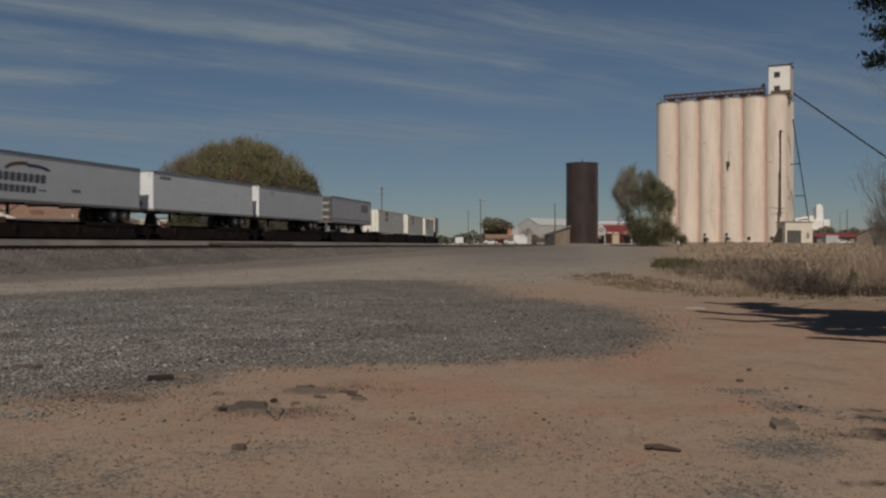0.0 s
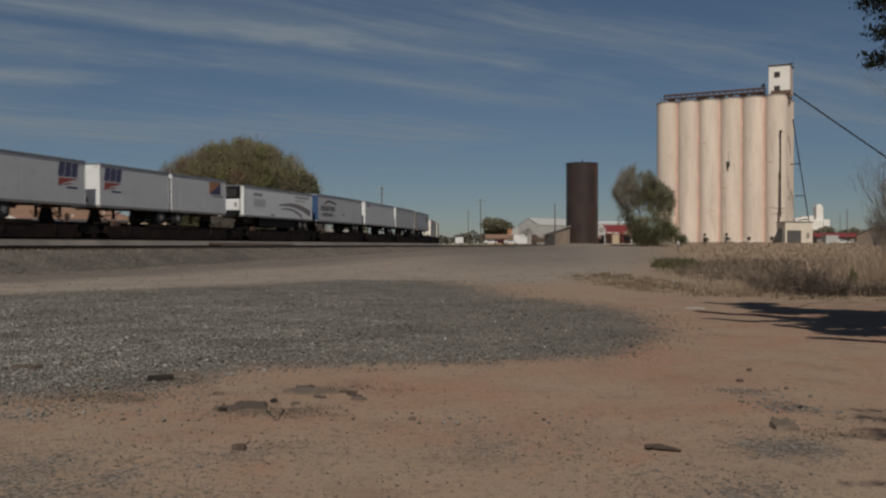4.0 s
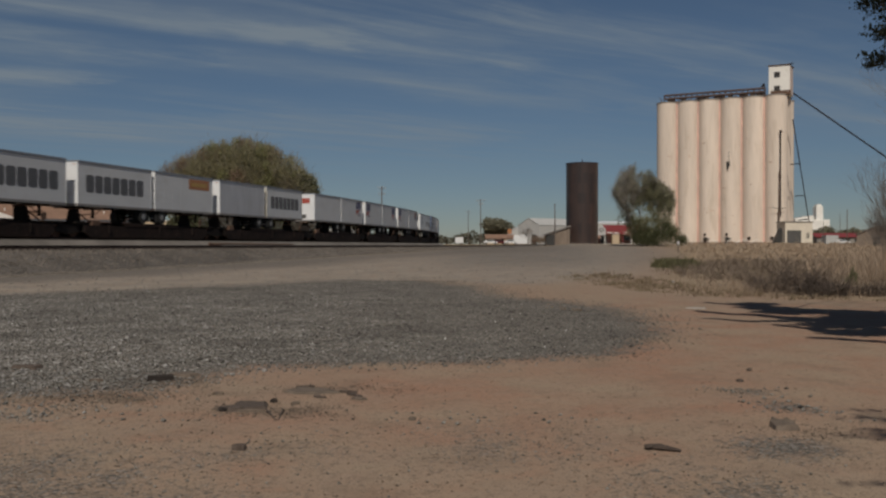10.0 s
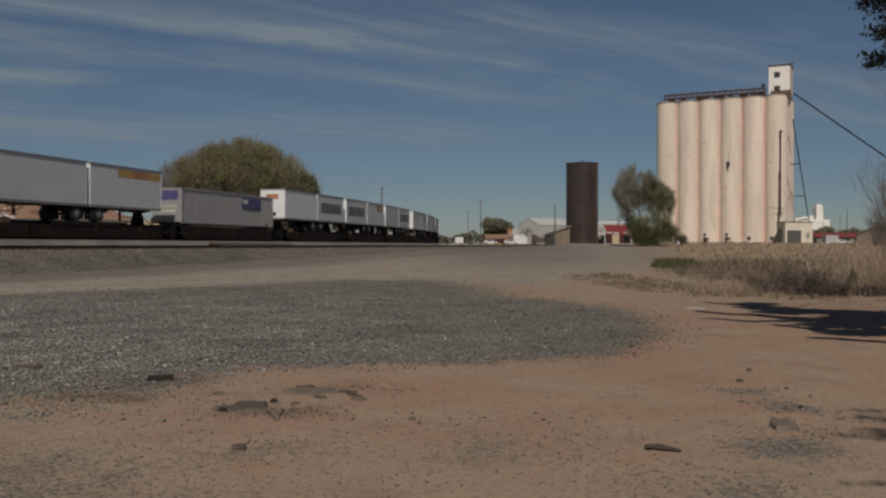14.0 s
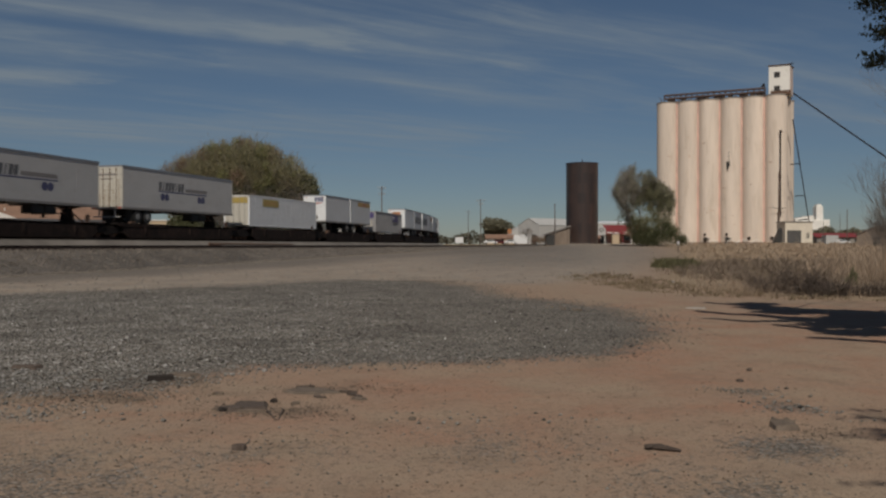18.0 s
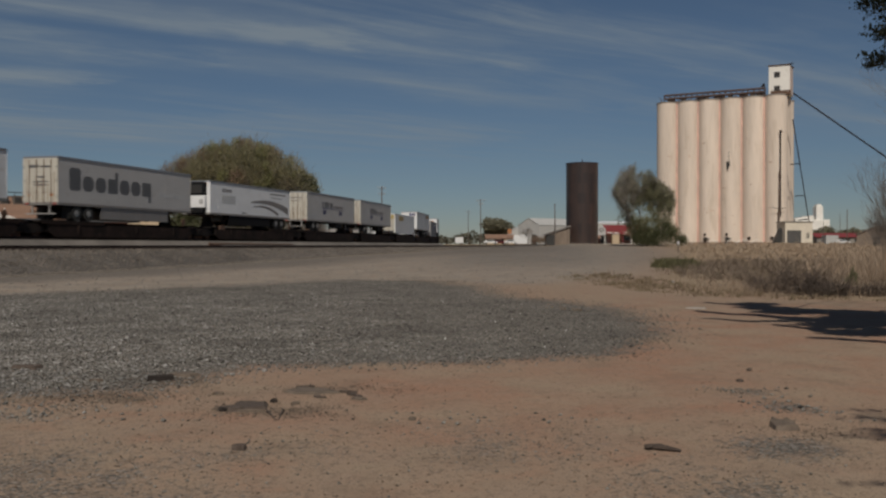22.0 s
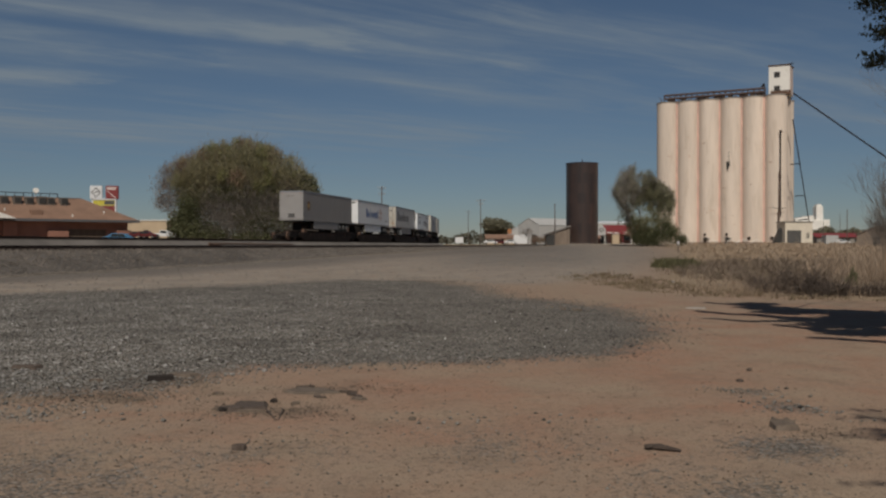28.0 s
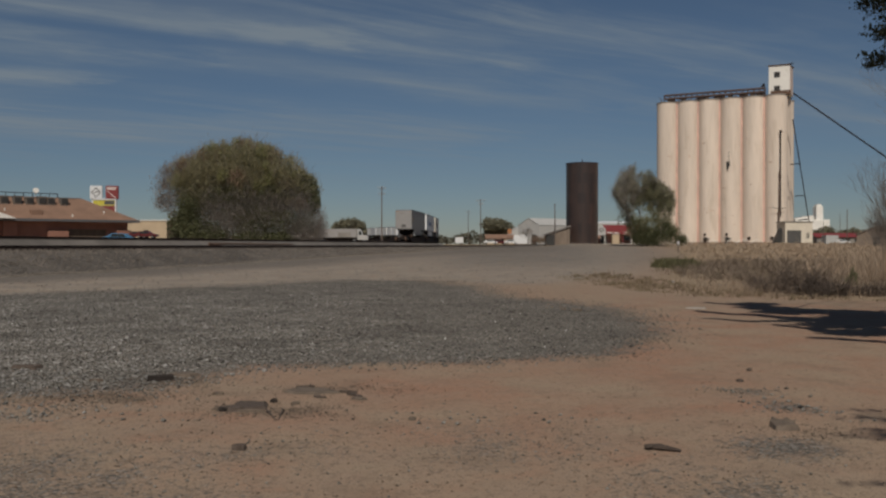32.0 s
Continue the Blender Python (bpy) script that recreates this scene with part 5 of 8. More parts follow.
        part("gallery_post", bm, "gallery", t)
    for k, w in ((0.8, 0.8), (1.1, 0.5), (1.5, 0.9), (2.1, 0.5), (2.45, 0.4), (2.7, 0.7), (3.2, 0.5), (3.5, 0.9), (4.3, 0.6), (4.9, 0.8)):
        bm = B()
        c = at(k, 0.3)
        box(bm, c[0] - w, c[0] + w, c[1] - 0.4, c[1] + 0.4, H + 0.15, H + 1.5, 0.05)
        part("conveyor_drive", bm, "gallery", t)
    # headhouse
    Rm = Matrix.Rotation(-phi, 4, "Z")
    hh = Matrix.Translation((*at(-0.1, 0.35), H)) @ Rm

    def hp(name, bm, mat, parent=t, label=""):
        bm.transform(hh)
        return part(name, bm, mat, parent, label)

    wall = hp("headhouse_wall", box(B(), -2.1, 2.6, -2.6, 2.6, 0.2, 7.0, 0.04), "concrete2")
    # added thin panel makes only this side wall darker and pinker
    hp("side_panel", box(B(), 2.6, 2.64, -2.5, 2.5, 0.3, 6.9), "pinkwall", wall, "pinkish stained side wall")
    hp("headhouse_roof", box(B(), -2.25, 2.8, -2.8, 2.8, 7.0, 7.2, 0.03), "gallery")
    for zc in (4.9, 1.65):
        w = hp("window", box(B(), -0.9, 0.4, -2.63, -2.5, zc - 0.65, zc + 0.65), "dark", wall)
        hp("lintel", box(B(), -1.02, 0.52, -2.66, -2.58, zc + 0.65, zc + 0.77), "concrete2", w)
        hp("sill", box(B(), -1.02, 0.52, -2.66, -2.58, zc - 0.77, zc - 0.65), "concrete2", w)
    hp("roof_bracket", rod(rod(B(), (2.4, -2.5, 7.2), (3.4, -2.5, 7.2), 0.1), (3.0, -2.5, 7.2), (3.0, -2.5, 7.7), 0.05), "steel")
    hp("vent_pipe", rod(rod(B(), (-3.3, -1.2, 0.2), (-3.3, -1.2, 3.3), 0.14), (-3.3, -1.2, 3.3), (-3.9, -1.2, 2.6), 0.2), "steel")
    hp("balcony", box(box(B(), -1.6, 2.9, -3.1, -2.62, 0.15, 0.3), -1.6, 2.9, -3.1, -3.04, 0.3, 1.1), "rust")
    # service door high on the fourth silo, and small fittings at the foot
    bm = B()
    q = at(2, 0)
    box(bm, q[0] - 1.8, q[0] - 1.15, q[1] - R + 0.1, q[1] - R + 1.2, 18.5, 19.6, 0.03)
    box(bm, q[0] - 1.75, q[0] - 1.45, q[1] - R + 0.05, q[1] - R + 1.2, 17.8, 18.5, 0.02)
    rod(bm, (q[0] - 1.3, q[1] - R + 0.3, 19.6), (q[0] - 1.3, q[1] - R + 0.3, 22.0), 0.05, None, 6)
    part("hatch_box", bm, "dark", t)
    # aeration fans on two feet, round hatches on the others, and a pipe run along the base
    for i, kind in ((0.1, "hatch"), (1.1, "hatch"), (2.1, "fan"), (3.1, "fan"), (4.1, "hatch")):
        q = at(i, 0)
        ax, ay = q[0] - nx * R * 0.98, q[1] - ny * R * 0.98
        if kind == "fan":
            fan = part("aeration_fan", rod(rod(B(), (ax - 0.1, ay - 0.75, 1.35), (ax - 0.1, ay + 0.25, 1.35), 0.40, 0.36, 14), (ax - 0.1, ay - 0.3, 1.35), (ax - 0.1, ay + 0.1, 0.2), 0.2, 0.26, 10), "acbox", t)
            part("motor", box(B(), ax + 0.4, ax + 0.85, ay - 0.6, ay - 0.2, 1.0, 1.45, 0.05), "acbox", fan)
            part("inlet_guard", rod(B(), (ax - 0.1, ay - 0.82, 1.35), (ax - 0.1, ay - 0.75, 1.35), 0.30, None, 14), "dark", fan)
            for dx in (-0.5, 0.2):
                part("stand_leg", box(B(), ax + dx, ax + dx + 0.14, ay - 0.6, ay - 0.46, 0, 1.1), "steel", fan)
            part("switch_box", box(B(), ax - 0.35, ax + 0.15, ay - 0.1, ay + 0.15, 2.0, 2.6, 0.03), "steel", fan)
        else:
            hatch = part("hatch", rod(B(), (ax, ay - 0.12, 1.4), (ax, ay + 0.3, 1.4), 0.42, None, 16), "rust", t)
            part("hatch_cover", rod(B(), (ax, ay - 0.18, 1.4), (ax, ay - 0.12, 1.4), 0.32, None, 16), "dark", hatch)
    p0, p1 = at(-0.2, 0), at(4.4, 0)
    part("base_pipe", rod(B(), (p0[0] - nx * 3.1, p0[1] - ny * 3.1, 0.35), (p1[0] - nx * 3.1, p1[1] - ny * 3.1, 0.35), 0.09, None, 8), "rust", t)
    for f, w in ((1.35, 1.5), (1.9, 1.1), (0.75, 1.2), (2.7, 0.9)):
        q = at(f, 0)
        bm = B()
        pts = [(q[0] - nx * 3.0 + w * math.cos(a), q[1] - ny * 3.0, 0.1 + 0.95 * math.sin(a)) for a in (math.pi * k / 8 for k in range(9))]
        for a, c in zip(pts, pts[1:]):
            rod(bm, a, c, 0.07, None, 6)
        part("hose", bm, "concrete2", t, "pale bent hose")
    for z in (15.2, 9.8, 4.6, 26.0):
        bm = B()
        q = at(0, 0)
        rod(bm, (q[0], q[1], z), (q[0], q[1], z + 0.05), R + 0.015, None, 40)
        part("lift_line", bm, "concrete", t)
    return t


grain_elevator()


def single_mesh(name, bm, mat, at, label, category, group=""):
    bm.transform(Matrix.Translation((-at[0], -at[1], -at[2])))
    ob = link(name, bm, mat)
    ob.location = at
    return tagged(ob, label, category, group)


def elevator_pipes():
    # long spout running down from the headhouse to a steel support outside the view
    t = thing("grain_spout", pose(100, 170, ground_at(100, 170)), "long dark steel grain spout sloping from the headhouse", "pipe")
    zb = ground_at(100, 170)
    o = Vector((100, 170, zb))
    a, b = Vector((80.6, 212.4, 36.4)), Vector((100, 170, 5.0))
    part("pipe", rod(B(), a - o, b - o, 0.17, None, 8), "steel", t)
    part("support_post", rod(B(), (0, 0, 0), (0, 0, 5.1 - zb), 0.15, None, 8), "steel", t)
    # leaning loading leg with two brackets
    base = (84.6, 211.2, ground_at(84.6, 211.2))
    t2 = thing("loading_leg", pose(*base), "slanting dark loading pipe braced to a silo", "pipe")
    ob = Vector(base)
    part("pipe", rod(B(), Vector((84.6, 211.2, 1.7)) - ob, Vector((80.4, 212.2, 30.4)) - ob, 0.12, None, 8), "steel", t2)
    for z, f in ((20.2, 0.64), (12.9, 0.39), (7.4, 0.2)):
        x = 84.6 + (80.4 - 84.6) * f
        part("bracket", rod(B(), Vector((x - 2.0, 212.4, z - 0.2)) - ob, Vector((x + 0.1, 211.6, z)) - ob, 0.11, None, 6), "steel", t2)
    base = (77.9, 212.6, ground_at(77.9, 212.6))
    ob = Vector(base)
    t3 = thing("downpipe", pose(*base), "vertical dark steel downpipe fixed to a silo", "pipe")
    part("pipe", rod(B(), Vector((77.9, 212.9, 8.0)) - ob, Vector((77.9, 212.9, 27.8)) - ob, 0.12, None, 8), "steel", t3)
    part("collar", box(B(), -0.25, 0.25, 0.05, 0.55, 25.6, 26.2, 0.03), "steel", t3)
    part("side_pipe", rod(B(), Vector((77.5, 213.0, 3.0)) - ob, Vector((77.7, 213.0, 19.0)) - ob, 0.09, None, 6), "rust", t3)
    part("foot_pipe", rod(B(), (-0.4, 0.4, 0), (-0.4, 0.4, 8), 0.12, None, 6), "rust", t3)
    part("hoop", rod(rod(B(), (-1.9, 0.4, 8.4), (-0.1, 0.1, 7.9), 0.05), (-0.1, 0.1, 7.9), (1.1, 0.3, 8.4), 0.05), "steel", t3)


elevator_pipes()


def house(name, x, y, w, d, wall_h, roof_h, wall_mat, roof_mat, label, category, rz=0.0, ridge="x", over=0.3, openings=(), flat=False):
    """A gabled or flat-roofed building: four walls, roof, and the openings of its front."""
    z = ground_at(x, y)
    t = thing(name, pose(x, y, z, 0, 0, rz), label, category)
    a, b, th = w / 2, d / 2, 0.15
    part("wall", box(B(), -a, a, -b, -b + th, -0.3, wall_h), wall_mat, t)
    part("wall", box(B(), -a, a, b - th, b, -0.3, wall_h), wall_mat, t)
    part("wall", box(B(), -a, -a + th, -b + th, b - th, -0.3, wall_h), wall_mat, t)
    part("wall", box(B(), a - th, a, -b + th, b - th, -0.3, wall_h), wall_mat, t)
    if flat:
        part("roof", box(B(), -a - over, a + over, -b - over, b + over, wall_h, wall_h + 0.2, 0.02), roof_mat, t)
    elif ridge == "x":
        part("roof", prism(B(), [(-b - over, wall_h), (0, wall_h + roof_h), (b + over, wall_h), (b + over, wall_h + 0.12), (0, wall_h + roof_h + 0.14), (-b - over, wall_h + 0.12)], -a - over, a + over, "x"), roof_mat, t)
        for sx in (-a, a - th):
            part("gable", prism(B(), [(-b, wall_h), (b, wall_h), (0, wall_h + roof_h - 0.02)], sx, sx + th, "x"), wall_mat, t)
    else:
        part("roof", prism(B(), [(-a - over, wall_h), (0, wall_h + roof_h), (a + over, wall_h), (a + over, wall_h + 0.12), (0, wall_h + roof_h + 0.14), (-a - over, wall_h + 0.12)], -b - over, b + over), roof_mat, t)
        for sy in (-b, b - th):
            part("gable", prism(B(), [(-a, wall_h), (a, wall_h), (0, wall_h + roof_h - 0.02)], sy, sy + th), wall_mat, t)
    for nm, x0, x1, z0, z1, mt in openings:
        p = part(nm, box(B(), x0, x1, -b - 0.03, -b + 0.02, z0, z1), mt, t)
        part("frame", box(box(box(B(), x0 - 0.08, x0, -b - 0.06, -b, z0, z1 + 0.08), x1, x1 + 0.08, -b - 0.06, -b, z0, z1 + 0.08), x0, x1, -b - 0.06, -b, z1, z1 + 0.08), wall_mat, p)
    return t


# small shed at the elevator's foot
house("shed", 78.65, 206.5, 6.2, 4.5, 4.75, 0, "shed", "greywall", "cream shed with a dark grey roller door", "shed", 4, flat=True, over=0.15, openings=(("door", -2.75, 0.5, 0, 2.95, "grill"), ("window", 1.7, 1.95, 1.2, 2.4, "grill"), ("window", 2.1, 2.35, 1.2, 2.4, "grill")))
single_mesh("lean_to", prism(B(), [(73.6, 1.2), (75.85, 1.2), (75.85, 5.3), (75.5, 5.2)], 205.6, 207.6), "dark", (75.0, 206.6, 1.2), "small dark steep lean-to beside the cream shed", "shed")
# second elevator far off
def far_elevator():
    x, y = 243, 600
    z = ground_at(x, y)
    t = thing("grain_elevator", pose(x, y, z), "far white grain elevator with a square tower", "grain elevator")
    part("tower", box(B(), -1.4, 3.0, -3, 3, 16, 24.8, 0.1), "concrete2", t)
    part("tower_cap", box(B(), -0.8, 2.4, -2, 2, 24.8, 26.2, 0.1), "concrete2", t)
    part("bins", box(B(), -16, 6.2, -6, 6, -0.5, 16.2, 0.2), "concrete2", t)
    for i in range(3):
        part("upper_step", box(B(), -16 + i * 4, -12 + i * 4, -5, 5, 16.2, 17.2 + i * 0.8, 0.1), "concrete2", t)


far_elevator()
house("farm_building", 126.8, 300, 14.0, 9, 2.2, 1.3, "greywall", "redroof", "long low building with a red metal roof", "building", 0, "x", 0.5, (("door", -4, -1, 0, 2, "dark"), ("door", 1, 3.5, 0, 2, "dark"), ("door", 5, 7, 0, 2, "dark")))
house("shed", 121.6, 290, 3.8, 3.5, 2.6, 0, "whitewall", "whitewall", "white box shed beside a red-roofed building", "shed", 0, flat=True, over=0.05)
house("barn", 75.3, 160, 6.4, 5.5, 2.0, 1.6, "barnwood", "barnwood", "weathered grey gabled barn among bare trees", "barn", -25, "y", 0.25, (("door", -0.6, 0.6, 0, 1.8, "dark"),))
# round the black tank
def black_tank():
    x, y, R = 30.75, 204.0, 3.5
    z = ground_at(x, y)
    t = thing("storage_tank", pose(x, y, z), "tall rusty black steel cylindrical storage tank", "tank")
    for k in range(8):
        bm = B()
        rod(bm, (0, 0, k * 2.2), (0, 0, k * 2.2 + 2.2), R + (0.005 if k % 2 else 0), None, 48, False)
        part("shell_ring", bm, "tank", t, smooth=False)
    for o in t.children:
        for f in o.data.polygons:
            f.use_smooth = abs(f.normal.z) < 0.5
    part("top_rim", rod(B(), (0, 0, 17.6), (0, 0, 17.75), R + 0.12, None, 48), "tank", t)
    part("roof", rod(B(), (0, 0, 17.75), (0, 0, 18.05), R + 0.05, 0.4, 48), "tank", t)
    part("vent", rod(B(), (0, 0, 18.0), (0, 0, 18.6), 0.12, None, 8), "steel", t)
    part("foundation", rod(B(), (0, 0, -0.6), (0, 0, -0.0), R + 0.3, None, 40), "concrete2", t)


black_tank()


def lean_to():
    x, y = 24.6, 198.0
    z = ground_at(x, y)
    t = thing("shed", pose(x, y, z), "dark weathered lean-to shed with a sloping roof", "shed")
    part("wall", prism(B(), [(-2.4, -0.3), (2.6, -0.3), (2.6, 3.8), (-2.4, 2.2)], -0.1, 0.1), "barnwood", t)
    part("wall", box(B(), -2.4, -2.25, 0.1, 3.0, -0.3, 2.2), "woodwall", t)
    part("wall", box(B(), 2.45, 2.6, 0.1, 3.0, -0.3, 3.7), "greywall", t)
    part("roof", prism(B(), [(-2.9, 2.1), (2.8, 3.92), (2.8, 4.10), (-2.9, 2.28)], -0.5, 3.2), "greywall", t)
    part("door", box(B(), -2.38, -0.7, -0.16, -0.1, -0.1, 2.1), "dark", t)


lean_to()
def red_store():
    """A low store under a red metal roof: white sign gable at one end, red fascia with pale bars, open porch on posts."""
    x, y = 45.6, 238.0
    t = thing("store", pose(x, y, ground_at(x, y)), "low store with a red metal roof and posted porch", "store")
    part("wall", box(B(), -6.0, 6.2, -1.2, -1.0, -0.3, 2.9), "brick", t)
    part("wall", box(B(), -6.0, -5.8, -1.0, 4.0, -0.3, 2.9), "stucco", t)
    part("wall", box(B(), 6.0, 6.2, -1.0, 4.0, -0.3, 2.9), "brick", t)
    part("wall", box(B(), -5.8, 6.0, 3.8, 4.0, -0.3, 2.9), "brick", t)
    roof = part("roof", prism(B(), [(-4.3, 2.95), (0.6, 4.75), (4.5, 3.0), (4.5, 3.12), (0.6, 4.9), (-4.3, 3.08)], -5.0, 6.6, "x"), "redroof", t)
    for k in range(20):
        xx = -4.9 + 0.6 * k
        part("roof_rib", prism(B(), [(-4.3, 3.08), (0.6, 4.9), (0.6, 4.95), (-4.3, 3.13)], xx, xx + 0.06, "x"), "redroof", roof)
    fascia = part("fascia", box(B(), -5.0, 6.6, -4.36, -4.28, 2.5, 3.1), "redroof", t)
    for x0, x1 in ((-4.0, -2.6), (-2.3, -1.2), (0.3, 1.3), (1.6, 2.9)):
        part("text_bar", box(B(), x0, x1, -4.39, -4.36, 2.7, 2.92), "concrete2", fascia)
    gable = part("sign_gable", prism(B(), [(-6.4, 2.2), (-4.4, 2.2), (-4.4, 3.6), (-5.2, 4.75), (-6.4, 4.9)], -4.5, -4.2), "whitewall", t, "white sign gable with a dark disc")
    part("disc", rod(B(), (-5.5, -4.53, 3.5), (-5.5, -4.49, 3.5), 0.55, None, 18), "grill", gable)
    part("disc_centre", rod(B(), (-5.5, -4.55, 3.5), (-5.5, -4.52, 3.5), 0.33, None, 16), "whitewall", gable)
    for k, xx in enumerate((-4.6, -2.1, 0.0, 2.2, 4.4, 6.3)):
        part("porch_post", box(B(), xx - 0.09, xx + 0.09, -4.25, -4.07, -0.2, 2.5), "concrete2" if k in (0, 3) else "redroof", t)
    for x0, x1, z1, mt in ((-5.2, -3.6, 2.2, "dark"), (-1.6, -0.6, 2.2, "dark"), (0.6, 2.4, 2.1, "glass"), (3.0, 5.2, 2.1, "glass")):
        w = part("opening", box(B(), x0, x1, -1.25, -1.19, 0.1 if mt == "dark" else 0.8, z1), mt, t)
        part("frame", box(box(B(), x0 - 0.08, x0, -1.27, -1.2, 0.1, z1), x1, x1 + 0.08, -1.27, -1.2, 0.1, z1), "concrete2", w)
    part("porch_floor", box(B(), -5.2, 6.4, -4.3, -1.2, -0.3, 0.1), "concrete2", t)


red_store()
house("warehouse", 47.0, 275.0, 17, 10, 6.0, 0.7, "whitewall", "carwhite", "white metal warehouse behind a red store", "warehouse", 0, "x", 0.1)
house("kiosk", 42.2, 226.0, 1.7, 1.7, 2.3, 0, "stucco", "endgrey", "small grey-brown kiosk in front of a store", "kiosk", 0, flat=True, over=0.1)
house("warehouse", 43.1, 350.0, 11.0, 30, 7.0, 2.6, "whitewall", "whitewall", "large white metal warehouse with a low gable", "warehouse", -50, "y", 0.15, (("window", -1, 0.2, 4.6, 5.6, "grill"), ("door", 1.5, 4.0, 0, 3.6, "grill")))
house("warehouse", 32.0, 400.0, 12.0, 14, 5.5, 2.0, "whitewall", "whitewall", "white gabled shed far behind the tracks", "warehouse", 12, "y", 0.15)
house("house", 20.4, 330.0, 10.0, 6, 2.0, 1.4, "stucco", "shingle", "low tan house behind parked cars", "house", 0, "x", 0.4, (("window", -2.5, -1.0, 0.8, 1.7, "glass"), ("door", 0.2, 1.2, 0, 1.9, "dark")))


def panel_sign(x, y, w, h, z0, label, mat="whitewall", category="sign board"):
    z = ground_at(x, y)
    t = thing("sign_board", pose(x, y, z), label, category)
    part("panel", box(B(), -w / 2, w / 2, -0.06, 0.06, z0, z0 + h, 0.02), mat, t)
    for s in (-0.38, 0.38):
        part("post", rod(B(), (s * w, 0, -0.2), (s * w, 0, z0 + 0.1), 0.07), "pole", t)


panel_sign(25.3, 300.0, 4.7, 2.8, 0.2, "blank white board standing near the tracks", "carwhite")
panel_sign(5.3, 300.0, 2.6, 1.9, 0.4, "small blank white board near the tracks", "carwhite")
panel_sign(21.8, 302.0, 1.3, 1.6, 3.4, "small orange sign on two posts", "orange")


# ---- poles ----
def utility_pole(x, y, h, arms, label="dark wooden utility pole with cross arms", r=0.15):
    z = ground_at(x, y)
    t = thing("utility_pole", pose(x, y, z), label, "utility pole", "utility poles")
    part("pole", rod(B(), (0, 0, -0.5), (0, 0, h), r, r * 0.65, 8), "pole", t)
    for za, w in arms:
        a = part("cross_arm", box(B(), -w / 2, w / 2, -0.06, 0.06, za - 0.06, za + 0.06), "pole", t)
        for k in (-0.45, -0.2, 0.2, 0.45):
            part("insulator", rod(B(), (k * w, 0, za + 0.06), (k * w, 0, za + 0.24), 0.05, 0.04, 6), "concrete2", a)


utility_pole(-12.6, 190.0, 12.2, ((11.8, 1.7), (10.6, 1.4)))
utility_pole(10.2, 250.0, 12.9, ((12.5, 2.5), (11.6, 1.2)))
utility_pole(10.4, 380.0, 14.2, ((13.4, 2.4),))
utility_pole(23.9, 197.0, 8.8, (), "plain dark wooden pole beside a shed")
utility_pole(46.5, 245.0, 7.4, (), "plain dark pole behind a store")
utility_pole(109.5, 250.0, 9.4, (), "plain dark wooden pole at the field edge")
utility_pole(142.0, 330.0, 11.0, (), "plain dark wooden pole far in the field", 0.12)
utility_pole(108.0, 262.0, 6.4, (), "short dark wooden pole in the field", 0.1)


def marker_post():
    x, y = 25.5, 100.0
    z = ground_at(x, y)
    t = thing("marker_post", pose(x, y, z), "short white marker post in dry grass", "post")
    part("post", box(B(), -0.05, 0.05, -0.05, 0.05, -0.1, 1.2, 0.01), "pole", t)
    part("cap", box(B(), -0.09, 0.09, -0.07, 0.07, 0.9, 1.25, 0.02), "carwhite", t)


marker_post()


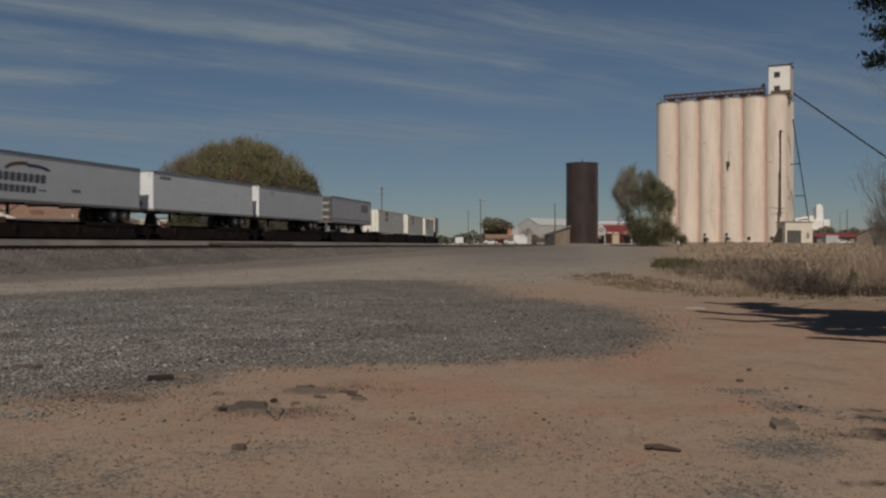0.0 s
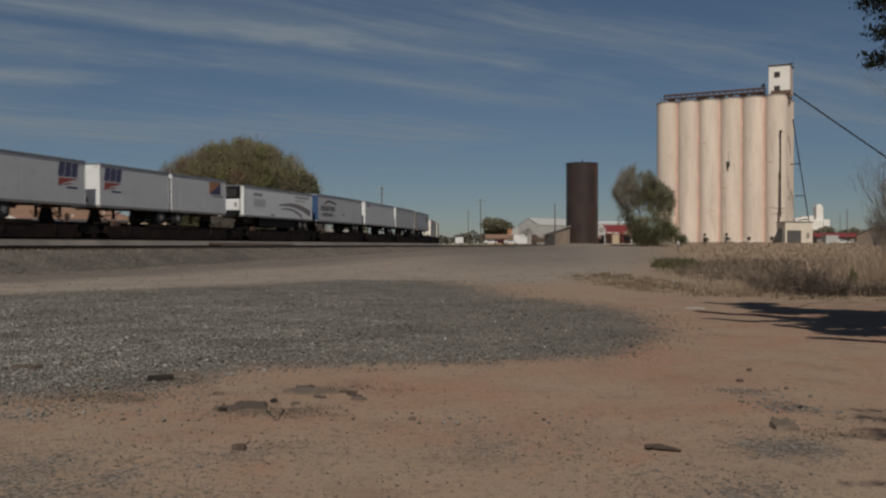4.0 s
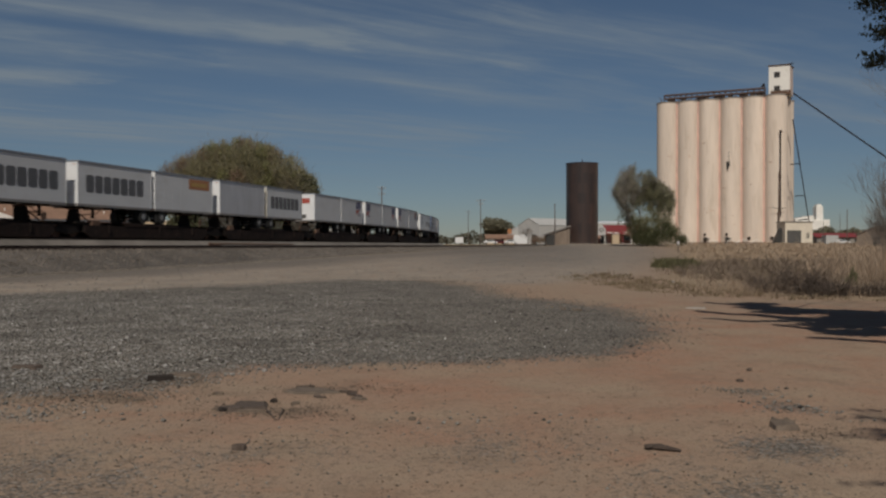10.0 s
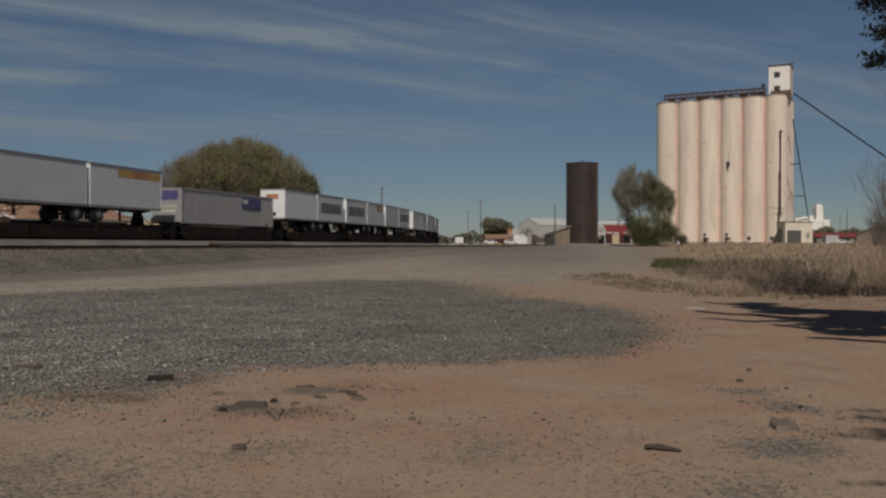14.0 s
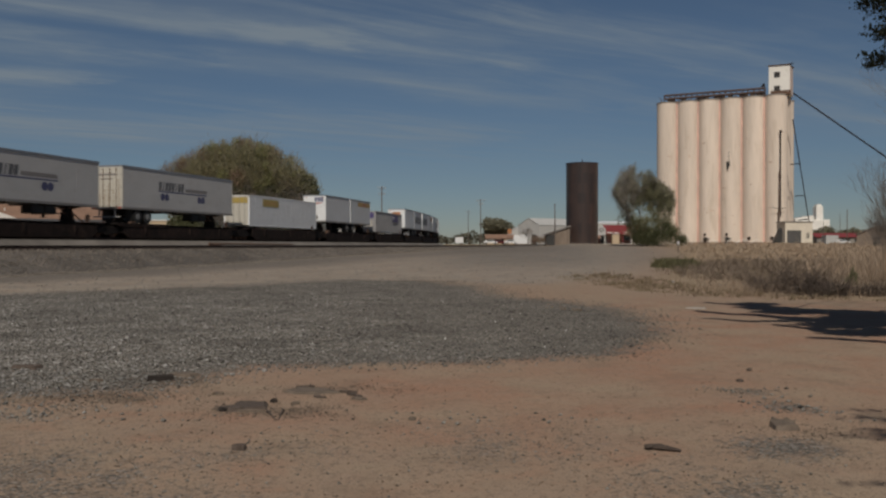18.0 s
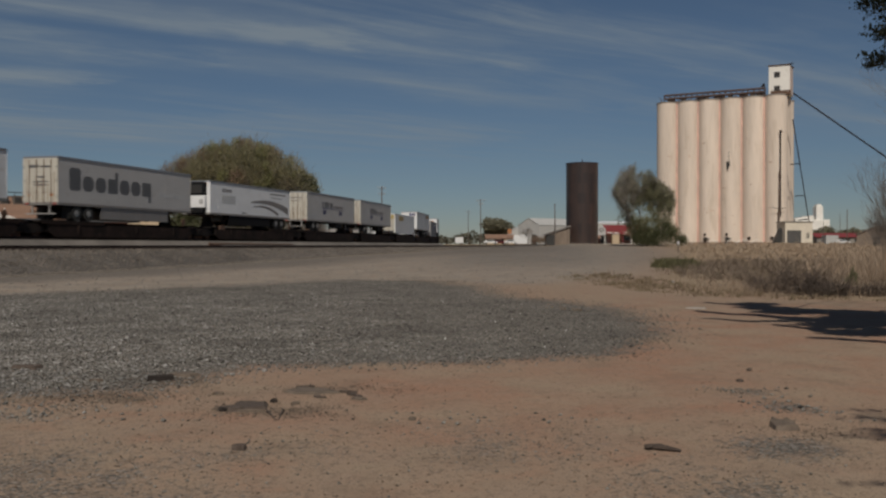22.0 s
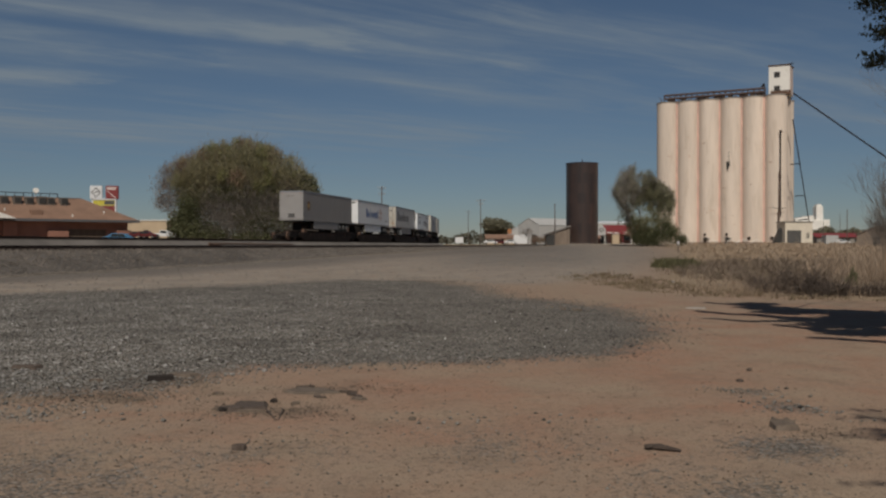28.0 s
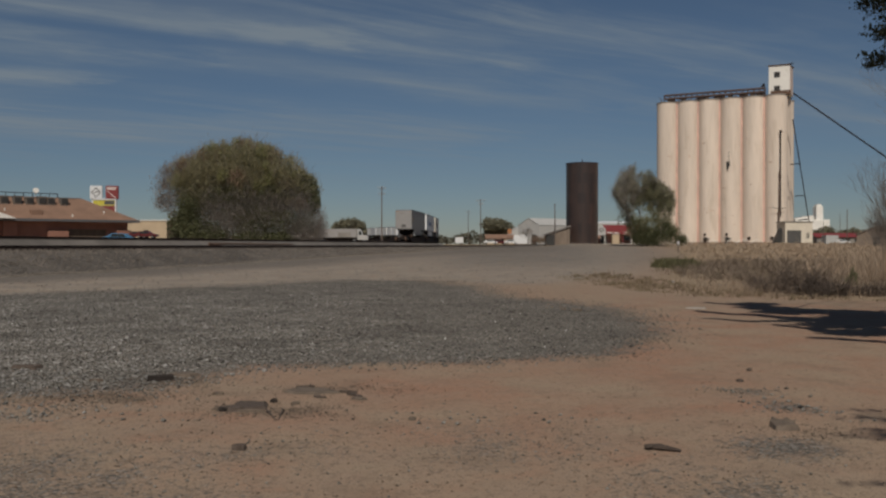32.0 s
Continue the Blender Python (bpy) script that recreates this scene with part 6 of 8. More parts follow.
# ---- restaurant and the street behind the line ----
def restaurant():
    """A hipped-roof building whose front runs away to the right; origin under its front eave corner."""
    z = 1.1
    t = thing("restaurant", pose(-45.5, 138.4, z, 0, 0, 41), "low brick restaurant with a brown hipped shingle roof", "restaurant")
    L, k, e, r = 34.0, 6.35, 3.98, 7.32     # length, half depth, eaves, ridge
    part("wall", box(B(), -L + 1.3, -1.3, 1.3, 1.55, -0.3, e), "brick", t)
    part("wall", box(B(), -1.55, -1.3, 1.55, 2 * k - 1.3, -0.3, e), "brick", t)
    part("wall", box(B(), -L + 1.3, -1.3, 2 * k - 1.55, 2 * k - 1.3, -0.3, e), "brick", t)
    for x0, x1, h in ((-13.0, -10.2, 2.35), (-19.0, -17.2, 3.6), (-3.2, -1.3, 2.5)):
        part("brick_pier", box(B(), x0, x1, 0.6, 1.28, -0.3, h, 0.02), "brick", t)
    part("wall_recess", box(B(), -10.1, -4.6, 1.24, 1.29, -0.2, 2.6), "woodwall", t)
    bm = B()
    v = [bm.verts.new(c) for c in ((-L, 0, e), (0, 0, e), (0, 2 * k, e), (-L, 2 * k, e), (-L + k, k, r), (-k, k, r))]
    for f in ((0, 1, 5, 4), (1, 2, 5), (2, 3, 4, 5), (3, 0, 4), (0, 3, 2, 1)):
        bm.faces.new([v[i] for i in f])
    part("roof", bm, "shingle", t)
    part("ridge_cap", box(B(), -L + k, -k, k - 0.15, k + 0.15, r - 0.02, r + 0.05), "shingle", t)
    part("fascia", box(B(), -L - 0.05, 0.05, -0.06, 0, e - 0.3, e + 0.05), "darkgrey", t)
    part("fascia", box(B(), 0, 0.06, 0, 2 * k, e - 0.3, e + 0.05), "greywall", t)
    part("soffit", box(B(), -L, 0, 0, 1.3, e - 0.28, e - 0.2), "woodwall", t)
    for xx in (-9.64, -11.5, -12.75, -14.46, -16.1, -17.9, -19.8, -21.6):
        p = part("air_conditioner", box(B(), xx - 0.55, xx + 0.55, 4.0, 5.0, 6.1, 7.2 + 0.12 * math.sin(xx * 2.3), 0.03), "acbox", t)
        part("lid", box(B(), xx - 0.6, xx + 0.6, 3.95, 5.05, 7.2 + 0.12 * math.sin(xx * 2.3), 7.26 + 0.12 * math.sin(xx * 2.3), 0.01), "greywall", p)
        part("grille", box(B(), xx - 0.42, xx + 0.42, 3.94, 4.0, 6.35, 7.1), "dark", p)
    rail = box(B(), -26, -9.8, k - 0.04, k + 0.04, r + 0.55, r + 0.65)
    for q in range(14):
        box(rail, -9.9 - q * 1.2, -9.82 - q * 1.2, k - 0.04, k + 0.04, r, r + 0.6)
    part("roof_rail", rail, "steel", t)
    dish = rod(B(), (-13.1, k - 0.5, 8.25), (-13.1, k - 0.62, 8.28), 0.42, 0.40, 16)
    rod(dish, (-13.1, k - 0.5, 8.2), (-13.1, k - 0.2, r), 0.05, None, 6)
    part("dish", dish, "concrete2", t, "pale satellite dish")
    part("roof_box", box(B(), -15.2, -13.6, 1.2, 2.0, 4.6, 5.3, 0.03), "shingle", t)
    for xx, yy in ((-18.4, 2.2), (-4.6, 2.0), (-9.6, 0.8)):
        part("roof_vent", rod(B(), (xx, yy, e + yy * 0.52), (xx, yy, e + yy * 0.52 + 0.35), 0.09, None, 8), "concrete2", t)
    part("porch_gable", prism(B(), [(-25.0, e), (-17.8, e), (-21.4, e + 1.3)], -1.4, -0.1), "concrete2", t)
    for xx in (-24.4,):
        part("porch_post", rod(B(), (xx, -1.2, -0.3), (xx, -1.2, e), 0.12, None, 8), "concrete2", t)


restaurant()


def roadside_sign():
    x, y = -60.6, 163.0
    z = ground_at(x, y)
    t = thing("roadside_sign", pose(x, y, z), "tall roadside sign with white and red panels", "sign")
    p = part("panel", box(B(), -1.72, 0.45, -0.2, 0.2, 7.05, 9.4, 0.03), "carwhite", t, "white panel with a red diamond")
    for a, c in (((-0.62, 7.25), (0.24, 8.2)), ((0.24, 8.2), (-0.62, 9.15)), ((-0.62, 9.15), (-1.48, 8.2)), ((-1.48, 8.2), (-0.62, 7.25))):
        m = (-0.62, 8.2)
        inner = [tuple(m[i] + (v[i] - m[i]) * 0.78 for i in (0, 1)) for v in (c, a)]
        part("diamond_side", prism(B(), [a, c] + inner, -0.23, -0.205), "grill", p)
    for k in range(3):
        part("stripe", prism(B(), [(-1.05 + k * 0.32, 7.95 + k * 0.14), (-0.62 + k * 0.32, 8.25 + k * 0.14), (-0.62 + k * 0.32, 8.38 + k * 0.14), (-1.05 + k * 0.32, 8.08 + k * 0.14)], -0.23, -0.205), "grill", p)
    q = part("panel", box(B(), 1.05, 3.3, -0.2, 0.2, 7.05, 9.4, 0.03), "redroof", t, "red panel with pale bars")
    part("text_bars", box(box(B(), 1.3, 3.0, -0.22, -0.2, 8.95, 9.12), 1.3, 2.9, -0.22, -0.2, 8.72, 8.84), "concrete2", q)
    part("diagonal_bar", prism(B(), [(1.25, 8.45), (1.42, 8.45), (3.0, 7.2), (2.83, 7.2)], -0.23, -0.205), "concrete2", q)
    part("frame", box(box(box(B(), -1.4, -1.15, -0.2, 0.2, 0, 7.15), 2.7, 2.95, -0.2, 0.2, 0, 7.15), -1.4, 2.95, -0.2, 0.2, 6.9, 7.15), "carwhite", t)
    part("lower_panel", box(B(), -1.15, 2.7, -0.1, 0.1, 5.9, 6.9), "signyellow", t, "yellow and dark lower panel")
    part("lower_panel_dark", box(B(), 0.85, 2.6, -0.15, -0.11, 6.1, 6.75), "grill", t)
    part("lower_panel_red", box(B(), -1.15, 2.7, -0.1, 0.1, 4.6, 5.85), "redroof", t)


roadside_sign()
house("building", -73.0, 226.0, 13.0, 8, 4.4, 0, "stucco", "concrete2", "flat-roofed pale tan building behind parked cars", "building", 0, flat=True, over=0.2, openings=(("window", -4, -2, 0.9, 2.1, "glass"), ("door", 1, 2.2, 0, 2.2, "dark")))


def vehicle(x, y, rz, mat, label, pickup=False):
    z = ground_at(x, y)
    t = thing("pickup_truck" if pickup else "car", pose(x, y, z, 0, 0, rz), label, "pickup" if pickup else "car", "" if pickup else "parked cars")
    if pickup:
        prof = [(-2.85, 0.5), (2.8, 0.5), (2.85, 0.95), (1.5, 1.15), (0.75, 1.85), (-0.75, 1.9), (-0.95, 1.2), (-2.85, 1.15)]
    else:
        prof = [(-2.2, 0.35), (2.2, 0.35), (2.25, 0.75), (1.2, 0.95), (0.55, 1.42), (-1.1, 1.45), (-1.8, 1.0), (-2.25, 0.95)]
    bm = prism(B(), prof, -0.9, 0.9)
    bmesh.ops.bevel(bm, geom=list(bm.edges), offset=0.05, segments=1, affect="EDGES")
    body = part("body", bm, mat, t)
    wy = 0.91
    win = [(-0.65, 1.25), (0.95, 1.2), (0.6, 1.78), (-0.65, 1.8)] if pickup else [(-1.3, 0.98), (0.9, 0.95), (0.45, 1.36), (-1.0, 1.38)]
    part("window", prism(B(), win, -wy - 0.015, -wy + 0.01), "glass", body)
    part("window", prism(B(), win, wy - 0.01, wy + 0.015), "glass", body)
    R = 0.38 if pickup else 0.32
    for sx in ((-1.75, 1.8) if pickup else (-1.35, 1.4)):
        for sy in (-0.78, 0.78):
            w = part("wheel", rod(B(), (sx, sy - 0.12, R), (sx, sy + 0.12, R), R, None, 14), "rubber", t)
            part("rim", rod(B(), (sx, sy - 0.135, R), (sx, sy + 0.135, R), R * 0.55, None, 10), "rim", w)
    part("headlight", box(B(), prof[2][0] - 0.08, prof[2][0] + 0.02, -0.8, -0.5, prof[2][1] - 0.15, prof[2][1] - 0.02), "rim", t)
    part("headlight", box(B(), prof[2][0] - 0.08, prof[2][0] + 0.02, 0.5, 0.8, prof[2][1] - 0.15, prof[2][1] - 0.02), "rim", t)
    part("bumper", box(B(), prof[1][0] - 0.05, prof[1][0] + 0.1, -0.85, 0.85, 0.4, 0.58, 0.02), "grill", t)
    return t


vehicle(-43.2, 124.0, 4, "carblue", "blue car parked beside the brick restaurant")
vehicle(-64.6, 196.0, 0, "carred", "dark red car parked by a tan building")
vehicle(-61.0, 190.0, 0, "carred", "dark red car parked near a tan building")
for k, (xx, yy, mt) in enumerate(((15.3, 298.0, "carwhite"), (22.0, 298.0, "carwhite"), (18.9, 304.0, "carred"))):
    vehicle(xx, yy, 3, mt, ("white" if mt == "carwhite" else "dark red") + " car parked near the tracks")
vehicle(122.9, 284.0, 0, "carwhite", "white car parked before a red-roofed building")


def parked_semi():
    x, y = -22.6, 205.0
    z = ground_at(x, y)
    t = thing("semi_truck", pose(x, y, z), "white parked semi truck with a box trailer", "truck")
    part("box", box(B(), -6.2, 3.6, -1.25, 1.25, 1.2, 3.1, 0.04), "endgrey", t)
    part("cab", prism(B(), [(3.7, 0.7), (6.0, 0.7), (6.0, 1.6), (4.8, 1.8), (4.4, 3.0), (3.7, 3.1)], -1.15, 1.15), "whitewall", t)
    part("window", prism(B(), [(4.0, 1.8), (4.7, 1.8), (4.4, 2.6), (4.0, 2.6)], -1.17, -1.14), "glass", t)
    part("hood_panel", box(B(), -0.6, 2.2, -1.28, -1.25, 1.3, 2.3), "greywall", t)
    for sx in (-5.2, -4.1, 3.0, 5.2):
        for sy in (-0.95, 0.95):
            w = part("wheel", rod(B(), (sx, sy - 0.15, 0.5), (sx, sy + 0.15, 0.5), 0.5, None, 14), "rubber", t)
            part("rim", rod(B(), (sx, sy - 0.165, 0.5), (sx, sy + 0.165, 0.5), 0.25, None, 10), "rim", w)
    part("chassis", box(B(), -6.0, 5.6, -0.5, 0.5, 0.7, 1.15), "steel", t)


parked_semi()
PICKUP = vehicle(-64.4, 209.0, 0, "carwhite", "white pickup truck driving along the street", True)
PICKUP_Z = ground_at(-64.4, 209.0)


# ---- scraps on the dirt ----
def scrap(x, y, pts, h, rz, mat, label, name="wood_scrap", category="scrap"):
    """A flat ragged piece: an outline broken into many short edges, thin and uneven."""
    rs = random.Random(int(x * 100) + int(y * 10))
    ragged = []
    for i, (u, w) in enumerate(pts):
        u2, w2 = pts[(i + 1) % len(pts)]
        for k in range(4):
            f = k / 4
            j = 0.012 if k else 0.004
            ragged.append((u + (u2 - u) * f + rs.uniform(-j, j), w + (w2 - w) * f + rs.uniform(-j, j)))
    bm = B()
    rim = [bm.verts.new((u, w, -0.012)) for u, w in ragged]
    cx, cy = sum(u for u, w in ragged) / len(ragged), sum(w for u, w in ragged) / len(ragged)
    top = [bm.verts.new((cx + (u - cx) * 0.86, cy + (w - cy) * 0.8, h * rs.uniform(0.5, 1.0))) for u, w in ragged]
    n = len(rim)
    for i in range(n):
        bm.faces.new((rim[i], rim[(i + 1) % n], top[(i + 1) % n], top[i]))
    mid = bm.verts.new((cx, cy, h))
    for i in range(n):
        bm.faces.new((top[i], top[(i + 1) % n], mid))
    ob = link(name, bm, mat)
    ob.matrix_world = pose(x, y, ground_at(x, y) + 0.006, 0, 0, rz)
    tagged(ob, label, category)


scrap(-2.88, 9.45, [(-0.12, -0.15), (0.13, 0.0), (0.12, 0.07), (-0.14, -0.06)], 0.06, 0, "charred", "short dark plank end lying on gravel")
scrap(-2.80, 9.78, [(-0.14, -0.10), (0.15, -0.08), (0.2, 0.1), (-0.1, 0.12)], 0.02, 0, "scrapwood", "grey weathered board end half buried in gravel")
scrap(-1.69, 7.9, [(-0.27, -0.13), (-0.1, -0.22), (0.06, -0.17), (0.2, -0.05), (0.16, 0.19), (0.02, 0.25), (-0.12, 0.22), (-0.09, -0.06)], 0.028, 0, "boardwood", "broken weathered board lying on red dirt")
scrap(-1.5, 8.19, [(-0.035, -0.03), (0.03, 0.0), (0.025, 0.04), (-0.03, 0.03)], 0.03, 0, "charred", "dark splinter of rotten wood on dirt")
scrap(-1.84, 7.72, [(-0.04, -0.02), (0.03, -0.03), (0.03, 0.02), (-0.04, 0.03)], 0.03, 0, "charred", "dark splinter of rotten wood on dirt")
fork_z = ground_at(-1.33, 7.45)
fork = rod(rod(B(), (-0.14, 0.21, 0.012), (0.02, -0.22, 0.006), 0.008, 0.006, 7), (0.0, 0.22, 0.014), (0.04, -0.24, 0.006), 0.008, 0.006, 7)
ob = link("forked_stick", fork, "boardwood")
ob.location = (-1.33, 7.45, fork_z)
tagged(ob, "small dark forked piece of wood on dirt", "stick")
scrap(-1.22, 8.84, [(-0.32, -0.05), (-0.2, 0.22), (0.1, 0.14), (0.27, -0.12), (0.03, -0.2), (-0.18, -0.2)], 0.012, 0, "scrapwood", "flat weathered board half buried in dirt")
for sx, sy, w, rz in ((-0.82, 8.55, 0.14, -55), (-1.13, 8.48, 0.08, -40), (-0.9, 8.74, 0.10, -20), (-1.35, 9.04, 0.10, 10)):
    scrap(sx, sy, [(-w, -0.012), (w * 0.5, -0.022), (w, 0.01), (-w * 0.3, 0.02)], 0.02, rz, "boardwood", "dark splinter of rotten wood on dirt")
scrap(-4.67, 10.35, [(-0.17, -0.06), (0.13, -0.08), (0.16, 0.07), (-0.12, 0.08)], 0.045, 0, "boardwood", "dark clod of earth lying on gravel", "dirt_clod", "clod")
stick_z = ground_at(1.48, 6.2)
stick = rod(rod(B(), (-0.115, 0.045, 0.018), (-0.01, 0.01, 0.024), 0.017, 0.024, 7), (-0.02, 0.012, 0.024), (0.11, -0.045, 0.012), 0.024, 0.009, 7)
rod(stick, (-0.06, 0.02, 0.03), (-0.11, 0.0, 0.02), 0.012, 0.006, 5)
ob = link("stick", stick, "rubble")
ob.location = (1.48, 6.2, stick_z)
tagged(ob, "dark splintered stick on red dirt", "stick")
scrap(2.60, 7.06, [(-0.11, -0.16), (0.0, -0.18), (0.10, -0.10), (0.13, 0.16), (-0.02, 0.22), (-0.09, 0.05)], 0.045, 0, "scrapwood", "flat brown clod lying on dirt", "dirt_clod", "clod")
scrap(-1.38, 6.25, [(-0.045, -0.05), (0.04, -0.05), (0.045, 0.03), (-0.03, 0.045)], 0.035, 0, "boardwood", "small dark brown stone on dirt", "stone", "stone")
scrap(-0.25, 7.35, [(-0.03, -0.03), (0.03, -0.03), (0.03, 0.03), (-0.02, 0.03)], 0.025, 0, "scrapwood", "small brown stone on dirt", "stone", "stone")
scrap(0.5, 4.95, [(-0.03, -0.03), (0.03, -0.03), (0.03, 0.03), (-0.02, 0.03)], 0.025, 0, "scrapwood", "small brown stone on dirt", "stone", "stone")
scrap(3.47, 10.45, [(-0.025, -0.02), (0.02, -0.02), (0.02, 0.025), (-0.015, 0.025)], 0.025, 30, "rubble", "small round dark stone on dirt", "stone", "stone")
scrap(3.05, 9.46, [(-0.045, -0.02), (0.025, -0.02), (0.02, 0.03), (-0.02, 0.03)], 0.024, 0, "rubble", "small dark stone on dirt", "stone", "stone")
scrap(5.62, 20.5, [(-0.26, -0.02), (-0.02, -0.09), (0.24, -0.02), (0.0, 0.07)], 0.03, 0, "paper", "pale piece of litter at the shade's edge", "litter", "litter")
scrap(8.6, 34.5, [(-0.06, -0.04), (0.06, -0.03), (0.05, 0.06), (-0.06, 0.05)], 0.09, 0, "paper", "crumpled white litter in dry grass", "litter", "litter")
for k, (dx, dy, w, rz) in enumerate(((-1.85, 7.8, 0.10, 20), (-1.6, 7.68, 0.13, -8), (-1.3, 8.12, 0.05, 40), (-2.1, 8.6, 0.06, 12), (-3.1, 8.5, 0.08, -10), (-2.7, 8.2, 0.06, 8), (-3.5, 9.3, 0.08, 0), (-0.75, 8.3, 0.09, -25))):
    scrap(dx, dy, [(-w, -0.015), (w * 0.6, -0.03), (w, 0.01), (-w * 0.3, 0.03)], 0.022, rz, "scrapwood", "dark splinter of rotten wood on dirt")


M["rotbits"] = leafy("rotten_wood_bits", (0.06, 0.045, 0.036), (0.15, 0.115, 0.09), 0.0)
stones("wood_bits", "crumbled bits of rotten wood over red dirt", 90000, -5.4, 3.2, 6.4, 10.2, 0.006, rot_shade_amount, "rotbits", 41)


# ---- the train ----
BOX0, BOX1, HALF = 2.05, 5.1, 1.295       # trailer floor and roof above the rail tops, half width


def block_letters(word_w, h, n, gap=0.2, slant=0.0, rhythm="H"):
    """Plain bars in the rhythm of a painted word, tall (H), low (o), narrow (l), with a stem above (d) or below (g)."""
    if h < 0.3:
        return [rect(0, word_w, 0, h)]
    cw = word_w / n
    low, out = h * 0.68, []
    for i in range(n):
        u0, u1 = i * cw, i * cw + cw * (1 - gap)
        k, c = cw * 0.26, rhythm[i % len(rhythm)]
        if c == "H":
            e = cw * 0.13
            p = [(u0 + e, 0), (u1 - e, 0), (u1, e), (u1, h - e), (u1 - e, h), (u0 + e, h), (u0, h - e), (u0, e)]
        elif c == "l":
            p = rect(u0 + k, u1 - k, 0, h)
        elif c == "d":
            p = [(u0, 0), (u1, 0), (u1, h), (u1 - k, h), (u1 - k, low), (u0, low)]
        elif c == "g":
            p = [(u0, 0), (u1 - k, 0), (u1 - k, -h * 0.3), (u1, -h * 0.3), (u1, low), (u0, low)]
        else:
            e = cw * 0.2
            p = [(u0 + e, 0), (u1 - e, 0), (u1, e), (u1, low - e), (u1 - e, low), (u0 + e, low), (u0, low - e), (u0, e)]
        out.append([(u + slant * w / h, w) for u, w in p])
    return out


def side_mark(parent, polys, y, z, mat, name="painted_mark", label="", lift=0.006, joined=False):
    """Flat painted shapes on the near side; u runs towards the train's head."""
    ob = None
    for group in ([polys] if joined else [[p] for p in polys]):
        bm = B()
        for poly in group:
            bm.faces.new([bm.verts.new((HALF + lift, y + u, z + w)) for u, w in poly])
        bmesh.ops.remove_doubles(bm, verts=bm.verts, dist=0.001)
        r = bmesh.ops.extrude_face_region(bm, geom=list(bm.faces))
        for q in r["geom"]:
            if isinstance(q, bmesh.types.BMVert):
                q.co.x -= lift + 0.004
        bmesh.ops.recalc_face_normals(bm, faces=bm.faces)
        ob = part(name, bm, mat, parent, label)
    return ob


def rect(u0, u1, w0, w1):
    return [(u0, w0), (u1, w0), (u1, w1), (u0, w1)]


def disc(u, w, r, n=12):
    return [(u + r * math.cos(6.28318 * i / n), w + r * math.sin(6.28318 * i / n)) for i in range(n)]


def end_mark(parent, polys, L, z, mat, name="painted_mark"):
    for poly in polys:
        bm = B()
        f = bm.faces.new([bm.verts.new((u, -L / 2 - 0.026, z + w)) for u, w in poly])
        r = bmesh.ops.extrude_face_region(bm, geom=[f])
        for q in r["geom"]:
            if isinstance(q, bmesh.types.BMVert):
                q.co.y += 0.03
        bmesh.ops.recalc_face_normals(bm, faces=bm.faces)
        part(name, bm, mat, parent)


SHARED = {}


def shared_part(key, name, build, mat, parent, loc=(0, 0, 0), label=""):
    """Alike parts share one mesh."""
    if key not in SHARED:
        bm = B()
        build(bm)
        me = bpy.data.meshes.new(name)
        bm.normal_update()
        bm.to_mesh(me)
        bm.free()
        me.materials.append(M[mat])
        SHARED[key] = me
    ob = new(name, SHARED[key])
    ob.parent = parent
    ob.location = loc
    if label:
        ob["label"] = label
    return ob


def axle(parent, y, z, r=0.5):
    for sx in (-1, 1):
        w = shared_part(("tyre", r), "wheel", lambda bm: [rod(bm, (-0.29, 0, 0), (-0.02, 0, 0), r, None, 18), rod(bm, (0.02, 0, 0), (0.29, 0, 0), r, None, 18)], "rubber", parent, (sx * 0.98, y, z))
        shared_part(("rim", r), "rim", lambda bm: [rod(bm, (-0.305, 0, 0), (0.305, 0, 0), r * 0.46, None, 14), rod(bm, (-0.34, 0, 0), (0.34, 0, 0), r * 0.2, None, 10)], "rim", w)
    shared_part("axle", "axle", lambda bm: rod(bm, (-1.0, 0, 0), (1.0, 0, 0), 0.075, None, 8), "steel", parent, (0, y, z))


